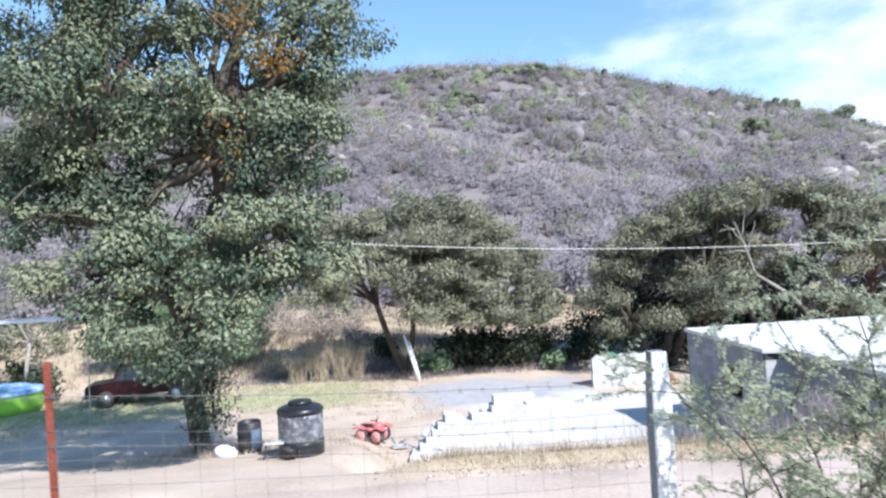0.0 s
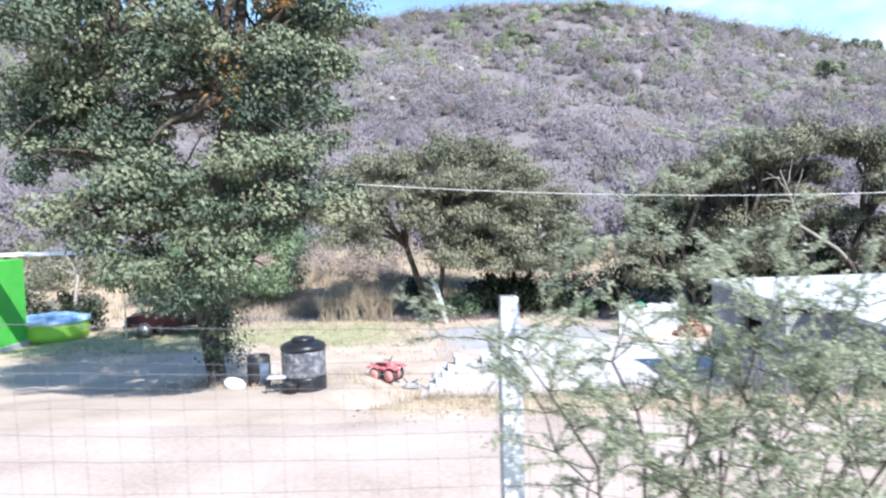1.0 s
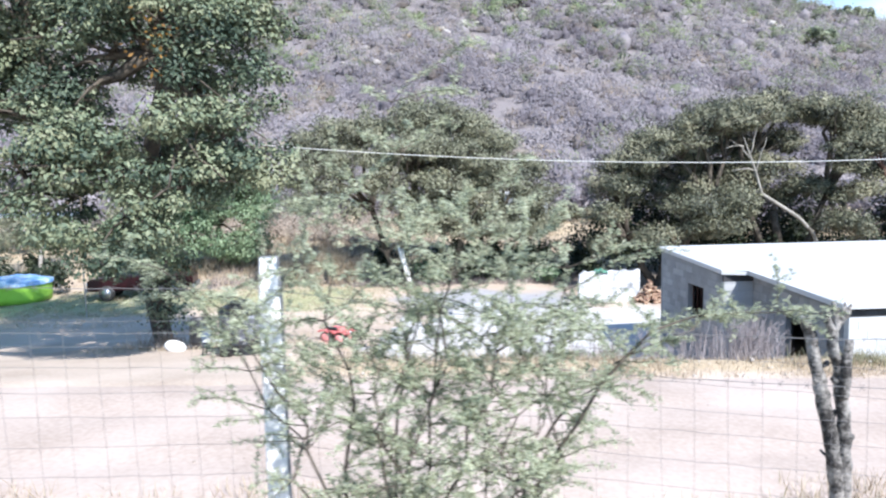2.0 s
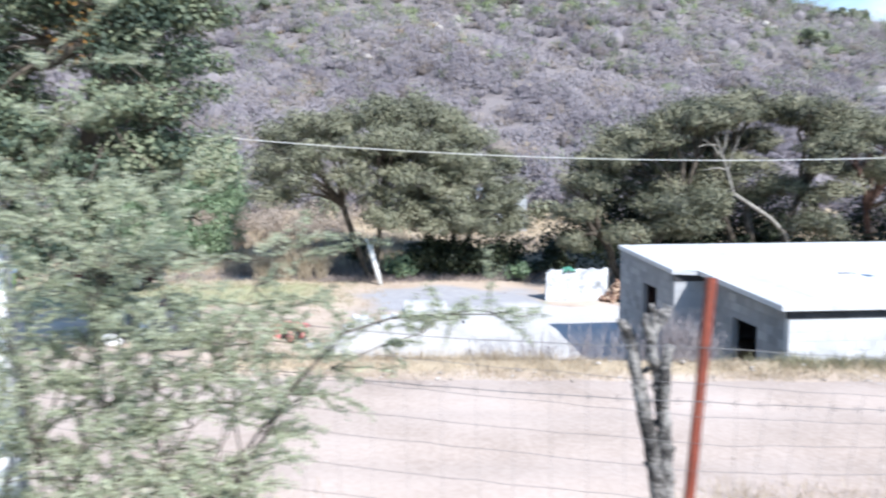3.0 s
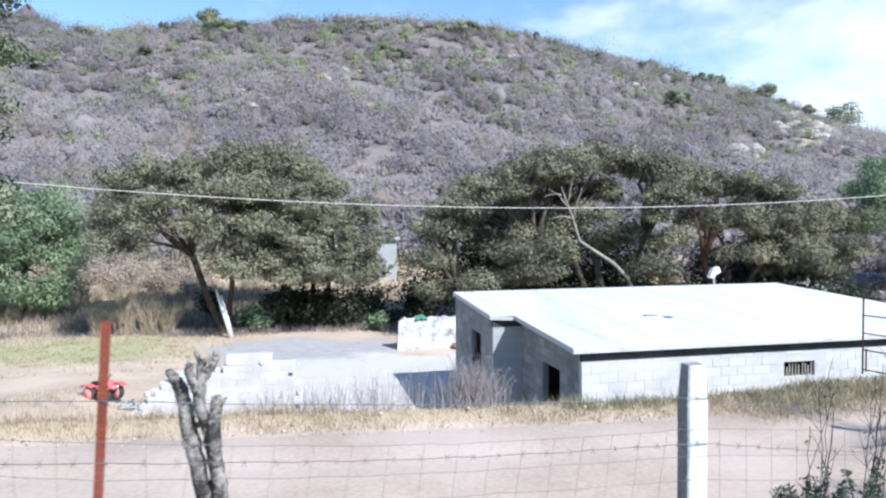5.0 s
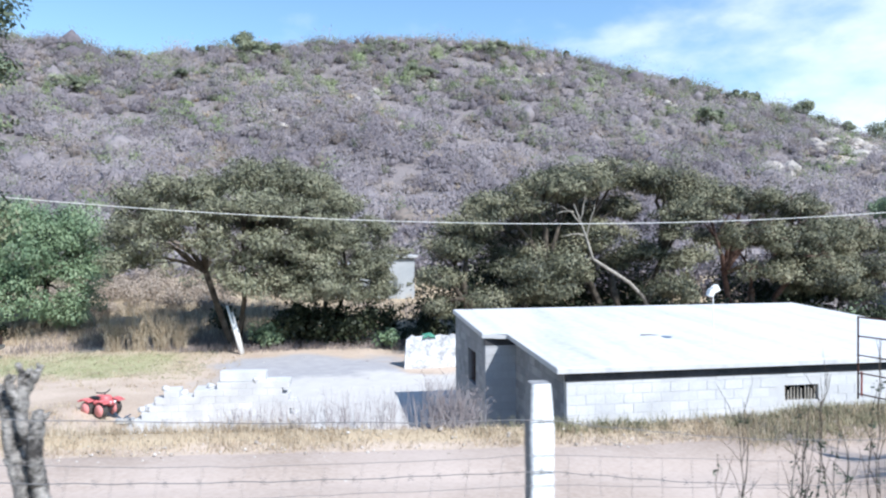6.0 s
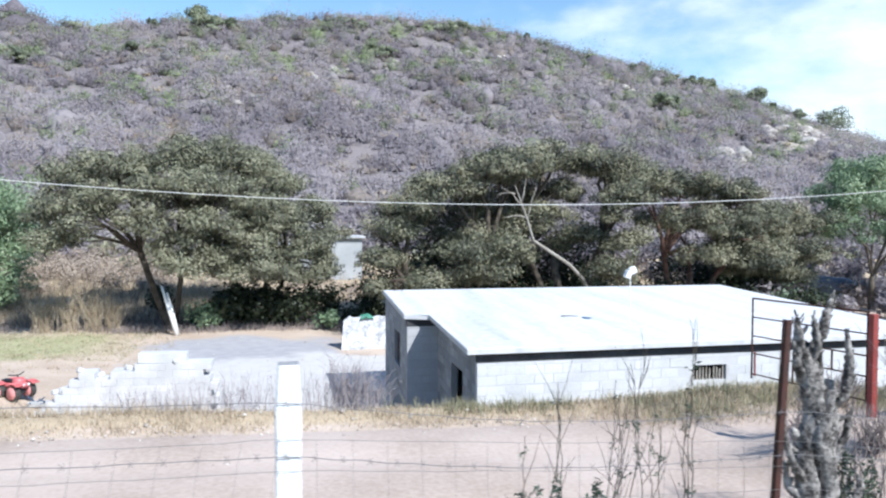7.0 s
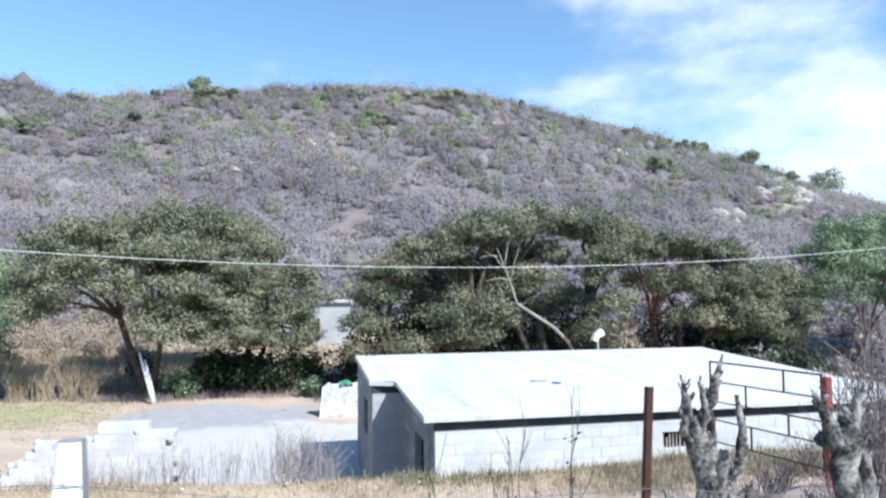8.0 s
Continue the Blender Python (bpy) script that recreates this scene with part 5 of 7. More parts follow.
# pebbles and crumbs of stone
def pebbles(n, seed, x_range, y_range, size, label):
    rng = np.random.default_rng(seed)
    x, y = rng.uniform(*x_range, n), rng.uniform(*y_range, n)
    r = size * np.exp(rng.normal(0, 0.45, n))
    c = np.stack([x, y, height(x, y) + r * 0.3 + 0.02], axis=-1)
    rad = np.stack([r, r * rng.uniform(0.7, 1.2, n), r * rng.uniform(0.5, 0.8, n)], axis=-1)
    tagged(link_mesh("pebbles", heap_mesh("pebbles", c, rad, rng, 0.14), M_PEBBLE), label, "stones", kind="stuff")


pebbles(600, 71, (0, 22), (10.7, 12.2), 0.015, "small pale stones along the road edge")
pebbles(260, 72, (-9, 22), (6.3, 10.8), 0.012, "scattered gravel on the dirt road")
pebbles(220, 73, (-3, 12), (14, 32), 0.018, "scattered pale stones in the yard")
# left background behind the parked car
spots = [(rng.uniform(-30, -9), rng.uniform(33, 40), rng.uniform(0.6, 1.2), rng.uniform(0.8, 2.0)) for _ in range(16)]
shrubs("roadside_bushes", M_LEAF_DARK, spots, 46, "dull green bushes at the back of the yard", blade=0.24, per=360)

tufts("verge_grass", M_GRASS_DRY, 5600, 51, (0.3, 24), (11.15, 12.5), 0.11, 0.006, "dry straw-coloured grass on the road verge", "grass", lambda x, y, g: g.random(len(x)) < 0.45 + 0.4 * np.sin(x * 1.3) * np.sin(x * 0.37 + y) + 0.25 * (x > 8))
tufts("verge_weeds", M_WEED, 520, 52, (9.5, 24), (11.6, 12.4), 0.2, 0.007, "green weeds among the dry verge grass", "grass", lambda x, y, g: g.random(len(x)) < 0.3 + 0.5 * np.sin(x * 0.9 + 1.0) ** 2)
tufts("mound_grass", M_WEED, 1300, 58, (14.0, 20.5), (10.6, 12.4), 0.16, 0.007, "grey-green grass on the mound by the gate", "grass")
tufts("bank_grass", M_GRASS_DRY, 6000, 53, (-2, 18), (4.6, 7.0), 0.20, 0.005, "dry grass on the embankment slope", "grass", lambda x, y, g: g.random(len(x)) < 0.6 + 0.35 * np.sin(x * 0.8 + 1.2) * np.sin(x * 0.31) - 0.35 * (y > 6.3))
tufts("bank_weeds", M_WEED, 900, 61, (3, 14), (4.6, 6.6), 0.16, 0.006, "grey-green weeds among the dry grass of the embankment", "weeds", lambda x, y, g: g.random(len(x)) < 0.35 + 0.5 * np.sin(x * 1.7) * np.sin(x * 0.53 + y), per=8)
tufts("yard_grass", M_GRASS_DRY, 2600, 54, (-16, 3), (25, 36), 0.14, 0.01, "thin dry grass in the yard", "grass", lambda x, y, g: g.random(len(x)) < 0.35 + 0.5 * smoothstep(30, 36, y))
tufts("yard_green_grass", M_GRASS_GREEN, 2400, 55, (-14, 1.5), (27.2, 33.8), 0.06, 0.010, "strip of short green grass in the yard", "grass")
tufts("tank_weeds", M_GRASS_DRY, 700, 56, (-6, 2.6), (17.0, 22), 0.16, 0.008, "dry weeds round the water tank", "grass", lambda x, y, g: g.random(len(x)) < 0.5)
tufts("bank_dry_grass", M_GRASS_DRY, 2800, 57, (-40, 45), (36, 52), 0.45, 0.018, "tall dry grass on the slope behind the trees", "grass")
tufts("trunk_weeds", M_STALK, 200, 59, (-5.6, -3.2), (17.6, 20.2), 0.5, 0.007, "dry brown weeds at the foot of the tree", "weeds", lambda x, y, g: g.random(len(x)) < np.exp(-((x + 4.4) / 0.6) ** 2 - ((y - 18.9) / 0.7) ** 2), per=10)


def dry_shrub(place, tall, wide, n, seed, mat, label, name="dry_shrub", thick=1.0):
    rnd = random.Random(seed)
    t = thing(name, place, label, "shrub")
    bm = bmesh.new()
    for _ in range(n):
        a = rnd.uniform(0, 6.28)
        q = rnd.uniform(0.2, 1.0) * wide
        tip = Vector((q * math.cos(a), q * math.sin(a) * 0.6, tall * rnd.uniform(0.5, 1.05)))
        root = Vector((rnd.gauss(0, wide * 0.25), rnd.gauss(0, wide * 0.15), -0.05))
        p = limb_path(rnd, root, tip, 0.06, 4)
        tube(bm, p, [0.010 * thick, 0.008 * thick, 0.006 * thick, 0.005 * thick, 0.003 * thick], 4, caps=False)
        for _ in range(3):
            b = p[rnd.randrange(2, 5)]
            e = b + Vector((rnd.uniform(-0.2, 0.2), rnd.uniform(-0.15, 0.15), rnd.uniform(0.05, 0.3))) * tall * 0.8
            tube(bm, [b, (b + e) / 2 + Vector((rnd.uniform(-0.02, 0.02), 0, 0.02)), e], [0.005 * thick, 0.004 * thick, 0.002 * thick], 3, caps=False)
    part("dry_growth", bm, mat, t)
    return t


dry_shrub((8.85, 12.35, hz(8.85, 12.35)), 1.05, 0.55, 110, 1, M_PLUME, "leafless grey-brown shrub on the verge before the porch", thick=0.55)
dry_shrub((9.35, 12.5, hz(9.35, 12.5)), 0.8, 0.4, 50, 2, M_PLUME, "small leafless shrub on the verge before the house", thick=0.55)

for k, (x, y, h, w) in enumerate(((-3.3, 33.6, 1.5, 0.8), (-2.2, 33.5, 1.9, 0.8), (-1.2, 33.6, 1.8, 0.8), (-0.4, 33.8, 1.4, 0.7))):
    dry_shrub((x, y, hz(x, y)), h, w, 90, 70 + k, M_GRASS_DRY, "pale tan leafless brush at the foot of the slope", "dry_bush", 1.3)


def dry_stalks(x, y, h, n, seed, plumes=0):
    """A clump of near-upright dead stems, some arching over with a feathery plume."""
    rnd = random.Random(seed)
    t = thing("dry_stalks", (x, y, hz(x, y)), "tall dry purple-grey stalks on the road verge", "weeds", "stalks on the verge")
    bm = bmesh.new()
    for i in range(n + plumes):
        bx, by = rnd.gauss(0, 0.17), rnd.gauss(0, 0.10)
        top = h * rnd.uniform(0.55, 1.1) * (1.2 if i >= n else 1.0)
        sway, bow = rnd.gauss(0, 0.10), rnd.gauss(0, 0.03)
        if i >= n:
            sway = rnd.uniform(0.25, 0.5)
        pts = [Vector((bx + sway * u * u + bow * math.sin(3.1 * u), by + 0.03 * u, -0.05 + top * (u - (0.12 * u ** 4 if i >= n else 0)))) for u in (0, 0.2, 0.4, 0.6, 0.8, 1.0)]
        r = rnd.uniform(0.0028, 0.005)
        tube(bm, pts, [r, r * 0.95, r * 0.85, r * 0.75, r * 0.6, r * 0.3], 4, caps=False)
        for _ in range(3 if i < n else 7):
            b = pts[rnd.randrange(2, 5)] if i < n else pts[4].lerp(pts[5], rnd.random())
            e = b + Vector((rnd.gauss(0, 0.05), rnd.gauss(0, 0.04), rnd.uniform(0.04, 0.16) if i < n else rnd.uniform(-0.05, 0.04)))
            tube(bm, [b, b.lerp(e, 0.5), e], [r * 0.6, r * 0.5, 0.0008], 3, caps=False)
    part("dry_growth", bm, M_PLUME, t)


for k in range(15):
    x = 5.1 + 0.285 * k + 0.1 * math.sin(k * 2.3)
    dry_stalks(x, 12.35 + 0.22 * math.sin(k * 1.7), 0.66 + 0.22 * smoothstep(5.5, 7.5, x) + 0.10 * math.sin(k * 3.1), 26, 10 + k)
for k, (x, y) in enumerate(((9.0, 12.4), (9.3, 12.45))):
    dry_stalks(x, y, 0.95, 14, 40 + k, 4)
tufts("verge_plants", M_WEED, 520, 49, (10.6, 21), (11.6, 12.6), 0.24, 0.008, "low grey-green weeds on the road verge", "weeds", lambda x, y, g: g.random(len(x)) < 0.45 + 0.55 * np.sin(x * 1.1 + 0.4) * np.sin(x * 2.7), per=14, spread=0.09)
tufts("stack_straw", M_GRASS_DRY, 1000, 62, (0.9, 6.4), (12.0, 12.9), 0.27, 0.006, "tall straw grass on the verge before the blocks", "grass", per=12)
tufts("mound_straw", M_GRASS_DRY, 1300, 60, (13.6, 21), (10.3, 12.2), 0.17, 0.006, "dry straw grass round the gate", "grass")
for k, (x, y, h, w) in enumerate(((16.4, 8.0, 1.3, 0.6), (17.4, 7.4, 1.7, 0.7), (16.0, 6.6, 1.5, 0.6), (18.4, 8.2, 1.9, 0.8), (14.7, 6.4, 1.2, 0.5), (17.2, 6.2, 1.6, 0.7), (17.6, 10.7, 0.7, 0.7), (18.5, 10.1, 1.0, 0.8), (18.7, 9.0, 1.4, 0.8), (19.6, 10.6, 1.4, 0.8), (20.6, 9.6, 1.6, 0.9), (13.6, 5.2, 1.3, 0.4), (14.3, 5.4, 1.6, 0.5), (15.3, 7.6, 0.55, 0.5), (14.9, 8.4, 0.45, 0.5), (15.5, 8.9, 0.5, 0.45))):
    dry_shrub((x, y, hz(x, y)), h, w, 60, 50 + k, M_TWIG, "tangled brown leafless bush beside the gate", "dry_bush", 0.9)
sapling = thing("dry_sapling", (6.32, 2.82, hz(6.32, 2.82)), "small leafless sapling with level branches on the embankment", "sapling")
bm = bmesh.new()
rnd = random.Random(20)
tube(bm, limb_path(rnd, (0.04, 0, -0.05), (-0.05, 0, 0.74), 0.03, 6), [0.010, 0.009, 0.008, 0.007, 0.006, 0.005, 0.003], 6)
for a, b in (((-0.02, 0, 0.5), (0.20, 0.03, 0.66)), ((-0.03, 0, 0.56), (-0.20, 0.02, 0.74)), ((0.0, 0, 0.40), (-0.14, -0.02, 0.55)), ((-0.03, 0, 0.62), (0.10, 0.03, 0.76)), ((0.01, 0, 0.30), (0.12, 0, 0.40))):
    p = limb_path(rnd, a, b, 0.10, 4)
    tube(bm, p, [0.005, 0.0045, 0.004, 0.003, 0.0015], 5, caps=False)
    for q in p[2:]:
        d = Vector((rnd.gauss(0, 0.05), rnd.gauss(0, 0.03), rnd.uniform(0.0, 0.06)))
        tube(bm, [q, q + d * 0.6 + Vector((0, 0, 0.004)), q + d], [0.0025, 0.002, 0.001], 4, caps=False)
part("stem", bm, M_BARK, sapling)


def tall_weed(x, y, h, seed):
    """A few thin wavering stems with withered leaf knots."""
    rnd = random.Random(seed)
    t = thing("tall_weed", (x, y, hz(x, y)), "thin dark withered weed with leaf knots behind the fence", "weed", "weeds by the fence")
    bm = bmesh.new()
    p, pts = Vector((0, 0, -0.05)), []
    lean = rnd.uniform(-0.12, 0.16)
    n = 14
    for i in range(n + 1):
        pts.append(p.copy())
        p = p + Vector((lean * h / n + rnd.gauss(0, 0.016), rnd.gauss(0, 0.01), h / n))
    tube(bm, pts, [0.0046 * (1 - 0.7 * i / n) + 0.0009 for i in range(n + 1)], 5, caps=False)
    for _ in range(5):
        m = rnd.randrange(5, n)
        e = pts[m] + Vector((rnd.uniform(-0.16, 0.16), rnd.uniform(-0.05, 0.05), rnd.uniform(0.12, 0.36)))
        tube(bm, [pts[m], pts[m].lerp(e, 0.5) + Vector((0.012, 0, 0)), e], [0.003, 0.0025, 0.001], 3, caps=False)
    part("stalk", bm, M_BARK, t)
    rng = np.random.default_rng(seed)
    cs = np.concatenate([np.array(tuple(pts[rnd.randrange(4, n)])) + rng.normal(0, 0.018, (8, 3)) for _ in range(4)])
    link_mesh("withered_leaves", quads_mesh("withered_leaves", leaves(rng, cs, 0.035, 0.014)), M_LEAF_BUSH, t)


for k in range(15):
    u = (k * 0.618) % 1.0
    x = 9.45 + 0.5 * u if k % 4 == 0 else 10.0 + 0.72 * u
    tall_weed(x, 4.45 + 0.3 * ((k * 0.37) % 1.0), 1.45 + 0.95 * ((k * 0.29) % 1.0) * (0.6 + 0.4 * u), 130 + k)


# ---------- fence ----------
def fence_y(x):
    return 3.78 - 0.02 * x


fence = thing("wire_fence", (0, 0, 0), "woven wire and barbed strands on white concrete and rusty posts", "fence")
CONC_POSTS = [(-4.75, 3.95, 4.80), (1.64, 3.88, 4.43), (7.97, 3.64, 3.91), (13.9, 3.6, 3.4)]
IRON_POSTS = [(-1.68, 3.62, 4.63, M_RUST, -0.05), (5.11, 3.20, 4.31, M_RUST, 0.13), (10.75, 3.72, 4.03, M_RUSTDARK, 0.13)]


def concrete_post(x, y, top, mat, label):
    z0 = hz(x, y) - 0.3
    bm = bmesh.new()
    n = 9
    rings = []
    rnd = random.Random(int(x * 10))
    for i in range(n + 1):
        z = z0 + (top - z0) * i / n
        h = 0.060 - (0.012 if i == n else 0.0) + rnd.uniform(-0.0015, 0.0015)
        c = 0.010
        ring = [bm.verts.new((x + sx * (h - (c if k else 0)), y + sy * (h - (0 if k else c)), z)) for sx, sy, k in ((1, 1, 1), (1, 1, 0), (1, -1, 0), (1, -1, 1), (-1, -1, 1), (-1, -1, 0), (-1, 1, 0), (-1, 1, 1))]
        rings.append(ring)
    for a, b in zip(rings, rings[1:]):
        for k in range(8):
            bm.faces.new((a[k], a[(k + 1) % 8], b[(k + 1) % 8], b[k]))
    bm.faces.new(rings[-1])
    bm.faces.new(list(reversed(rings[0])))
    bmesh.ops.recalc_face_normals(bm, faces=bm.faces)
    bm.normal_update()
    # front faces white; the rest take the dark copy as painted shade
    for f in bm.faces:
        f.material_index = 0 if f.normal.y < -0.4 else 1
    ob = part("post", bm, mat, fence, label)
    ob.data.materials.append(M_POSTSHADE)
    return ob


def iron_post(x, y, top, mat, lean):
    """An angle-iron post with two flanges."""
    z0 = hz(x, y) - 0.3
    bm = bmesh.new()
    w, th = 0.036, 0.006
    sec = [(-w / 2, 0), (w / 2, 0), (w / 2, th), (-w / 2 + th, th), (-w / 2 + th, w), (-w / 2, w)]
    lo = [bm.verts.new((x + a - lean, y + b, z0)) for a, b in sec]
    hi = [bm.verts.new((x + a, y + b, top)) for a, b in sec]
    for k in range(6):
        bm.faces.new((lo[k], lo[(k + 1) % 6], hi[(k + 1) % 6], hi[k]))
    bm.faces.new(hi)
    bm.faces.new(list(reversed(lo)))
    bmesh.ops.recalc_face_normals(bm, faces=bm.faces)
    return part("iron_post", bm, mat, fence, "rusty red angle-iron post")


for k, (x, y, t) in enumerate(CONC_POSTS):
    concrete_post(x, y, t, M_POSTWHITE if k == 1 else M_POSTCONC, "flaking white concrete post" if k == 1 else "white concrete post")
for x, y, t, m, lean in IRON_POSTS:
    iron_post(x, y, t, m, lean)
ANCHOR = sorted([(x, y - 0.066, t) for x, y, t in CONC_POSTS] + [(x, y - 0.01, t + 0.0) for x, y, t, m, lean in IRON_POSTS])


def fence_line(x, drop, sag, seed):
    """The strand that hangs drop below the post tops, at x."""
    for (xa, ya, ta), (xb, yb, tb) in zip(ANCHOR, ANCHOR[1:]):
        if xa <= x <= xb:
            u = (x - xa) / (xb - xa)
            s = -sag * math.sin(math.pi * u) * (1 + 0.5 * math.sin(seed * 3.3 + xa))
            base_a, base_b = min(ta, 4.46 - 0.085 * (xa - 1.6)), min(tb, 4.46 - 0.085 * (xb - 1.6))
            return Vector((x, ya + (yb - ya) * u, base_a + (base_b - base_a) * u - drop + s))
    return None


NX = [ANCHOR[0][0] + 0.001 + (ANCHOR[-1][0] - ANCHOR[0][0] - 0.002) * i / 150 for i in range(151)]
for k, (drop, sag, barbed) in enumerate(((0.17, 0.05, True), (0.34, 0.03, False), (0.42, 0.045, True), (0.49, 0.02, False), (0.62, 0.02, False), (0.75, 0.02, False), (0.90, 0.02, False), (1.06, 0.02, False), (1.24, 0.02, False), (1.44, 0.02, False))):
    bm = bmesh.new()
    rnd = random.Random(k)
    line = [fence_line(x, drop, sag, k) + Vector((0, 0, rnd.uniform(-0.004, 0.004))) for x in NX]
    tube(bm, line, [0.0022 if barbed else 0.0012] * len(line), 4)
    if barbed:
        x = NX[0] + 0.1
        while x < NX[-1]:
            p = fence_line(x, drop, sag, k)
            for d in ((0.012, 0, 0.018), (-0.012, 0, 0.018)):
                tube(bm, [p - Vector(d), p + Vector(d)], [0.0016, 0.0012], 3)
            x += 0.13
    part("barbed_strand" if barbed else "mesh_strand", bm, M_WIRE, fence, "barbed wire strand" if barbed else "")
x = NX[0] + 0.08
rnd = random.Random(9)
while x < NX[-1]:
    if -3.2 < x < 12.6:
        bm = bmesh.new()
        a, b = fence_line(x, 0.34, 0.03, 1), fence_line(x - 0.17 if 5.4 < x < 8.0 else x + 0.02, 1.44, 0.02, 9)
        tube(bm, [a, a.lerp(b, 0.35) + Vector((rnd.uniform(-0.006, 0.006), 0, 0)), a.lerp(b, 0.7) + Vector((rnd.uniform(-0.008, 0.008), 0, 0)), b], [0.001] * 4, 4)
        part("stay_wire", bm, M_WIRE, fence)
    x += 0.168


# ---------- pruned trunks by the fence ----------
def pruned_trunk(place, stems, label, seed, knobs=5, rough=0.22):
    """A pollarded trunk: gnarled stems, each a part, with short cut stubs."""
    rnd = random.Random(seed)
    t = thing("pruned_tree", place, label, "tree stump")
    for k, (pts, radii) in enumerate(stems):
        bm = bmesh.new()
        dense, rad = [], []
        for i in range(len(pts) - 1):
            for q in range(7):
                u = q / 7
                p = Vector(pts[i]).lerp(Vector(pts[i + 1]), u)
                dense.append(p + Vector((rnd.uniform(-1, 1), rnd.uniform(-1, 1), 0)) * radii[i] * 0.14)
                rad.append(radii[i] + (radii[i + 1] - radii[i]) * u)
        dense.append(Vector(pts[-1]))
        rad.append(radii[-1])
        tube(bm, dense, rad, 14)
        for _ in range(knobs):
            m = rnd.randrange(len(dense) // 4, len(dense))
            a = rnd.uniform(0, 6.28)
            d = Vector((math.cos(a), math.sin(a) * 0.6, rnd.uniform(0.1, 0.9))).normalized()
            ln = rad[m] * rnd.uniform(1.2, 2.4)
            r0 = rad[m] * rnd.uniform(0.3, 0.55)
            tube(bm, [dense[m], dense[m] + d * ln * 0.5, dense[m] + d * ln * 0.8 + Vector((0, 0, 0.02)), dense[m] + d * ln + Vector((0, 0, 0.03))], [r0, r0 * 0.9, r0 * 0.95, r0 * 0.6], 8, 0.1)
        bm.normal_update()
        off = Vector((seed * 3.1, k * 1.7, 0))
        moves = []
        for v in bm.verts:
            c = v.co
            f = noise.noise(Vector((c.x * 12, c.y * 12, c.z * 2.5)) + off) + 0.7 * noise.noise(Vector((c.x * 32, c.y * 32, c.z * 6)) + off)
            moves.append(v.normal * f * rough * (radii[0] * 0.7 + 0.02))
        for v, mv in zip(bm.verts, moves):
            v.co += mv
        part("stem", bm, M_STUMP, t, "grey cracked bark with black patches", True)
    return t


z0 = hz(5.28, 4.4)
pruned_trunk((5.28, 4.4, z0), [
    ([(0.10, 0, -0.2), (0.09, 0, 0.6), (0.02, 0, 1.05), (-0.06, 0.03, 1.42), (-0.11, 0.04, 1.68), (-0.17, 0.04, 1.80)], [0.062, 0.052, 0.047, 0.044, 0.040, 0.026]),
    ([(0.15, 0, -0.2), (0.14, 0, 0.7), (0.11, -0.02, 1.1), (0.06, -0.03, 1.4), (0.0, -0.03, 1.62), (0.02, -0.03, 1.86)], [0.058, 0.048, 0.043, 0.040, 0.036, 0.026]),
    ([(0.08, -0.03, 1.25), (0.085, -0.06, 1.45), (0.10, -0.06, 1.66)], [0.040, 0.036, 0.026]),
    ([(0.0, -0.03, 1.68), (-0.05, -0.05, 1.8), (-0.05, -0.05, 1.86)], [0.030, 0.024, 0.012]),
    ([(0.02, -0.03, 1.75), (0.08, -0.05, 1.84), (0.10, -0.05, 1.88)], [0.028, 0.022, 0.010])],
    "forked pruned trunk with grey and black bark beside the iron post", 3)
z0 = hz(11.5, 4.35)
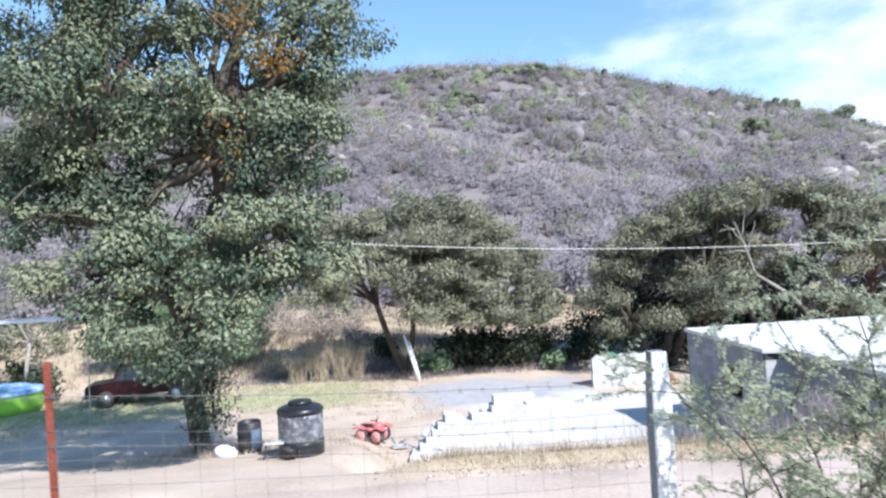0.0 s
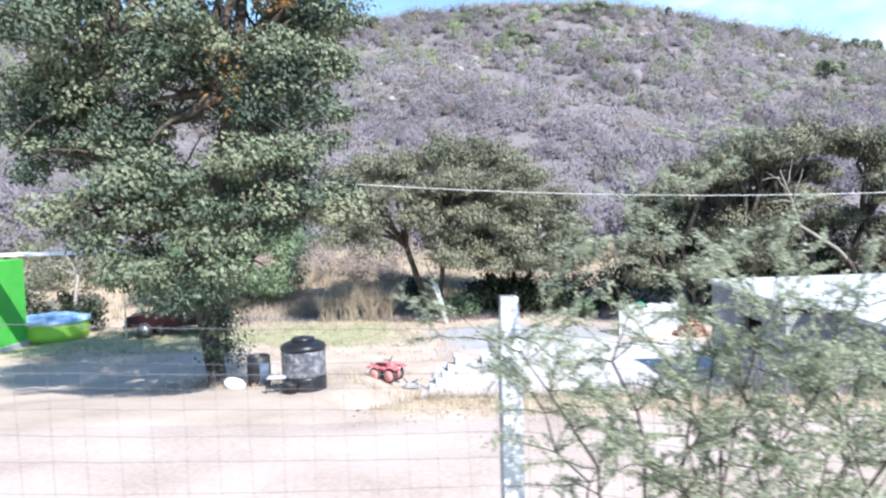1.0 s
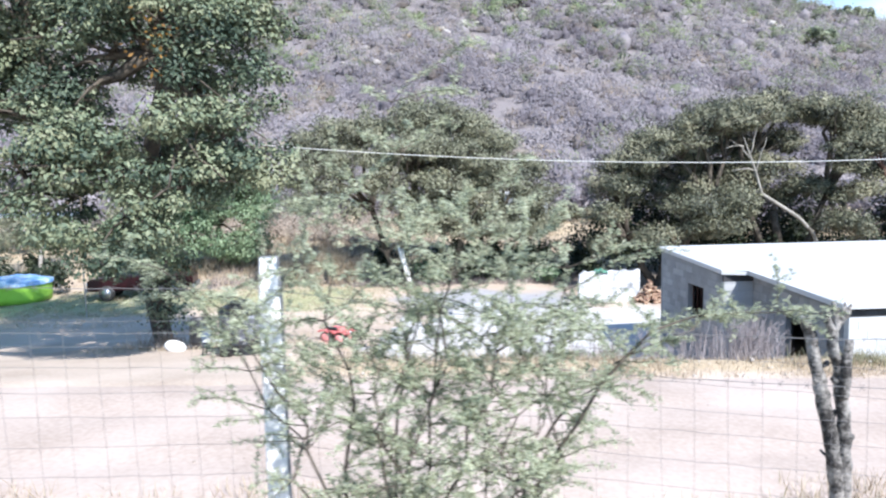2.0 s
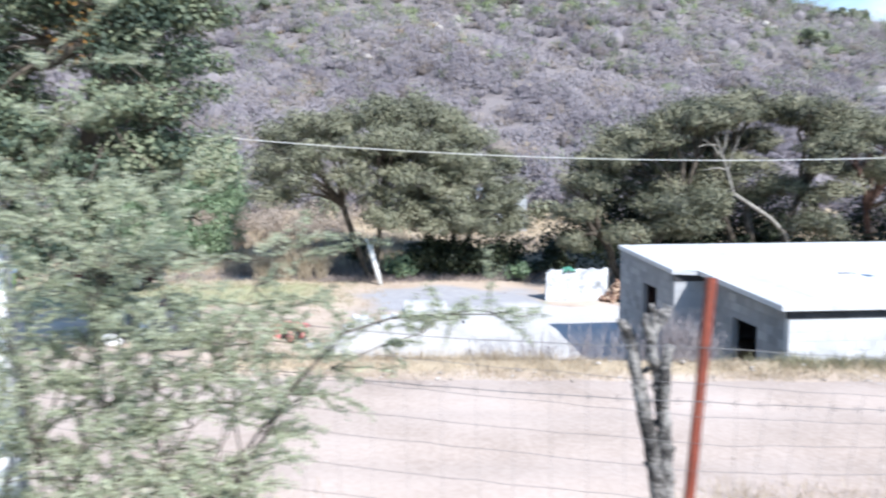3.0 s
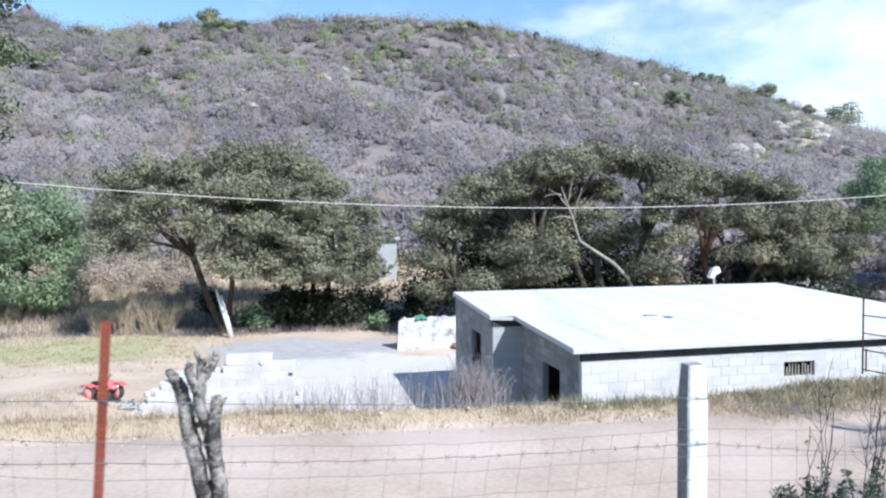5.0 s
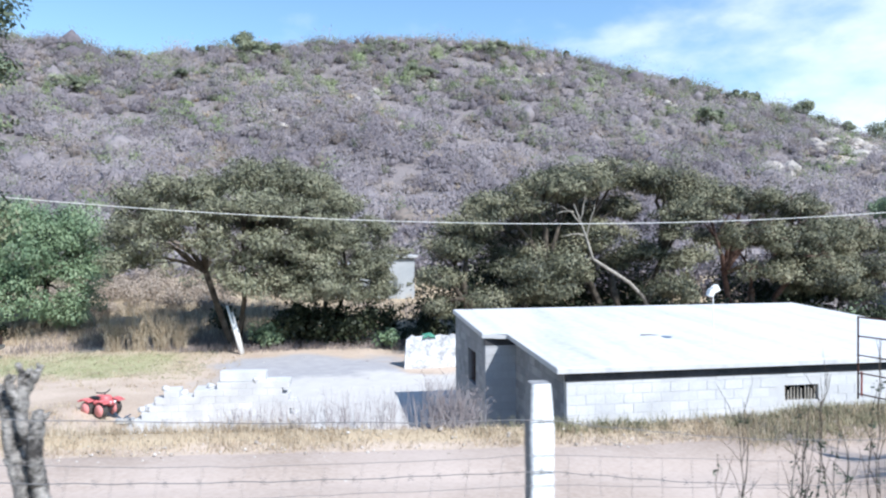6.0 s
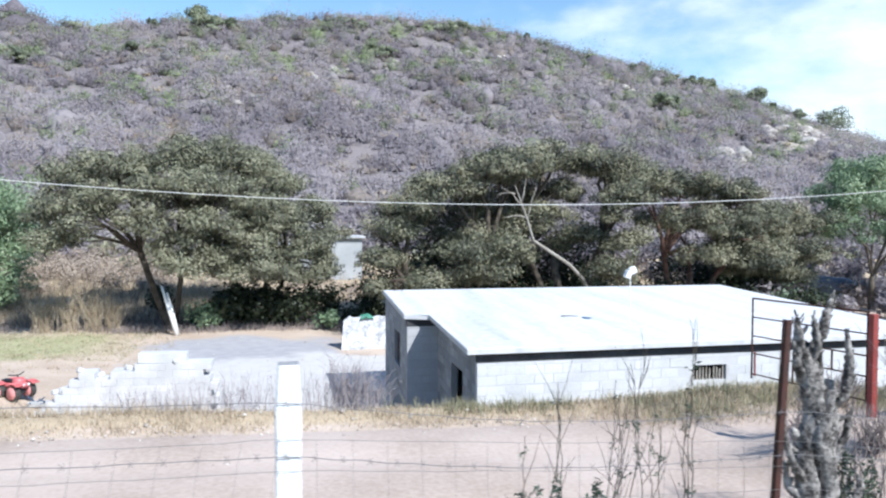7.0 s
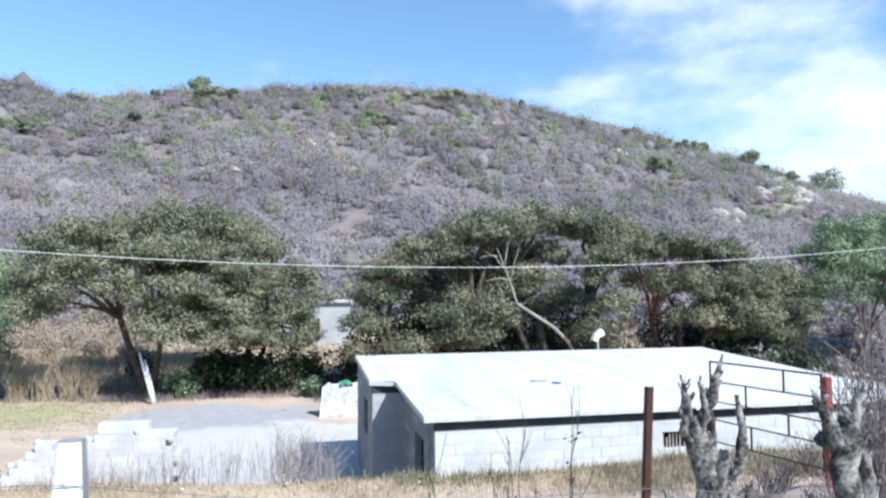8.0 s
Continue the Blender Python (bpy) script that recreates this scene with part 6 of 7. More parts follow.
pruned_trunk((11.5, 4.35, z0), [
    ([(0.0, 0, -0.2), (0.03, 0, 0.45), (-0.05, 0, 0.85), (-0.10, 0, 1.2), (-0.02, 0, 1.55), (-0.08, 0, 1.85), (-0.12, 0, 2.0)], [0.114, 0.0912, 0.0722, 0.0646, 0.0646, 0.0646, 0.0456]),
    ([(0.08, 0, 0.1), (0.14, 0.03, 0.6), (0.10, 0.03, 1.0), (0.18, 0.04, 1.4), (0.13, 0.04, 1.75)], [0.0836, 0.076, 0.0646, 0.0532, 0.0342]),
    ([(-0.02, -0.03, 0.7), (0.06, -0.06, 1.05), (-0.02, -0.06, 1.35), (0.06, -0.05, 1.7)], [0.0532, 0.0494, 0.0456, 0.0304]),
    ([(-0.11, 0, 1.85), (-0.15, 0, 2.05), (-0.17, 0, 2.2)], [0.044, 0.032, 0.02]),
    ([(-0.09, 0, 1.9), (0.03, 0, 2.1), (0.10, 0, 2.32)], [0.0418, 0.0289, 0.0167]),
    ([(-0.08, 0, 1.05), (-0.22, -0.05, 1.2), (-0.30, -0.05, 1.42), (-0.36, -0.05, 1.56)], [0.038, 0.0274, 0.0213, 0.0114]),
    ([(-0.03, 0, 0.65), (-0.18, -0.04, 0.85), (-0.30, -0.04, 0.92)], [0.0418, 0.0342, 0.019]),
    ([(0.16, 0.05, 1.15), (0.29, 0.06, 1.32), (0.33, 0.06, 1.5)], [0.038, 0.0274, 0.0152]),
    ([(0.02, 0, 1.5), (0.14, -0.08, 1.65), (0.19, -0.08, 1.9), (0.15, -0.08, 2.12)], [0.0342, 0.0243, 0.0182, 0.0106]),
    ([(-0.10, 0, 1.75), (-0.2, -0.04, 1.9), (-0.17, -0.04, 2.06)], [0.034, 0.026, 0.016]),
    ([(-0.10, 0, 1.8), (-0.06, -0.06, 2.0), (-0.10, -0.06, 2.2)], [0.032, 0.024, 0.014]),
    ([(0.0, 0, 1.6), (0.06, 0.05, 1.85), (0.02, 0.05, 2.1)], [0.036, 0.028, 0.018]),
    ([(0.14, 0.04, 1.5), (0.24, 0.03, 1.66), (0.27, 0.03, 1.86)], [0.03, 0.024, 0.014]),
    ([(0.12, 0.03, 0.7), (0.27, -0.02, 0.86), (0.36, -0.02, 1.02)], [0.042, 0.032, 0.02]),
    ([(0.13, 0.03, 0.4), (0.32, 0.0, 0.62), (0.42, 0.0, 0.7)], [0.05, 0.042, 0.03]),
    ([(-0.06, 0, 0.9), (-0.2, 0.03, 1.02), (-0.22, 0.03, 1.2)], [0.034, 0.028, 0.018])],
    "thick gnarled pruned trunk with cut-off knobs and grey bark", 4, 12, 0.32)
z0 = hz(12.62, 4.5)
pruned_trunk((12.62, 4.5, z0), [
    ([(0.0, 0, -0.2), (0.03, 0, 0.5), (-0.03, 0, 1.0), (0.04, 0, 1.45), (0.0, 0, 1.85)], [0.14, 0.12, 0.10, 0.09, 0.075]),
    ([(0.0, 0, 1.75), (-0.12, 0, 1.98), (-0.2, 0, 2.15)], [0.06, 0.04, 0.022]),
    ([(0.0, 0, 1.75), (0.14, 0, 2.0), (0.2, 0, 2.16)], [0.06, 0.04, 0.022]),
    ([(0.02, 0, 0.6), (0.17, 0, 1.0), (0.22, 0, 1.5), (0.16, 0, 1.8)], [0.08, 0.075, 0.06, 0.04]),
    ([(0.02, 0, 0.9), (-0.18, 0, 1.2), (-0.26, 0, 1.45)], [0.07, 0.045, 0.025])],
    "thick gnarled pruned trunk with grey cracked bark", 5, 12, 0.32)


# ---------- feathery acacia before the fence ----------
def acacia(place, stems, label, seed, dense=3, arches=(), bare=2):
    """Thin arching stems, twigs and twiglets set with tufts of tiny leaflets at every node."""
    rnd = random.Random(seed)
    rng = np.random.default_rng(seed)
    t = thing("acacia_bush", place, label, "bush")
    bm = bmesh.new()
    nodes = []

    def twig(base, d, ln, r, level):
        tip = base + d * ln - Vector((0, 0, 0.12 * ln * rnd.random()))
        tw = limb_path(rnd, base, tip, 0.07, 5)
        tube(bm, tw, [r, r * 0.85, r * 0.7, r * 0.55, r * 0.4, 0.0008], 4, caps=False)
        k = max(3, int(ln / 0.022))
        for i in range(k):
            u = (0.12 + 0.88 * (i + rnd.random()) / k) * 4.99
            nodes.append(tw[int(u)].lerp(tw[int(u) + 1], u % 1))
        if level:
            for _ in range(rnd.randrange(2, 5)):
                p = tw[rnd.randrange(1, 5)]
                dd = (d + Vector((rnd.gauss(0, 0.8), rnd.gauss(0, 0.6), rnd.gauss(0, 0.6)))).normalized()
                twig(p, dd, ln * rnd.uniform(0.25, 0.55), r * 0.5, level - 1)

    for tip, r in stems:
        path = limb_path(rnd, (rnd.uniform(-0.06, 0.06), 0, -0.1), tip, 0.05, 9)
        tube(bm, path, [r * 0.62 * (1 - 0.85 * i / 9) for i in range(10)], 6, 0.1)
        for i in range(bare, 10):
            for _ in range(dense):
                d = Vector((rnd.gauss(0, 1), rnd.gauss(0, 0.6), rnd.gauss(0.35, 0.45))).normalized()
                twig(path[i], d, rnd.uniform(0.16, 0.48), 0.0035, 1)
    for way, r in arches:
        u = np.linspace(0, len(way) - 1, 10)
        path = [Vector([float(np.interp(q, range(len(way)), [p[c] for p in way])) + rnd.gauss(0, 0.012) for c in range(3)]) for q in u]
        tube(bm, path, [r * (1 - 0.8 * i / 9) for i in range(10)], 6, 0.1)
        for i in range(bare, 10):
            for _ in range(dense):
                d = Vector((rnd.gauss(0.5, 0.8), rnd.gauss(0, 0.5), rnd.gauss(0.1, 0.45))).normalized()
                twig(path[i], d, rnd.uniform(0.10, 0.34), 0.003, 1)
    part("stem_work", bm, M_BARK, t, "thin dark thorny stems", True)
    c = np.array([tuple(p) for p in nodes])
    c = np.repeat(c, 7, axis=0) + rng.normal(0, 0.0085, (len(c) * 7, 3))
    mesh = tris_mesh("foliage", leaves(rng, c, 0.021, 0.0085, 0.5, 0.0, None, 1.0, 3))
    link_mesh("foliage", mesh, M_LEAF_ACACIA, t, "tiny feathery grey-green leaflets")
    return t


z0 = hz(2.32, 3.05)
acacia((2.32, 3.05, z0), [((-0.75, 0.1, 1.45), 0.018), ((-0.35, 0.2, 1.9), 0.02), ((0.05, 0.0, 2.3), 0.014), ((0.35, -0.1, 1.7), 0.018), ((0.75, 0.1, 1.35), 0.018), ((0.1, 0.2, 1.5), 0.018), ((-0.1, -0.2, 1.3), 0.016), ((0.5, 0.15, 1.9), 0.016), ((-1.0, 0.15, 1.55), 0.013)], "feathery green acacia bush leaning on the fence", 61)
z0 = hz(2.85, 2.95)
acacia((2.85, 2.95, z0), [((0.3, 0.1, 1.5), 0.014), ((-0.1, 0.1, 1.3), 0.012), ((0.0, -0.1, 1.5), 0.012), ((0.15, 0.1, 1.15), 0.012)], "sparse acacia bush with long dark branches by the fence", 62, 3,
       [([(0, 0, 0), (0.21, 0, 3.57 - z0), (0.37, 0, 3.86 - z0), (0.57, 0, 4.11 - z0), (0.85, 0, 4.22 - z0), (1.25, 0, 4.23 - z0)], 0.011),
        ([(0.02, 0.1, 0), (0.12, 0.15, 3.5 - z0), (0.3, 0.2, 3.74 - z0), (0.55, 0.25, 3.92 - z0), (0.95, 0.3, 4.08 - z0)], 0.010)], 3)


def leafy_bush(place, shoots, tall, wide, seed, label):
    """Upright shoots closely set with short narrow leaves."""
    rnd = random.Random(seed)
    rng = np.random.default_rng(seed)
    t = thing("fence_bush", place, label, "bush")
    bm = bmesh.new()
    pts, dirs = [], []
    for _ in range(shoots):
        a, q = rnd.uniform(0, 6.28), wide * rnd.random() ** 0.6
        base = Vector((q * math.cos(a), q * math.sin(a) * 0.6, -0.05))
        h = tall * rnd.uniform(0.35, 1.0) * (1 - 0.35 * q / wide)
        tip = base + Vector((0.35 * base.x + rnd.gauss(0, 0.07), rnd.gauss(0, 0.05), h))
        path = limb_path(rnd, base, tip, 0.03, 4)
        tube(bm, path, [0.007, 0.006, 0.005, 0.004, 0.002], 4, caps=False)
        for m in range(int(260 * h / tall)):
            u = rnd.random() ** 0.8 * 3.99
            p = path[int(u)].lerp(path[int(u) + 1], u % 1)
            out = Vector((rnd.gauss(0, 1), rnd.gauss(0, 1), rnd.gauss(0.7, 0.5))).normalized()
            pts.append(p + out * rnd.uniform(0.01, 0.05))
            dirs.append(out)
    part("shoots", bm, M_BARK, t)
    fm = quads_mesh("foliage", leaves(rng, np.array([tuple(p) for p in pts]), 0.05, 0.018, 0.3, -0.8))
    link_mesh("foliage", fm, M_LEAF_BUSH, t, "narrow dark green leaves")
    return t


leafy_bush((9.5, 4.3, hz(9.5, 4.3)), 110, 1.3, 0.6, 63, "dark green leafy bush at the foot of the fence")
leafy_bush((12.1, 4.55, hz(12.1, 4.55)), 40, 1.45, 0.2, 64, "small dark green bush between the pruned trunks")
for k, (x, y, h, w) in enumerate(((12.1, 4.9, 1.2, 0.35), (12.4, 5.2, 1.0, 0.4), (13.3, 4.7, 1.5, 0.35), (13.0, 5.3, 1.2, 0.4))):
    dry_shrub((x, y, hz(x, y)), h, w, 30, 80 + k, M_TWIG, "tangled brown leafless bush between the trunks", "dry_bush", 0.9)
for k, (x, y, h, w) in enumerate(((13.6, 5.1, 2.6, 0.5), (14.3, 5.7, 2.5, 0.6), (14.0, 5.0, 1.9, 0.6))):
    dry_shrub((x, y, hz(x, y)), h, w, 120, 90 + k, M_TWIG, "tall tangled grey-brown leafless bush past the trunks", "dry_bush", 0.8)


fallen = thing("fallen_branch", (9.3, 5.35, hz(9.3, 5.35)), "dark forked branch lying on the embankment grass", "branch")
bm = bmesh.new()
rnd = random.Random(44)
tube(bm, limb_path(rnd, (-0.6, 0, 0.10), (0.7, 0.1, 0.16), 0.04, 6), [0.012, 0.018, 0.022, 0.024, 0.022, 0.018, 0.010], 6)
for a, b in (((-0.1, 0, 0.15), (-0.7, 0.05, 0.34)), ((0.2, 0, 0.16), (0.5, -0.1, 0.36)), ((-0.3, 0, 0.13), (-0.8, -0.1, 0.2))):
    tube(bm, limb_path(rnd, a, b, 0.08, 4), [0.014, 0.011, 0.009, 0.006, 0.003], 5)
part("limb", bm, M_BARK, fallen, "", True)

# ---------- overhead cable ----------
line = thing("overhead_cable", (0, 17.0, 0), "thin pale cable sagging between two far poles", "cable")
bm = bmesh.new()
cx = [-32 + i * 1.5 for i in range(57)]
tube(bm, [(x, 0, 5.11 + 0.0035 * (x - 12.7) ** 2) for x in cx], [0.0085] * len(cx), 6)
part("cable", bm, M_CABLE, line)
for x in (cx[0], cx[-1]):
    bm = bmesh.new()
    top = 5.11 + 0.0035 * (x - 12.7) ** 2
    tube(bm, [(x, 0, hz(x, 17.0) - 0.5), (x, 0, top + 0.5)], [0.14, 0.10], 10)
    part("pole", bm, M_PALEBARK, line, "weathered wooden pole", True)

# ---------- leaning white pole ----------
wp = thing("leaning_post", (2.55, 32.6, hz(2.55, 32.6) + 0.12), "leaning white-painted wooden post with a thin stay", "post")
bm = bmesh.new()
tube(bm, [(0.03, 0, -0.2), (-0.3, 0, 1.0), (-0.62, 0, 2.15)], [0.085, 0.075, 0.055], 9, 0.05)
part("post_shaft", bm, M_WHITE, wp, "flaking white paint", True)
bm = bmesh.new()
tube(bm, [(-0.12, 0.05, 0.2), (-0.42, 0.05, 1.4), (-0.95, 0.05, 3.1)], [0.035, 0.03, 0.018], 7)
part("stay", bm, M_PALEBARK, wp, "thin grey stick")
bm = bmesh.new()
tube(bm, [(0.06, 0.06, -0.1), (-0.16, 0.06, 0.9), (-0.40, 0.06, 1.85)], [0.075, 0.065, 0.045], 8, 0.05)
part("second_shaft", bm, M_WHITE, wp, "flaking white paint", True)

# ---------- water tank ----------
tank = thing("water_tank", (-1.63, 16.25, hz(-1.63, 16.25)), "black plastic water tank wrapped in shiny clear film", "water tank")
tank.scale = (1.0, 1.0, 0.89)
bm = bmesh.new()
lathe(bm, [(0.47, 0.0), (0.53, 0.02), (0.535, 0.10), (0.52, 0.13), (0.535, 0.16), (0.535, 0.24), (0.52, 0.27), (0.535, 0.30), (0.535, 0.40), (0.515, 0.43)], 36)
part("base_ribs", bm, M_TANK, tank, "ribbed black plastic", True)
bm = bmesh.new()
prof = [(0.515, 0.43)]
for i in range(4):
    z = 0.46 + i * 0.165
    prof += [(0.524, z), (0.529, z + 0.07), (0.522, z + 0.13)]
lathe(bm, prof + [(0.515, 1.12)], 36)
for v in bm.verts:
    k = noise.noise(Vector((v.co.x * 4, v.co.y * 4, v.co.z * 6)))
    v.co.x *= 1 + 0.012 * k
    v.co.y *= 1 + 0.012 * k
part("film_wrap", bm, M_TANKWRAP, tank, "shiny grey plastic film", True)
bm = bmesh.new()
lathe(bm, [(0.515, 1.12), (0.54, 1.13), (0.54, 1.22), (0.50, 1.27), (0.36, 1.34), (0.27, 1.36)], 36)
part("shoulder", bm, M_TANK, tank, "", True)
bm = bmesh.new()
lathe(bm, [(0.26, 1.355), (0.275, 1.37), (0.275, 1.42), (0.25, 1.44), (0.08, 1.455), (0.05, 1.475)], 28)
part("lid", bm, M_TANK, tank, "black screw lid", True)
for k in range(8):
    a = k * math.pi / 4
    bm = bmesh.new()
    box(bm, -0.05, 0.05, -0.03, 0.03, 1.22, 1.29, 0.012)
    bmesh.ops.transform(bm, matrix=pose(0.46 * math.cos(a), 0.46 * math.sin(a), 0, 0, 0, math.degrees(a) + 90), verts=bm.verts)
    part("lug", bm, M_TANK, tank)

# small metal stool with a black tub beside the tank
stool = thing("metal_stool", (-2.2, 15.85, hz(-2.2, 15.85)), "low rusty metal stool beside the tank", "stool")
bm = bmesh.new()
box(bm, -0.22, 0.22, -0.16, 0.16, 0.36, 0.385, 0.008)
part("stool_top", bm, M_CONC, stool, "pale board top")
for sx, sy in ((-1, -1), (-1, 1), (1, -1), (1, 1)):
    bm = bmesh.new()
    tube(bm, [(sx * 0.24, sy * 0.18, 0.0), (sx * 0.19, sy * 0.13, 0.365)], [0.013, 0.013], 6)
    part("leg", bm, M_BLACK, stool)
for sy in (-1, 1):
    bm = bmesh.new()
    tube(bm, [(-0.22, sy * 0.16, 0.14), (0.22, sy * 0.16, 0.14)], [0.009, 0.009], 5)
    part("stretcher", bm, M_BLACK, stool)
tub = thing("black_tub", (-1.85, 15.6, hz(-1.85, 15.6)), "small black plastic tub on the ground by the tank", "tub")
bm = bmesh.new()
lathe(bm, [(0.13, 0.0), (0.16, 0.2), (0.175, 0.25), (0.16, 0.25), (0.14, 0.1), (0.02, 0.06)], 18)
part("tub_body", bm, M_BLACK, tub, "", True)

# barrel, sack
bin_ = thing("plastic_barrel", (-3.05, 17.7, hz(-3.05, 17.7)), "open black plastic barrel with a faded blue side", "barrel")
bm = bmesh.new()
lathe(bm, [(0.27, 0.0), (0.29, 0.03), (0.30, 0.2), (0.31, 0.22), (0.30, 0.25), (0.30, 0.5), (0.31, 0.52), (0.30, 0.55), (0.29, 0.78), (0.27, 0.80), (0.25, 0.78), (0.25, 0.2), (0.05, 0.15)], 24)
part("barrel_body", bm, M_BLACK, bin_, "", True)
bm = bmesh.new()
for k in range(9):
    a0, a1 = -1.3 + k * 0.1, -1.3 + (k + 1) * 0.1
    q = [bm.verts.new((0.318 * math.cos(a), 0.318 * math.sin(a), z)) for a, z in ((a0, 0.06), (a1, 0.06), (a1, 0.62), (a0, 0.62))]
    p = [bm.verts.new((0.311 * math.cos(a), 0.311 * math.sin(a), z)) for a, z in ((a0, 0.06), (a1, 0.06), (a1, 0.62), (a0, 0.62))]
    bm.faces.new(q)
    for i in range(4):
        bm.faces.new((q[i], p[i], p[(i + 1) % 4], q[(i + 1) % 4]))
part("blue_label", bm, M_BLUEBIN, bin_, "faded blue panel", True)
bm = bmesh.new()
bmesh.ops.create_uvsphere(bm, u_segments=18, v_segments=10, radius=1.0)
for v in bm.verts:
    k = 1 + 0.18 * noise.noise(v.co * 2.0) + 0.07 * noise.noise(v.co * 5.0)
    v.co = Vector((v.co.x * 0.30 * k, v.co.y * 0.20 * k, max(v.co.z, -0.72) * 0.17 * k))
sack = part("white_sack", bm, M_WHITE, None, smooth=True)
sack.matrix_world = pose(-3.55, 17.15, hz(-3.55, 17.15) + 0.11, 0, 12, -25)
tagged(sack, "crumpled white plastic sack lying on the dirt", "sack")


# ---------- toy quad bike ----------
quad = thing("toy_quad", (0.1, 21.4, hz(0.1, 21.4)), "small red ride-on toy quad bike with pale red wheels", "toy vehicle", turn=-31)
quad.scale = (1.0, 1.0, 1.1)


def wheel(parent, x, y, r, w, rim_mat, rim_r=0.6, name="wheel"):
    bm = bmesh.new()
    lathe(bm, [(r * 0.55, -w / 2), (r * 0.92, -w / 2), (r, -w / 4), (r, w / 4), (r * 0.92, w / 2), (r * 0.55, w / 2)], 20)
    bmesh.ops.transform(bm, matrix=pose(x, y, r, 90, 0, 0), verts=bm.verts)
    tyre = part(name, bm, M_TYRE, parent, "", True)
    bm = bmesh.new()
    lathe(bm, [(r * rim_r, -w / 2 - 0.012), (r * rim_r, w / 2 + 0.012)], 16)
    bmesh.ops.transform(bm, matrix=pose(x, y, r, 90, 0, 0), verts=bm.verts)
    part("rim", bm, rim_mat, tyre, "", True)


for x in (-0.27, 0.28):
    for y in (-0.24, 0.24):
        wheel(quad, x, y, 0.205, 0.16, M_QUADPALE, 0.78)
bm = bmesh.new()
box(bm, -0.34, 0.36, -0.10, 0.10, 0.14, 0.26, 0.03)
part("chassis", bm, M_BLACK, quad)
bm = bmesh.new()
box(bm, -0.46, 0.12, -0.13, 0.13, 0.28, 0.42, 0.05)
box(bm, 0.05, 0.34, -0.14, 0.14, 0.30, 0.56, 0.06)
box(bm, 0.30, 0.46, -0.12, 0.12, 0.30, 0.44, 0.05)
part("body_shell", bm, M_QUAD, quad, "glossy red plastic shell", True)
bm = bmesh.new()
box(bm, -0.40, 0.04, -0.10, 0.10, 0.42, 0.49, 0.03)
part("seat", bm, M_BLACK, quad, "black padded seat", True)
for y in (-0.08, 0.08):
    bm = bmesh.new()
    lathe(bm, [(0.0, -0.01), (0.035, -0.01), (0.04, 0.0), (0.0, 0.012)], 12)
    bmesh.ops.transform(bm, matrix=pose(0.465, y, 0.39, 0, 90, 0), verts=bm.verts)
    part("headlight", bm, M_WHITE, quad, "pale round headlight", True)
for x in (-0.32, 0.33):
    for y in (-0.25, 0.25):
        bm = bmesh.new()
        for a in range(5):
            u = -0.22 + 0.088 * (a + 0.5)
            lift = 0.07 * (1 - (u / 0.22) ** 2)
            box(bm, x + u - 0.05, x + u + 0.05, y - 0.11, y + 0.11, 0.37 + lift, 0.405 + lift, 0.012)
        part("mudguard", bm, M_QUAD, quad)
bm = bmesh.new()
tube(bm, [(0.2, 0, 0.45), (0.14, 0, 0.62)], [0.02, 0.018], 8)
tube(bm, [(0.08, -0.24, 0.66), (0.14, -0.08, 0.62), (0.14, 0.08, 0.62), (0.08, 0.24, 0.66)], [0.016] * 4, 8)
part("handlebar", bm, M_BLACK, quad)

# small grey frame of junk beside the quad
junk = thing("folded_frame", (0.95, 20.9, hz(0.95, 20.9)), "collapsed grey-green metal frame lying by the blocks", "scrap frame")
rnd = random.Random(8)
for _ in range(6):
    a = Vector((rnd.uniform(-0.4, 0.4), rnd.uniform(-0.2, 0.2), rnd.uniform(0.0, 0.1)))
    b = Vector((rnd.uniform(-0.4, 0.4), rnd.uniform(-0.2, 0.2), rnd.uniform(0.15, 0.4)))
    bm = bmesh.new()
    tube(bm, [a, b], [0.018, 0.018], 6)
    part("bar", bm, M_BLUEBIN, junk)
bm = bmesh.new()
box(bm, -0.3, 0.2, -0.12, 0.12, 0.06, 0.2, 0.02)
part("panel", bm, M_CONC, junk)


# ---------- stacked blocks in the yard ----------
def solid_block(name, lx, ly, lz, mat, edge=0.006):
    bm = bmesh.new()
    box(bm, -lx / 2, lx / 2, -ly / 2, ly / 2, -lz / 2, lz / 2, edge)
    mesh = bpy.data.meshes.new(name)
    bm.to_mesh(mesh)
    bm.free()
    mesh.materials.append(mat)
    return mesh


stack = thing("block_stack", (0.9, 20.0, hz(3, 20.0)), "long stepped stack of pale limewashed concrete blocks", "block stack", turn=-2)
rnd = random.Random(12)
BLK = solid_block("stack_block", 0.397, 0.2, 0.191, M_WHITEBLK)


def stack_top(x):
    return np.interp(x, [0.35, 0.6, 1.2, 1.25, 1.5, 1.55, 2.2, 2.75, 2.8, 4.1, 4.15, 4.45, 4.6], [0.1, 0.55, 0.95, 1.25, 1.25, 1.0, 1.25, 1.35, 1.5, 1.5, 1.42, 1.42, 0.8])


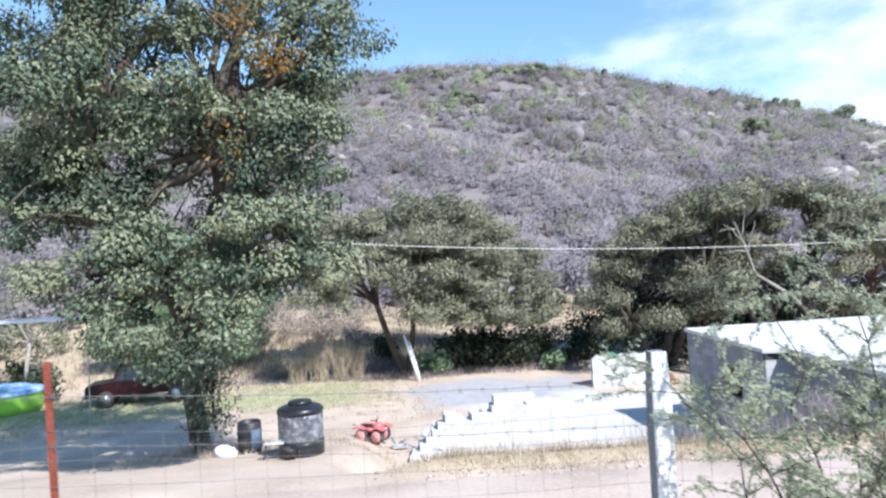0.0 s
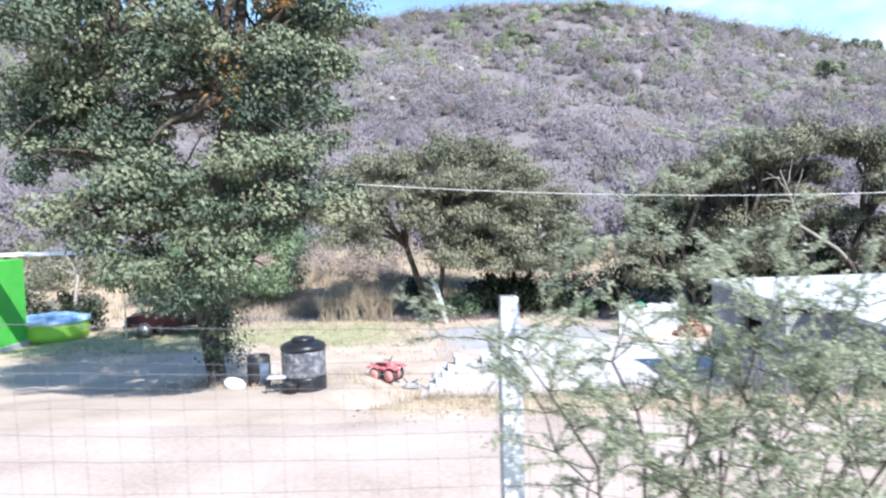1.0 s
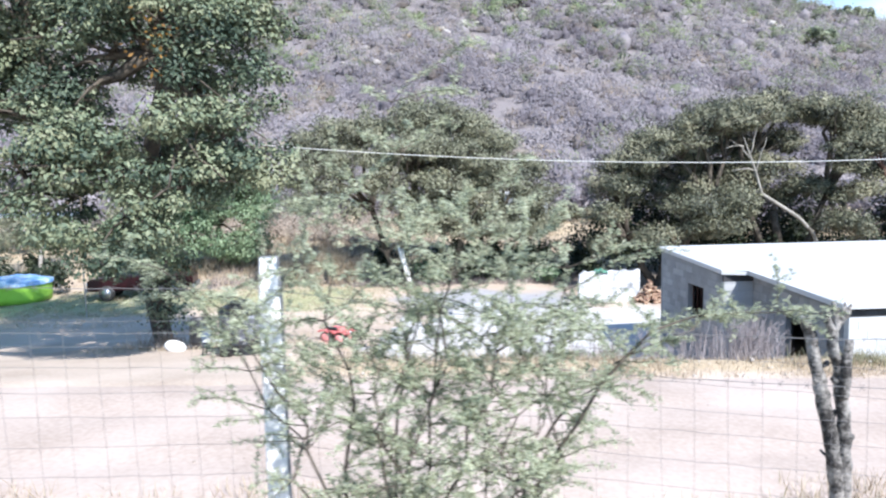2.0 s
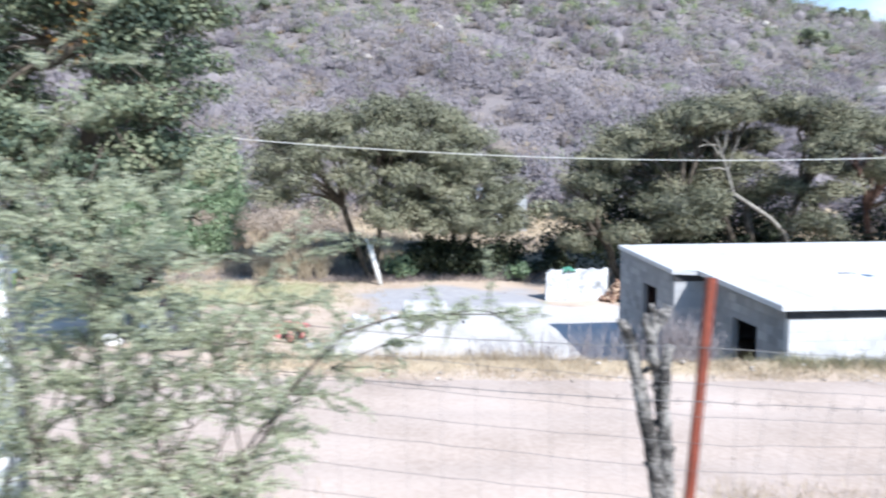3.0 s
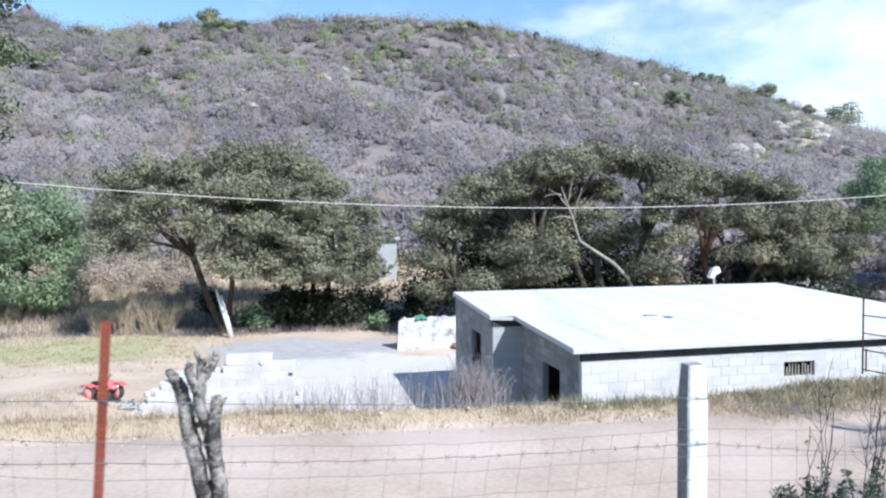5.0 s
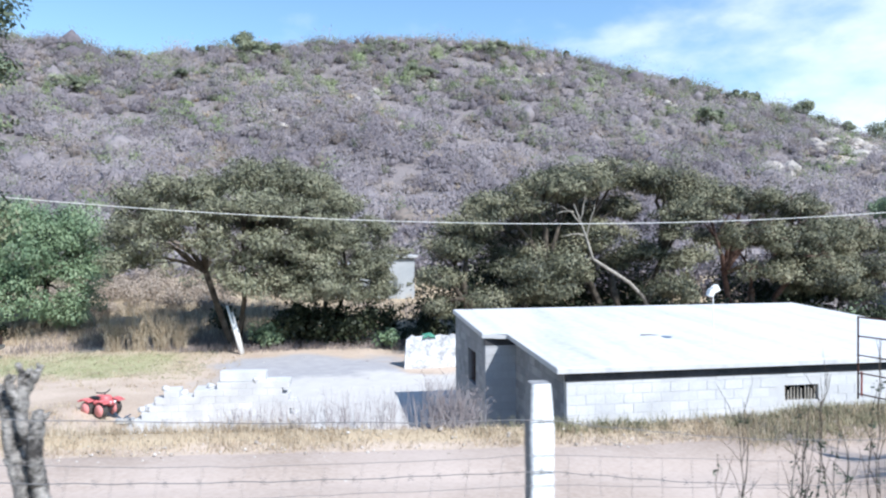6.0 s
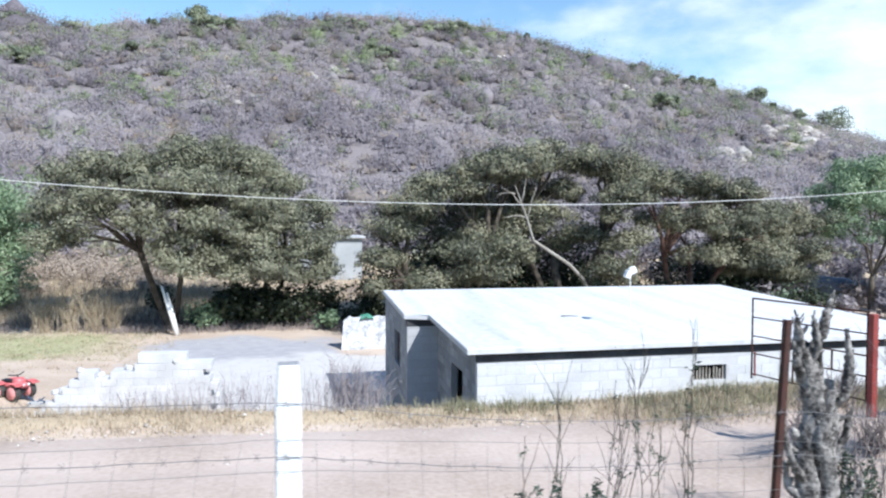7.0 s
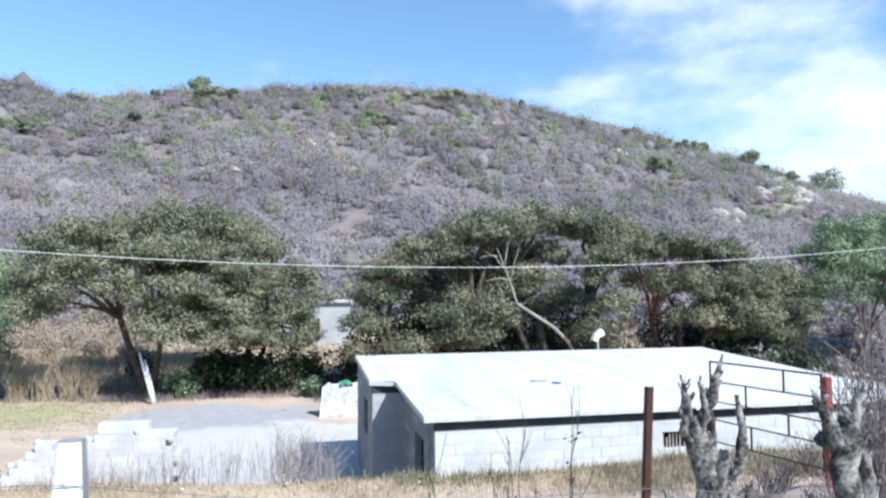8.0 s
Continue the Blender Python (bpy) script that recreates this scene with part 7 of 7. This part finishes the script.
for row in range(8):
    for depth in range(3):
        x = 0.2 if row % 2 else 0.0
        x += 0.05 * rnd.random()
        while x < 4.7:
            if row * 0.2 + 0.12 < stack_top(x) - 0.12 * depth * rnd.random():
                ob = new("block", BLK)
                ob.parent = stack
                loose = 3.0 if row * 0.2 + 0.45 > stack_top(x) else 0.6
                crack = depth == 0 and row < 3 and abs(x - 1.85 + row * 0.2) < 0.05
                ob.matrix_local = pose(x + 0.1, depth * 0.203 + rnd.uniform(-0.004, 0.004) * loose + (0.13 if crack else 0), row * 0.192 + 0.097, rnd.uniform(-0.3, 0.3) * loose, rnd.uniform(-0.3, 0.3) * loose, rnd.uniform(-0.5, 0.5) * loose)
            x += 0.398 + rnd.uniform(0, 0.003)
ob = new("block", solid_block("coping", 1.25, 0.4, 0.27, M_WHITEBLK))
ob.parent = stack
ob.matrix_local = pose(3.45, 0.15, 1.485, 0, 1, 0)
HALF = solid_block("broken_block", 0.17, 0.19, 0.14, M_WHITEBLK, 0.03)
for k in range(14):
    x = rnd.uniform(0.1, 4.6)
    ob = new("block", HALF)
    ob.parent = stack
    ob.matrix_local = pose(x + 0.1, rnd.uniform(-0.05, 0.4), math.floor((stack_top(x) - 0.12) / 0.2 + 1) * 0.192 + 0.05, rnd.uniform(-25, 25), rnd.uniform(-25, 25), rnd.uniform(0, 180))
for k in range(16):
    ob = new("block", BLK)
    ob.parent = stack
    ob.matrix_local = pose(rnd.uniform(0.35, 1.5), rnd.uniform(-0.45, -0.15), 0.09, rnd.uniform(-20, 20), rnd.uniform(-12, 12), rnd.uniform(0, 180))

# ---------- broken white wall panel, green sheet, brick heap ----------
panel = thing("broken_wall", (11.05, 28.0, hz(11.05, 28.0)), "broken piece of white plastered wall with grey stains", "wall piece")
rnd = random.Random(14)
bm = bmesh.new()
cols = 22
front, rear = [], []
for i in range(cols + 1):
    u = i / cols
    x = -1.35 + 2.65 * u
    top_z = 1.28 + 0.07 * noise.noise(Vector((u * 9, 0, 3))) + (0.06 if i % 5 in (1, 2) else 0) - 0.12 * (u < 0.06)
    col_f, col_r = [], []
    for k in range(9):
        z = top_z * k / 8
        bulge = 0.03 * noise.noise(Vector((x * 3, z * 3, 1)))
        col_f.append(bm.verts.new((x + 0.10 * z + 0.02 * noise.noise(Vector((x * 5, z * 7, 5))), bulge + 0.28 * z, z - 0.03)))
        col_r.append(bm.verts.new((x + 0.10 * z, 0.22 + 0.28 * z, z - 0.03)))
    front.append(col_f)
    rear.append(col_r)
for i in range(cols):
    for k in range(8):
        bm.faces.new((front[i][k], front[i + 1][k], front[i + 1][k + 1], front[i][k + 1]))
        bm.faces.new((rear[i][k], rear[i][k + 1], rear[i + 1][k + 1], rear[i + 1][k]))
    bm.faces.new((front[i][8], front[i + 1][8], rear[i + 1][8], rear[i][8]))
for i in (0, cols):
    for k in range(8):
        bm.faces.new((front[i][k], front[i][k + 1], rear[i][k + 1], rear[i][k]))
bmesh.ops.recalc_face_normals(bm, faces=bm.faces)
part("wall_slab", bm, M_STAINED, panel, "white plaster with grey smears")
bm = bmesh.new()
bmesh.ops.create_grid(bm, x_segments=14, y_segments=8, size=0.5)
for v in bm.verts:
    v.co = Vector((v.co.x * 0.55, v.co.y * 0.4, 0.10 * noise.noise(v.co * 5) - 0.25 * max(0, abs(v.co.x) - 0.2)))
r = bmesh.ops.extrude_face_region(bm, geom=list(bm.faces))
for v in [g for g in r["geom"] if isinstance(g, bmesh.types.BMVert)]:
    v.co.z += 0.06
sheet = part("green_sheet", bm, M_GREENTARP, None, smooth=True)
sheet.matrix_world = pose(10.75, 28.42, hz(11.05, 28.0) + 1.27, 10, 0, 8)
tagged(sheet, "crumpled green plastic sheet on top of the white blocks", "sheet")
heap = thing("brick_heap", (12.72, 27.8, hz(12.72, 27.8)), "loose heap of dusty orange-brown bricks beside the white blocks", "brick heap")
BR = solid_block("brick_mesh", 0.24, 0.12, 0.065, M_BRICK)
for k in range(150):
    q = rnd.random() ** 0.6
    a = rnd.uniform(0, 6.28)
    ob = new("brick", BR)
    ob.parent = heap
    ob.matrix_local = pose(0.7 * q * math.cos(a), 0.5 * q * math.sin(a), 0.05 + (1 - q) * 0.85 * rnd.uniform(0.35, 1), rnd.uniform(-40, 40), rnd.uniform(-40, 40), rnd.uniform(0, 180))

# ---------- red gate ----------
gate = thing("metal_gate", (15.8, 8.2, hz(15.8, 8.2)), "open tubular metal gate hung on a red post", "gate")
gz0 = hz(15.8, 8.2)
bm = bmesh.new()
box(bm, -0.045, 0.045, -0.045, 0.045, -0.3, 3.36 - gz0, 0.006)
for k in range(7):
    box(bm, -0.051, 0.051, -0.051, 0.051, 2.02 - gz0 + k * 0.19, 2.035 - gz0 + k * 0.19)
part("gate_post", bm, M_GATERED, gate, "bright red steel post", False)


def gate_pt(u, z):
    return Vector((-0.45 * u, 1.93 * u, z - gz0))


bars = [(3.38, 0.015, M_RUSTDARK), (3.07, 0.0125, M_RUSTDARK), (2.76, 0.0125, M_RUSTDARK), (2.47, 0.0125, M_RUSTDARK), (2.13, 0.0125, M_RUSTDARK)]
for z, r, m in bars:
    bm = bmesh.new()
    tube(bm, [gate_pt(0.03, z), gate_pt(1, z)], [r, r], 6)
    part("gate_bar", bm, m, gate)
for u, za, zb, m in ((1.0, 2.05, 3.39, M_RUSTDARK), (0.97, 2.1, 2.5, M_GATERED), (0.04, 2.1, 3.38, M_RUSTDARK), (0.66, 2.76, 3.07, M_RUSTDARK), (0.33, 3.07, 3.38, M_RUSTDARK), (0.62, 2.13, 2.47, M_RUSTDARK), (0.3, 2.47, 2.76, M_RUSTDARK)):
    bm = bmesh.new()
    tube(bm, [gate_pt(u, za), gate_pt(u, zb)], [0.016, 0.016], 6)
    part("gate_stile", bm, m, gate)


bm = bmesh.new()
tube(bm, [(0.22, -0.2, 1.95 - gz0), (2.6, -0.5, 1.93 - gz0)], [0.017, 0.017], 6)
part("side_rail", bm, M_GATERED, gate, "red side rail")
bm = bmesh.new()
tube(bm, [(0.24, -0.2, -0.05), (0.24, -0.2, 1.96 - gz0)], [0.018, 0.018], 6)
part("side_stile", bm, M_GATERED, gate, "red side upright")


# ---------- covered trailer at the foot of the slope ----------
TX, TY = 41.4, 37.3
trailer = thing("covered_trailer", (TX, TY, hz(TX, TY)), "dark blue-grey tarpaulin-covered trailer on the bare ground", "trailer", turn=-44)
bm = bmesh.new()
bmesh.ops.create_grid(bm, x_segments=22, y_segments=10, size=0.5)
for v in bm.verts:
    u, w = v.co.x * 2, v.co.y * 2
    hgt = 1.38 - 0.72 * max(abs(u) ** 9, abs(w) ** 7) + 0.10 * noise.noise(Vector((u * 2.2, w * 2, 1.5))) - 0.12 * u
    v.co = Vector((u * 1.65, w * 0.85, hgt))
r = bmesh.ops.extrude_face_region(bm, geom=list(bm.faces))
for v in [g for g in r["geom"] if isinstance(g, bmesh.types.BMVert)]:
    v.co = Vector((v.co.x * 0.97, v.co.y * 0.97, v.co.z - 0.05))
bmesh.ops.recalc_face_normals(bm, faces=bm.faces)
part("tarpaulin", bm, M_TARPDARK, trailer, "sagging blue-grey tarpaulin", True)
bm = bmesh.new()
box(bm, -1.58, 1.58, -0.8, 0.8, 0.40, 1.05, 0.02)
part("trailer_bed", bm, M_TARPDARK, trailer)
for x in (-0.75, 0.75):
    for y in (-0.72, 0.72):
        wheel(trailer, x, y, 0.3, 0.2, M_CHROME)
for k, (x, y, sx, sy, sz_) in enumerate(((TX + 2.2, TY - 2.4, 1.5, 1.2, 0.9), (TX - 1.9, TY + 2.2, 1.1, 1.0, 0.7))):
    boulder("soil_heap", (x, y, hz(x, y) - 0.15), (sx, sy, sz_), 90 + k, "grey heap of rubble and soil beside the covered trailer")

# ---------- far white house ----------
far = thing("white_house", (10.6, 46.0, hz(10.6, 46.0)), "small white plastered house half hidden by the trees", "house")
fz = hz(10.6, 46.0)
bm = bmesh.new()
box(bm, -1.2, 1.6, 0, 4.0, -0.5, 3.7 - fz)
part("house_wall", bm, M_PLASTER, far, "white plastered wall")
bm = bmesh.new()
box(bm, -4.3, -1.21, 0.4, 4.0, -0.5, 3.15 - fz)
part("side_wing", bm, M_PLASTER, far, "lower white plastered wing")
bm = bmesh.new()
box(bm, -4.5, -1.22, 0.2, 4.2, 3.15 - fz, 3.27 - fz, 0.01)
part("wing_roof", bm, M_CONC, far, "grey flat roof slab")
bm = bmesh.new()
box(bm, -1.4, 1.8, -0.25, 4.2, 3.7 - fz, 3.86 - fz, 0.01)
part("flat_roof", bm, M_CONC, far, "grey flat roof slab")
for x0, x1, z0_, z1_ in ((-0.95, -0.4, 0.9, 1.8),):
    bm = bmesh.new()
    box(bm, x0, x1, -0.02, 0.05, z0_, z1_)
    win = part("window" if z0_ else "door", bm, M_GLASS, far, "dark opening")
    bm = bmesh.new()
    for b in ((x0 - 0.06, x0, z0_, z1_), (x1, x1 + 0.06, z0_, z1_), (x0 - 0.06, x1 + 0.06, z1_, z1_ + 0.06)):
        box(bm, b[0], b[1], -0.04, 0.02, b[2], b[3])
    part("frame", bm, M_CONC, win)

# ---------- green building and canopy at the yard's edge ----------
shed = thing("green_building", (-17.3, 27.0, hz(-17.3, 27.0)), "bright green painted building with a thin white canopy", "building")
sz = hz(-17.3, 27.0)
bm = bmesh.new()
box(bm, -3.0, 1.1, 0, 3.5, -0.4, 3.45 - sz, 0.01)
part("green_wall", bm, M_GREENWALL, shed, "bright green painted wall")
bm = bmesh.new()
box(bm, -3.2, 6.9, -0.5, 0.7, 3.74 - sz, 3.84 - sz, 0.01)
part("canopy", bm, M_WHITE, shed, "thin white canopy roof")
for y in (0.5,):
    bm = bmesh.new()
    tube(bm, [(6.7, y, -0.2), (6.7, y, 3.76 - sz)], [0.025, 0.025], 8)
    part("canopy_post", bm, M_CHROME, shed, "thin steel post")
bm = bmesh.new()
box(bm, -3.05, 1.14, -0.04, 3.54, -0.3, 0.25, 0.008)
part("plinth", bm, M_PLASTER, shed, "pale plinth band")

pool = thing("lime_pool", (-15.9, 32.0, hz(-15.9, 32.0)), "lime green low plastic pool under a blue cover", "pool")
pool.scale = (0.95, 0.95, 0.95)
bm = bmesh.new()
lathe(bm, [(1.55, 0.0), (1.62, 0.3), (1.60, 0.9), (1.64, 0.98), (1.5, 0.98), (1.45, 0.2)], 32)
part("pool_wall", bm, M_LIME, pool, "lime green wall", True)
bm = bmesh.new()
bmesh.ops.create_circle(bm, cap_ends=False, segments=32, radius=1.68)
ring = list(bm.verts)
mid = [bm.verts.new((v.co.x * 0.6, v.co.y * 0.6, 0.16 + 0.08 * noise.noise(v.co * 2))) for v in ring]
top = bm.verts.new((0, 0, 0.2))
hem = [bm.verts.new((v.co.x * 1.0, v.co.y * 1.0, -0.16 - 0.06 * noise.noise(v.co * 3))) for v in ring]
for i in range(32):
    j = (i + 1) % 32
    bm.faces.new((ring[i], ring[j], mid[j], mid[i]))
    bm.faces.new((mid[i], mid[j], top))
    bm.faces.new((hem[i], hem[j], ring[j], ring[i]))
bmesh.ops.translate(bm, vec=(0, 0, 1.0), verts=bm.verts)
part("cover", bm, M_BLUETARP, pool, "crumpled blue cover", True)


# ---------- parked maroon pickup ----------
car = thing("pickup_truck", (-9.9, 31.8, hz(-9.9, 31.8)), "maroon pickup truck parked in the tree's shade", "truck", turn=8)
car.scale = (0.93, 0.95, 1.0)


def extrude_profile(bm, prof, y0, y1, inset=0.0):
    a = [bm.verts.new((x, y0 + (inset if z > 1.1 else 0), z)) for x, z in prof]
    b = [bm.verts.new((x, y1 - (inset if z > 1.1 else 0), z)) for x, z in prof]
    n = len(prof)
    bm.faces.new(list(reversed(a)))
    bm.faces.new(b)
    for i in range(n):
        bm.faces.new((a[i], a[(i + 1) % n], b[(i + 1) % n], b[i]))
    bmesh.ops.recalc_face_normals(bm, faces=bm.faces)


bm = bmesh.new()
extrude_profile(bm, [(-2.45, 0.45), (2.45, 0.45), (2.45, 1.0), (0.55, 1.05), (-1.3, 1.08), (-2.4, 0.98)], -0.85, 0.85)
bmesh.ops.bevel(bm, geom=list(bm.edges), offset=0.05, segments=2, affect="EDGES")
part("body", bm, M_TRUCK, car, "maroon body", False)
bm = bmesh.new()
extrude_profile(bm, [(-1.35, 1.05), (0.55, 1.05), (0.42, 1.66), (-0.75, 1.70)], -0.82, 0.82, 0.12)
bmesh.ops.bevel(bm, geom=list(bm.edges), offset=0.04, segments=2, affect="EDGES")
part("cab", bm, M_TRUCK, car, "maroon cab")
for name, quad_ in (("windshield", [(-1.29, -0.6, 1.14), (-1.29, 0.6, 1.14), (-0.82, 0.58, 1.63), (-0.82, -0.58, 1.63)]), ("side_window", [(-1.1, -0.785, 1.14), (0.4, -0.785, 1.14), (0.32, -0.715, 1.58), (-0.7, -0.715, 1.60)])):
    bm = bmesh.new()
    q = [bm.verts.new(p) for p in quad_]
    f = bm.faces.new(q)
    bmesh.ops.recalc_face_normals(bm, faces=bm.faces)
    r = bmesh.ops.extrude_face_region(bm, geom=[f])
    off = Vector((-0.03, 0, 0.02)) if name == "windshield" else Vector((0, -0.03, 0))
    bmesh.ops.translate(bm, vec=off, verts=[g for g in r["geom"] if isinstance(g, bmesh.types.BMVert)])
    part(name, bm, M_GLASS, car, "dark glass")
for x in (-1.55, 1.5):
    for y in (-0.78, 0.78):
        wheel(car, x, y, 0.36, 0.22, M_CHROME, 0.6)
for x in (-2.48, 2.48):
    bm = bmesh.new()
    box(bm, x - 0.06, x + 0.06, -0.86, 0.86, 0.42, 0.60, 0.03)
    part("bumper", bm, M_CHROME, car, "dull steel bumper")
for y in (-0.62, 0.62):
    bm = bmesh.new()
    box(bm, -2.47, -2.40, y - 0.16, y + 0.16, 0.70, 0.86, 0.02)
    part("headlight", bm, M_WHITE, car, "clear headlight")

# ---------- blocks of the house walls ----------
for (w, top), along, fixed, a0, a1, openings, outward, z_from in walls:
    lay_blocks(w, along, fixed, a0, a1, top, openings, outward, z_from)
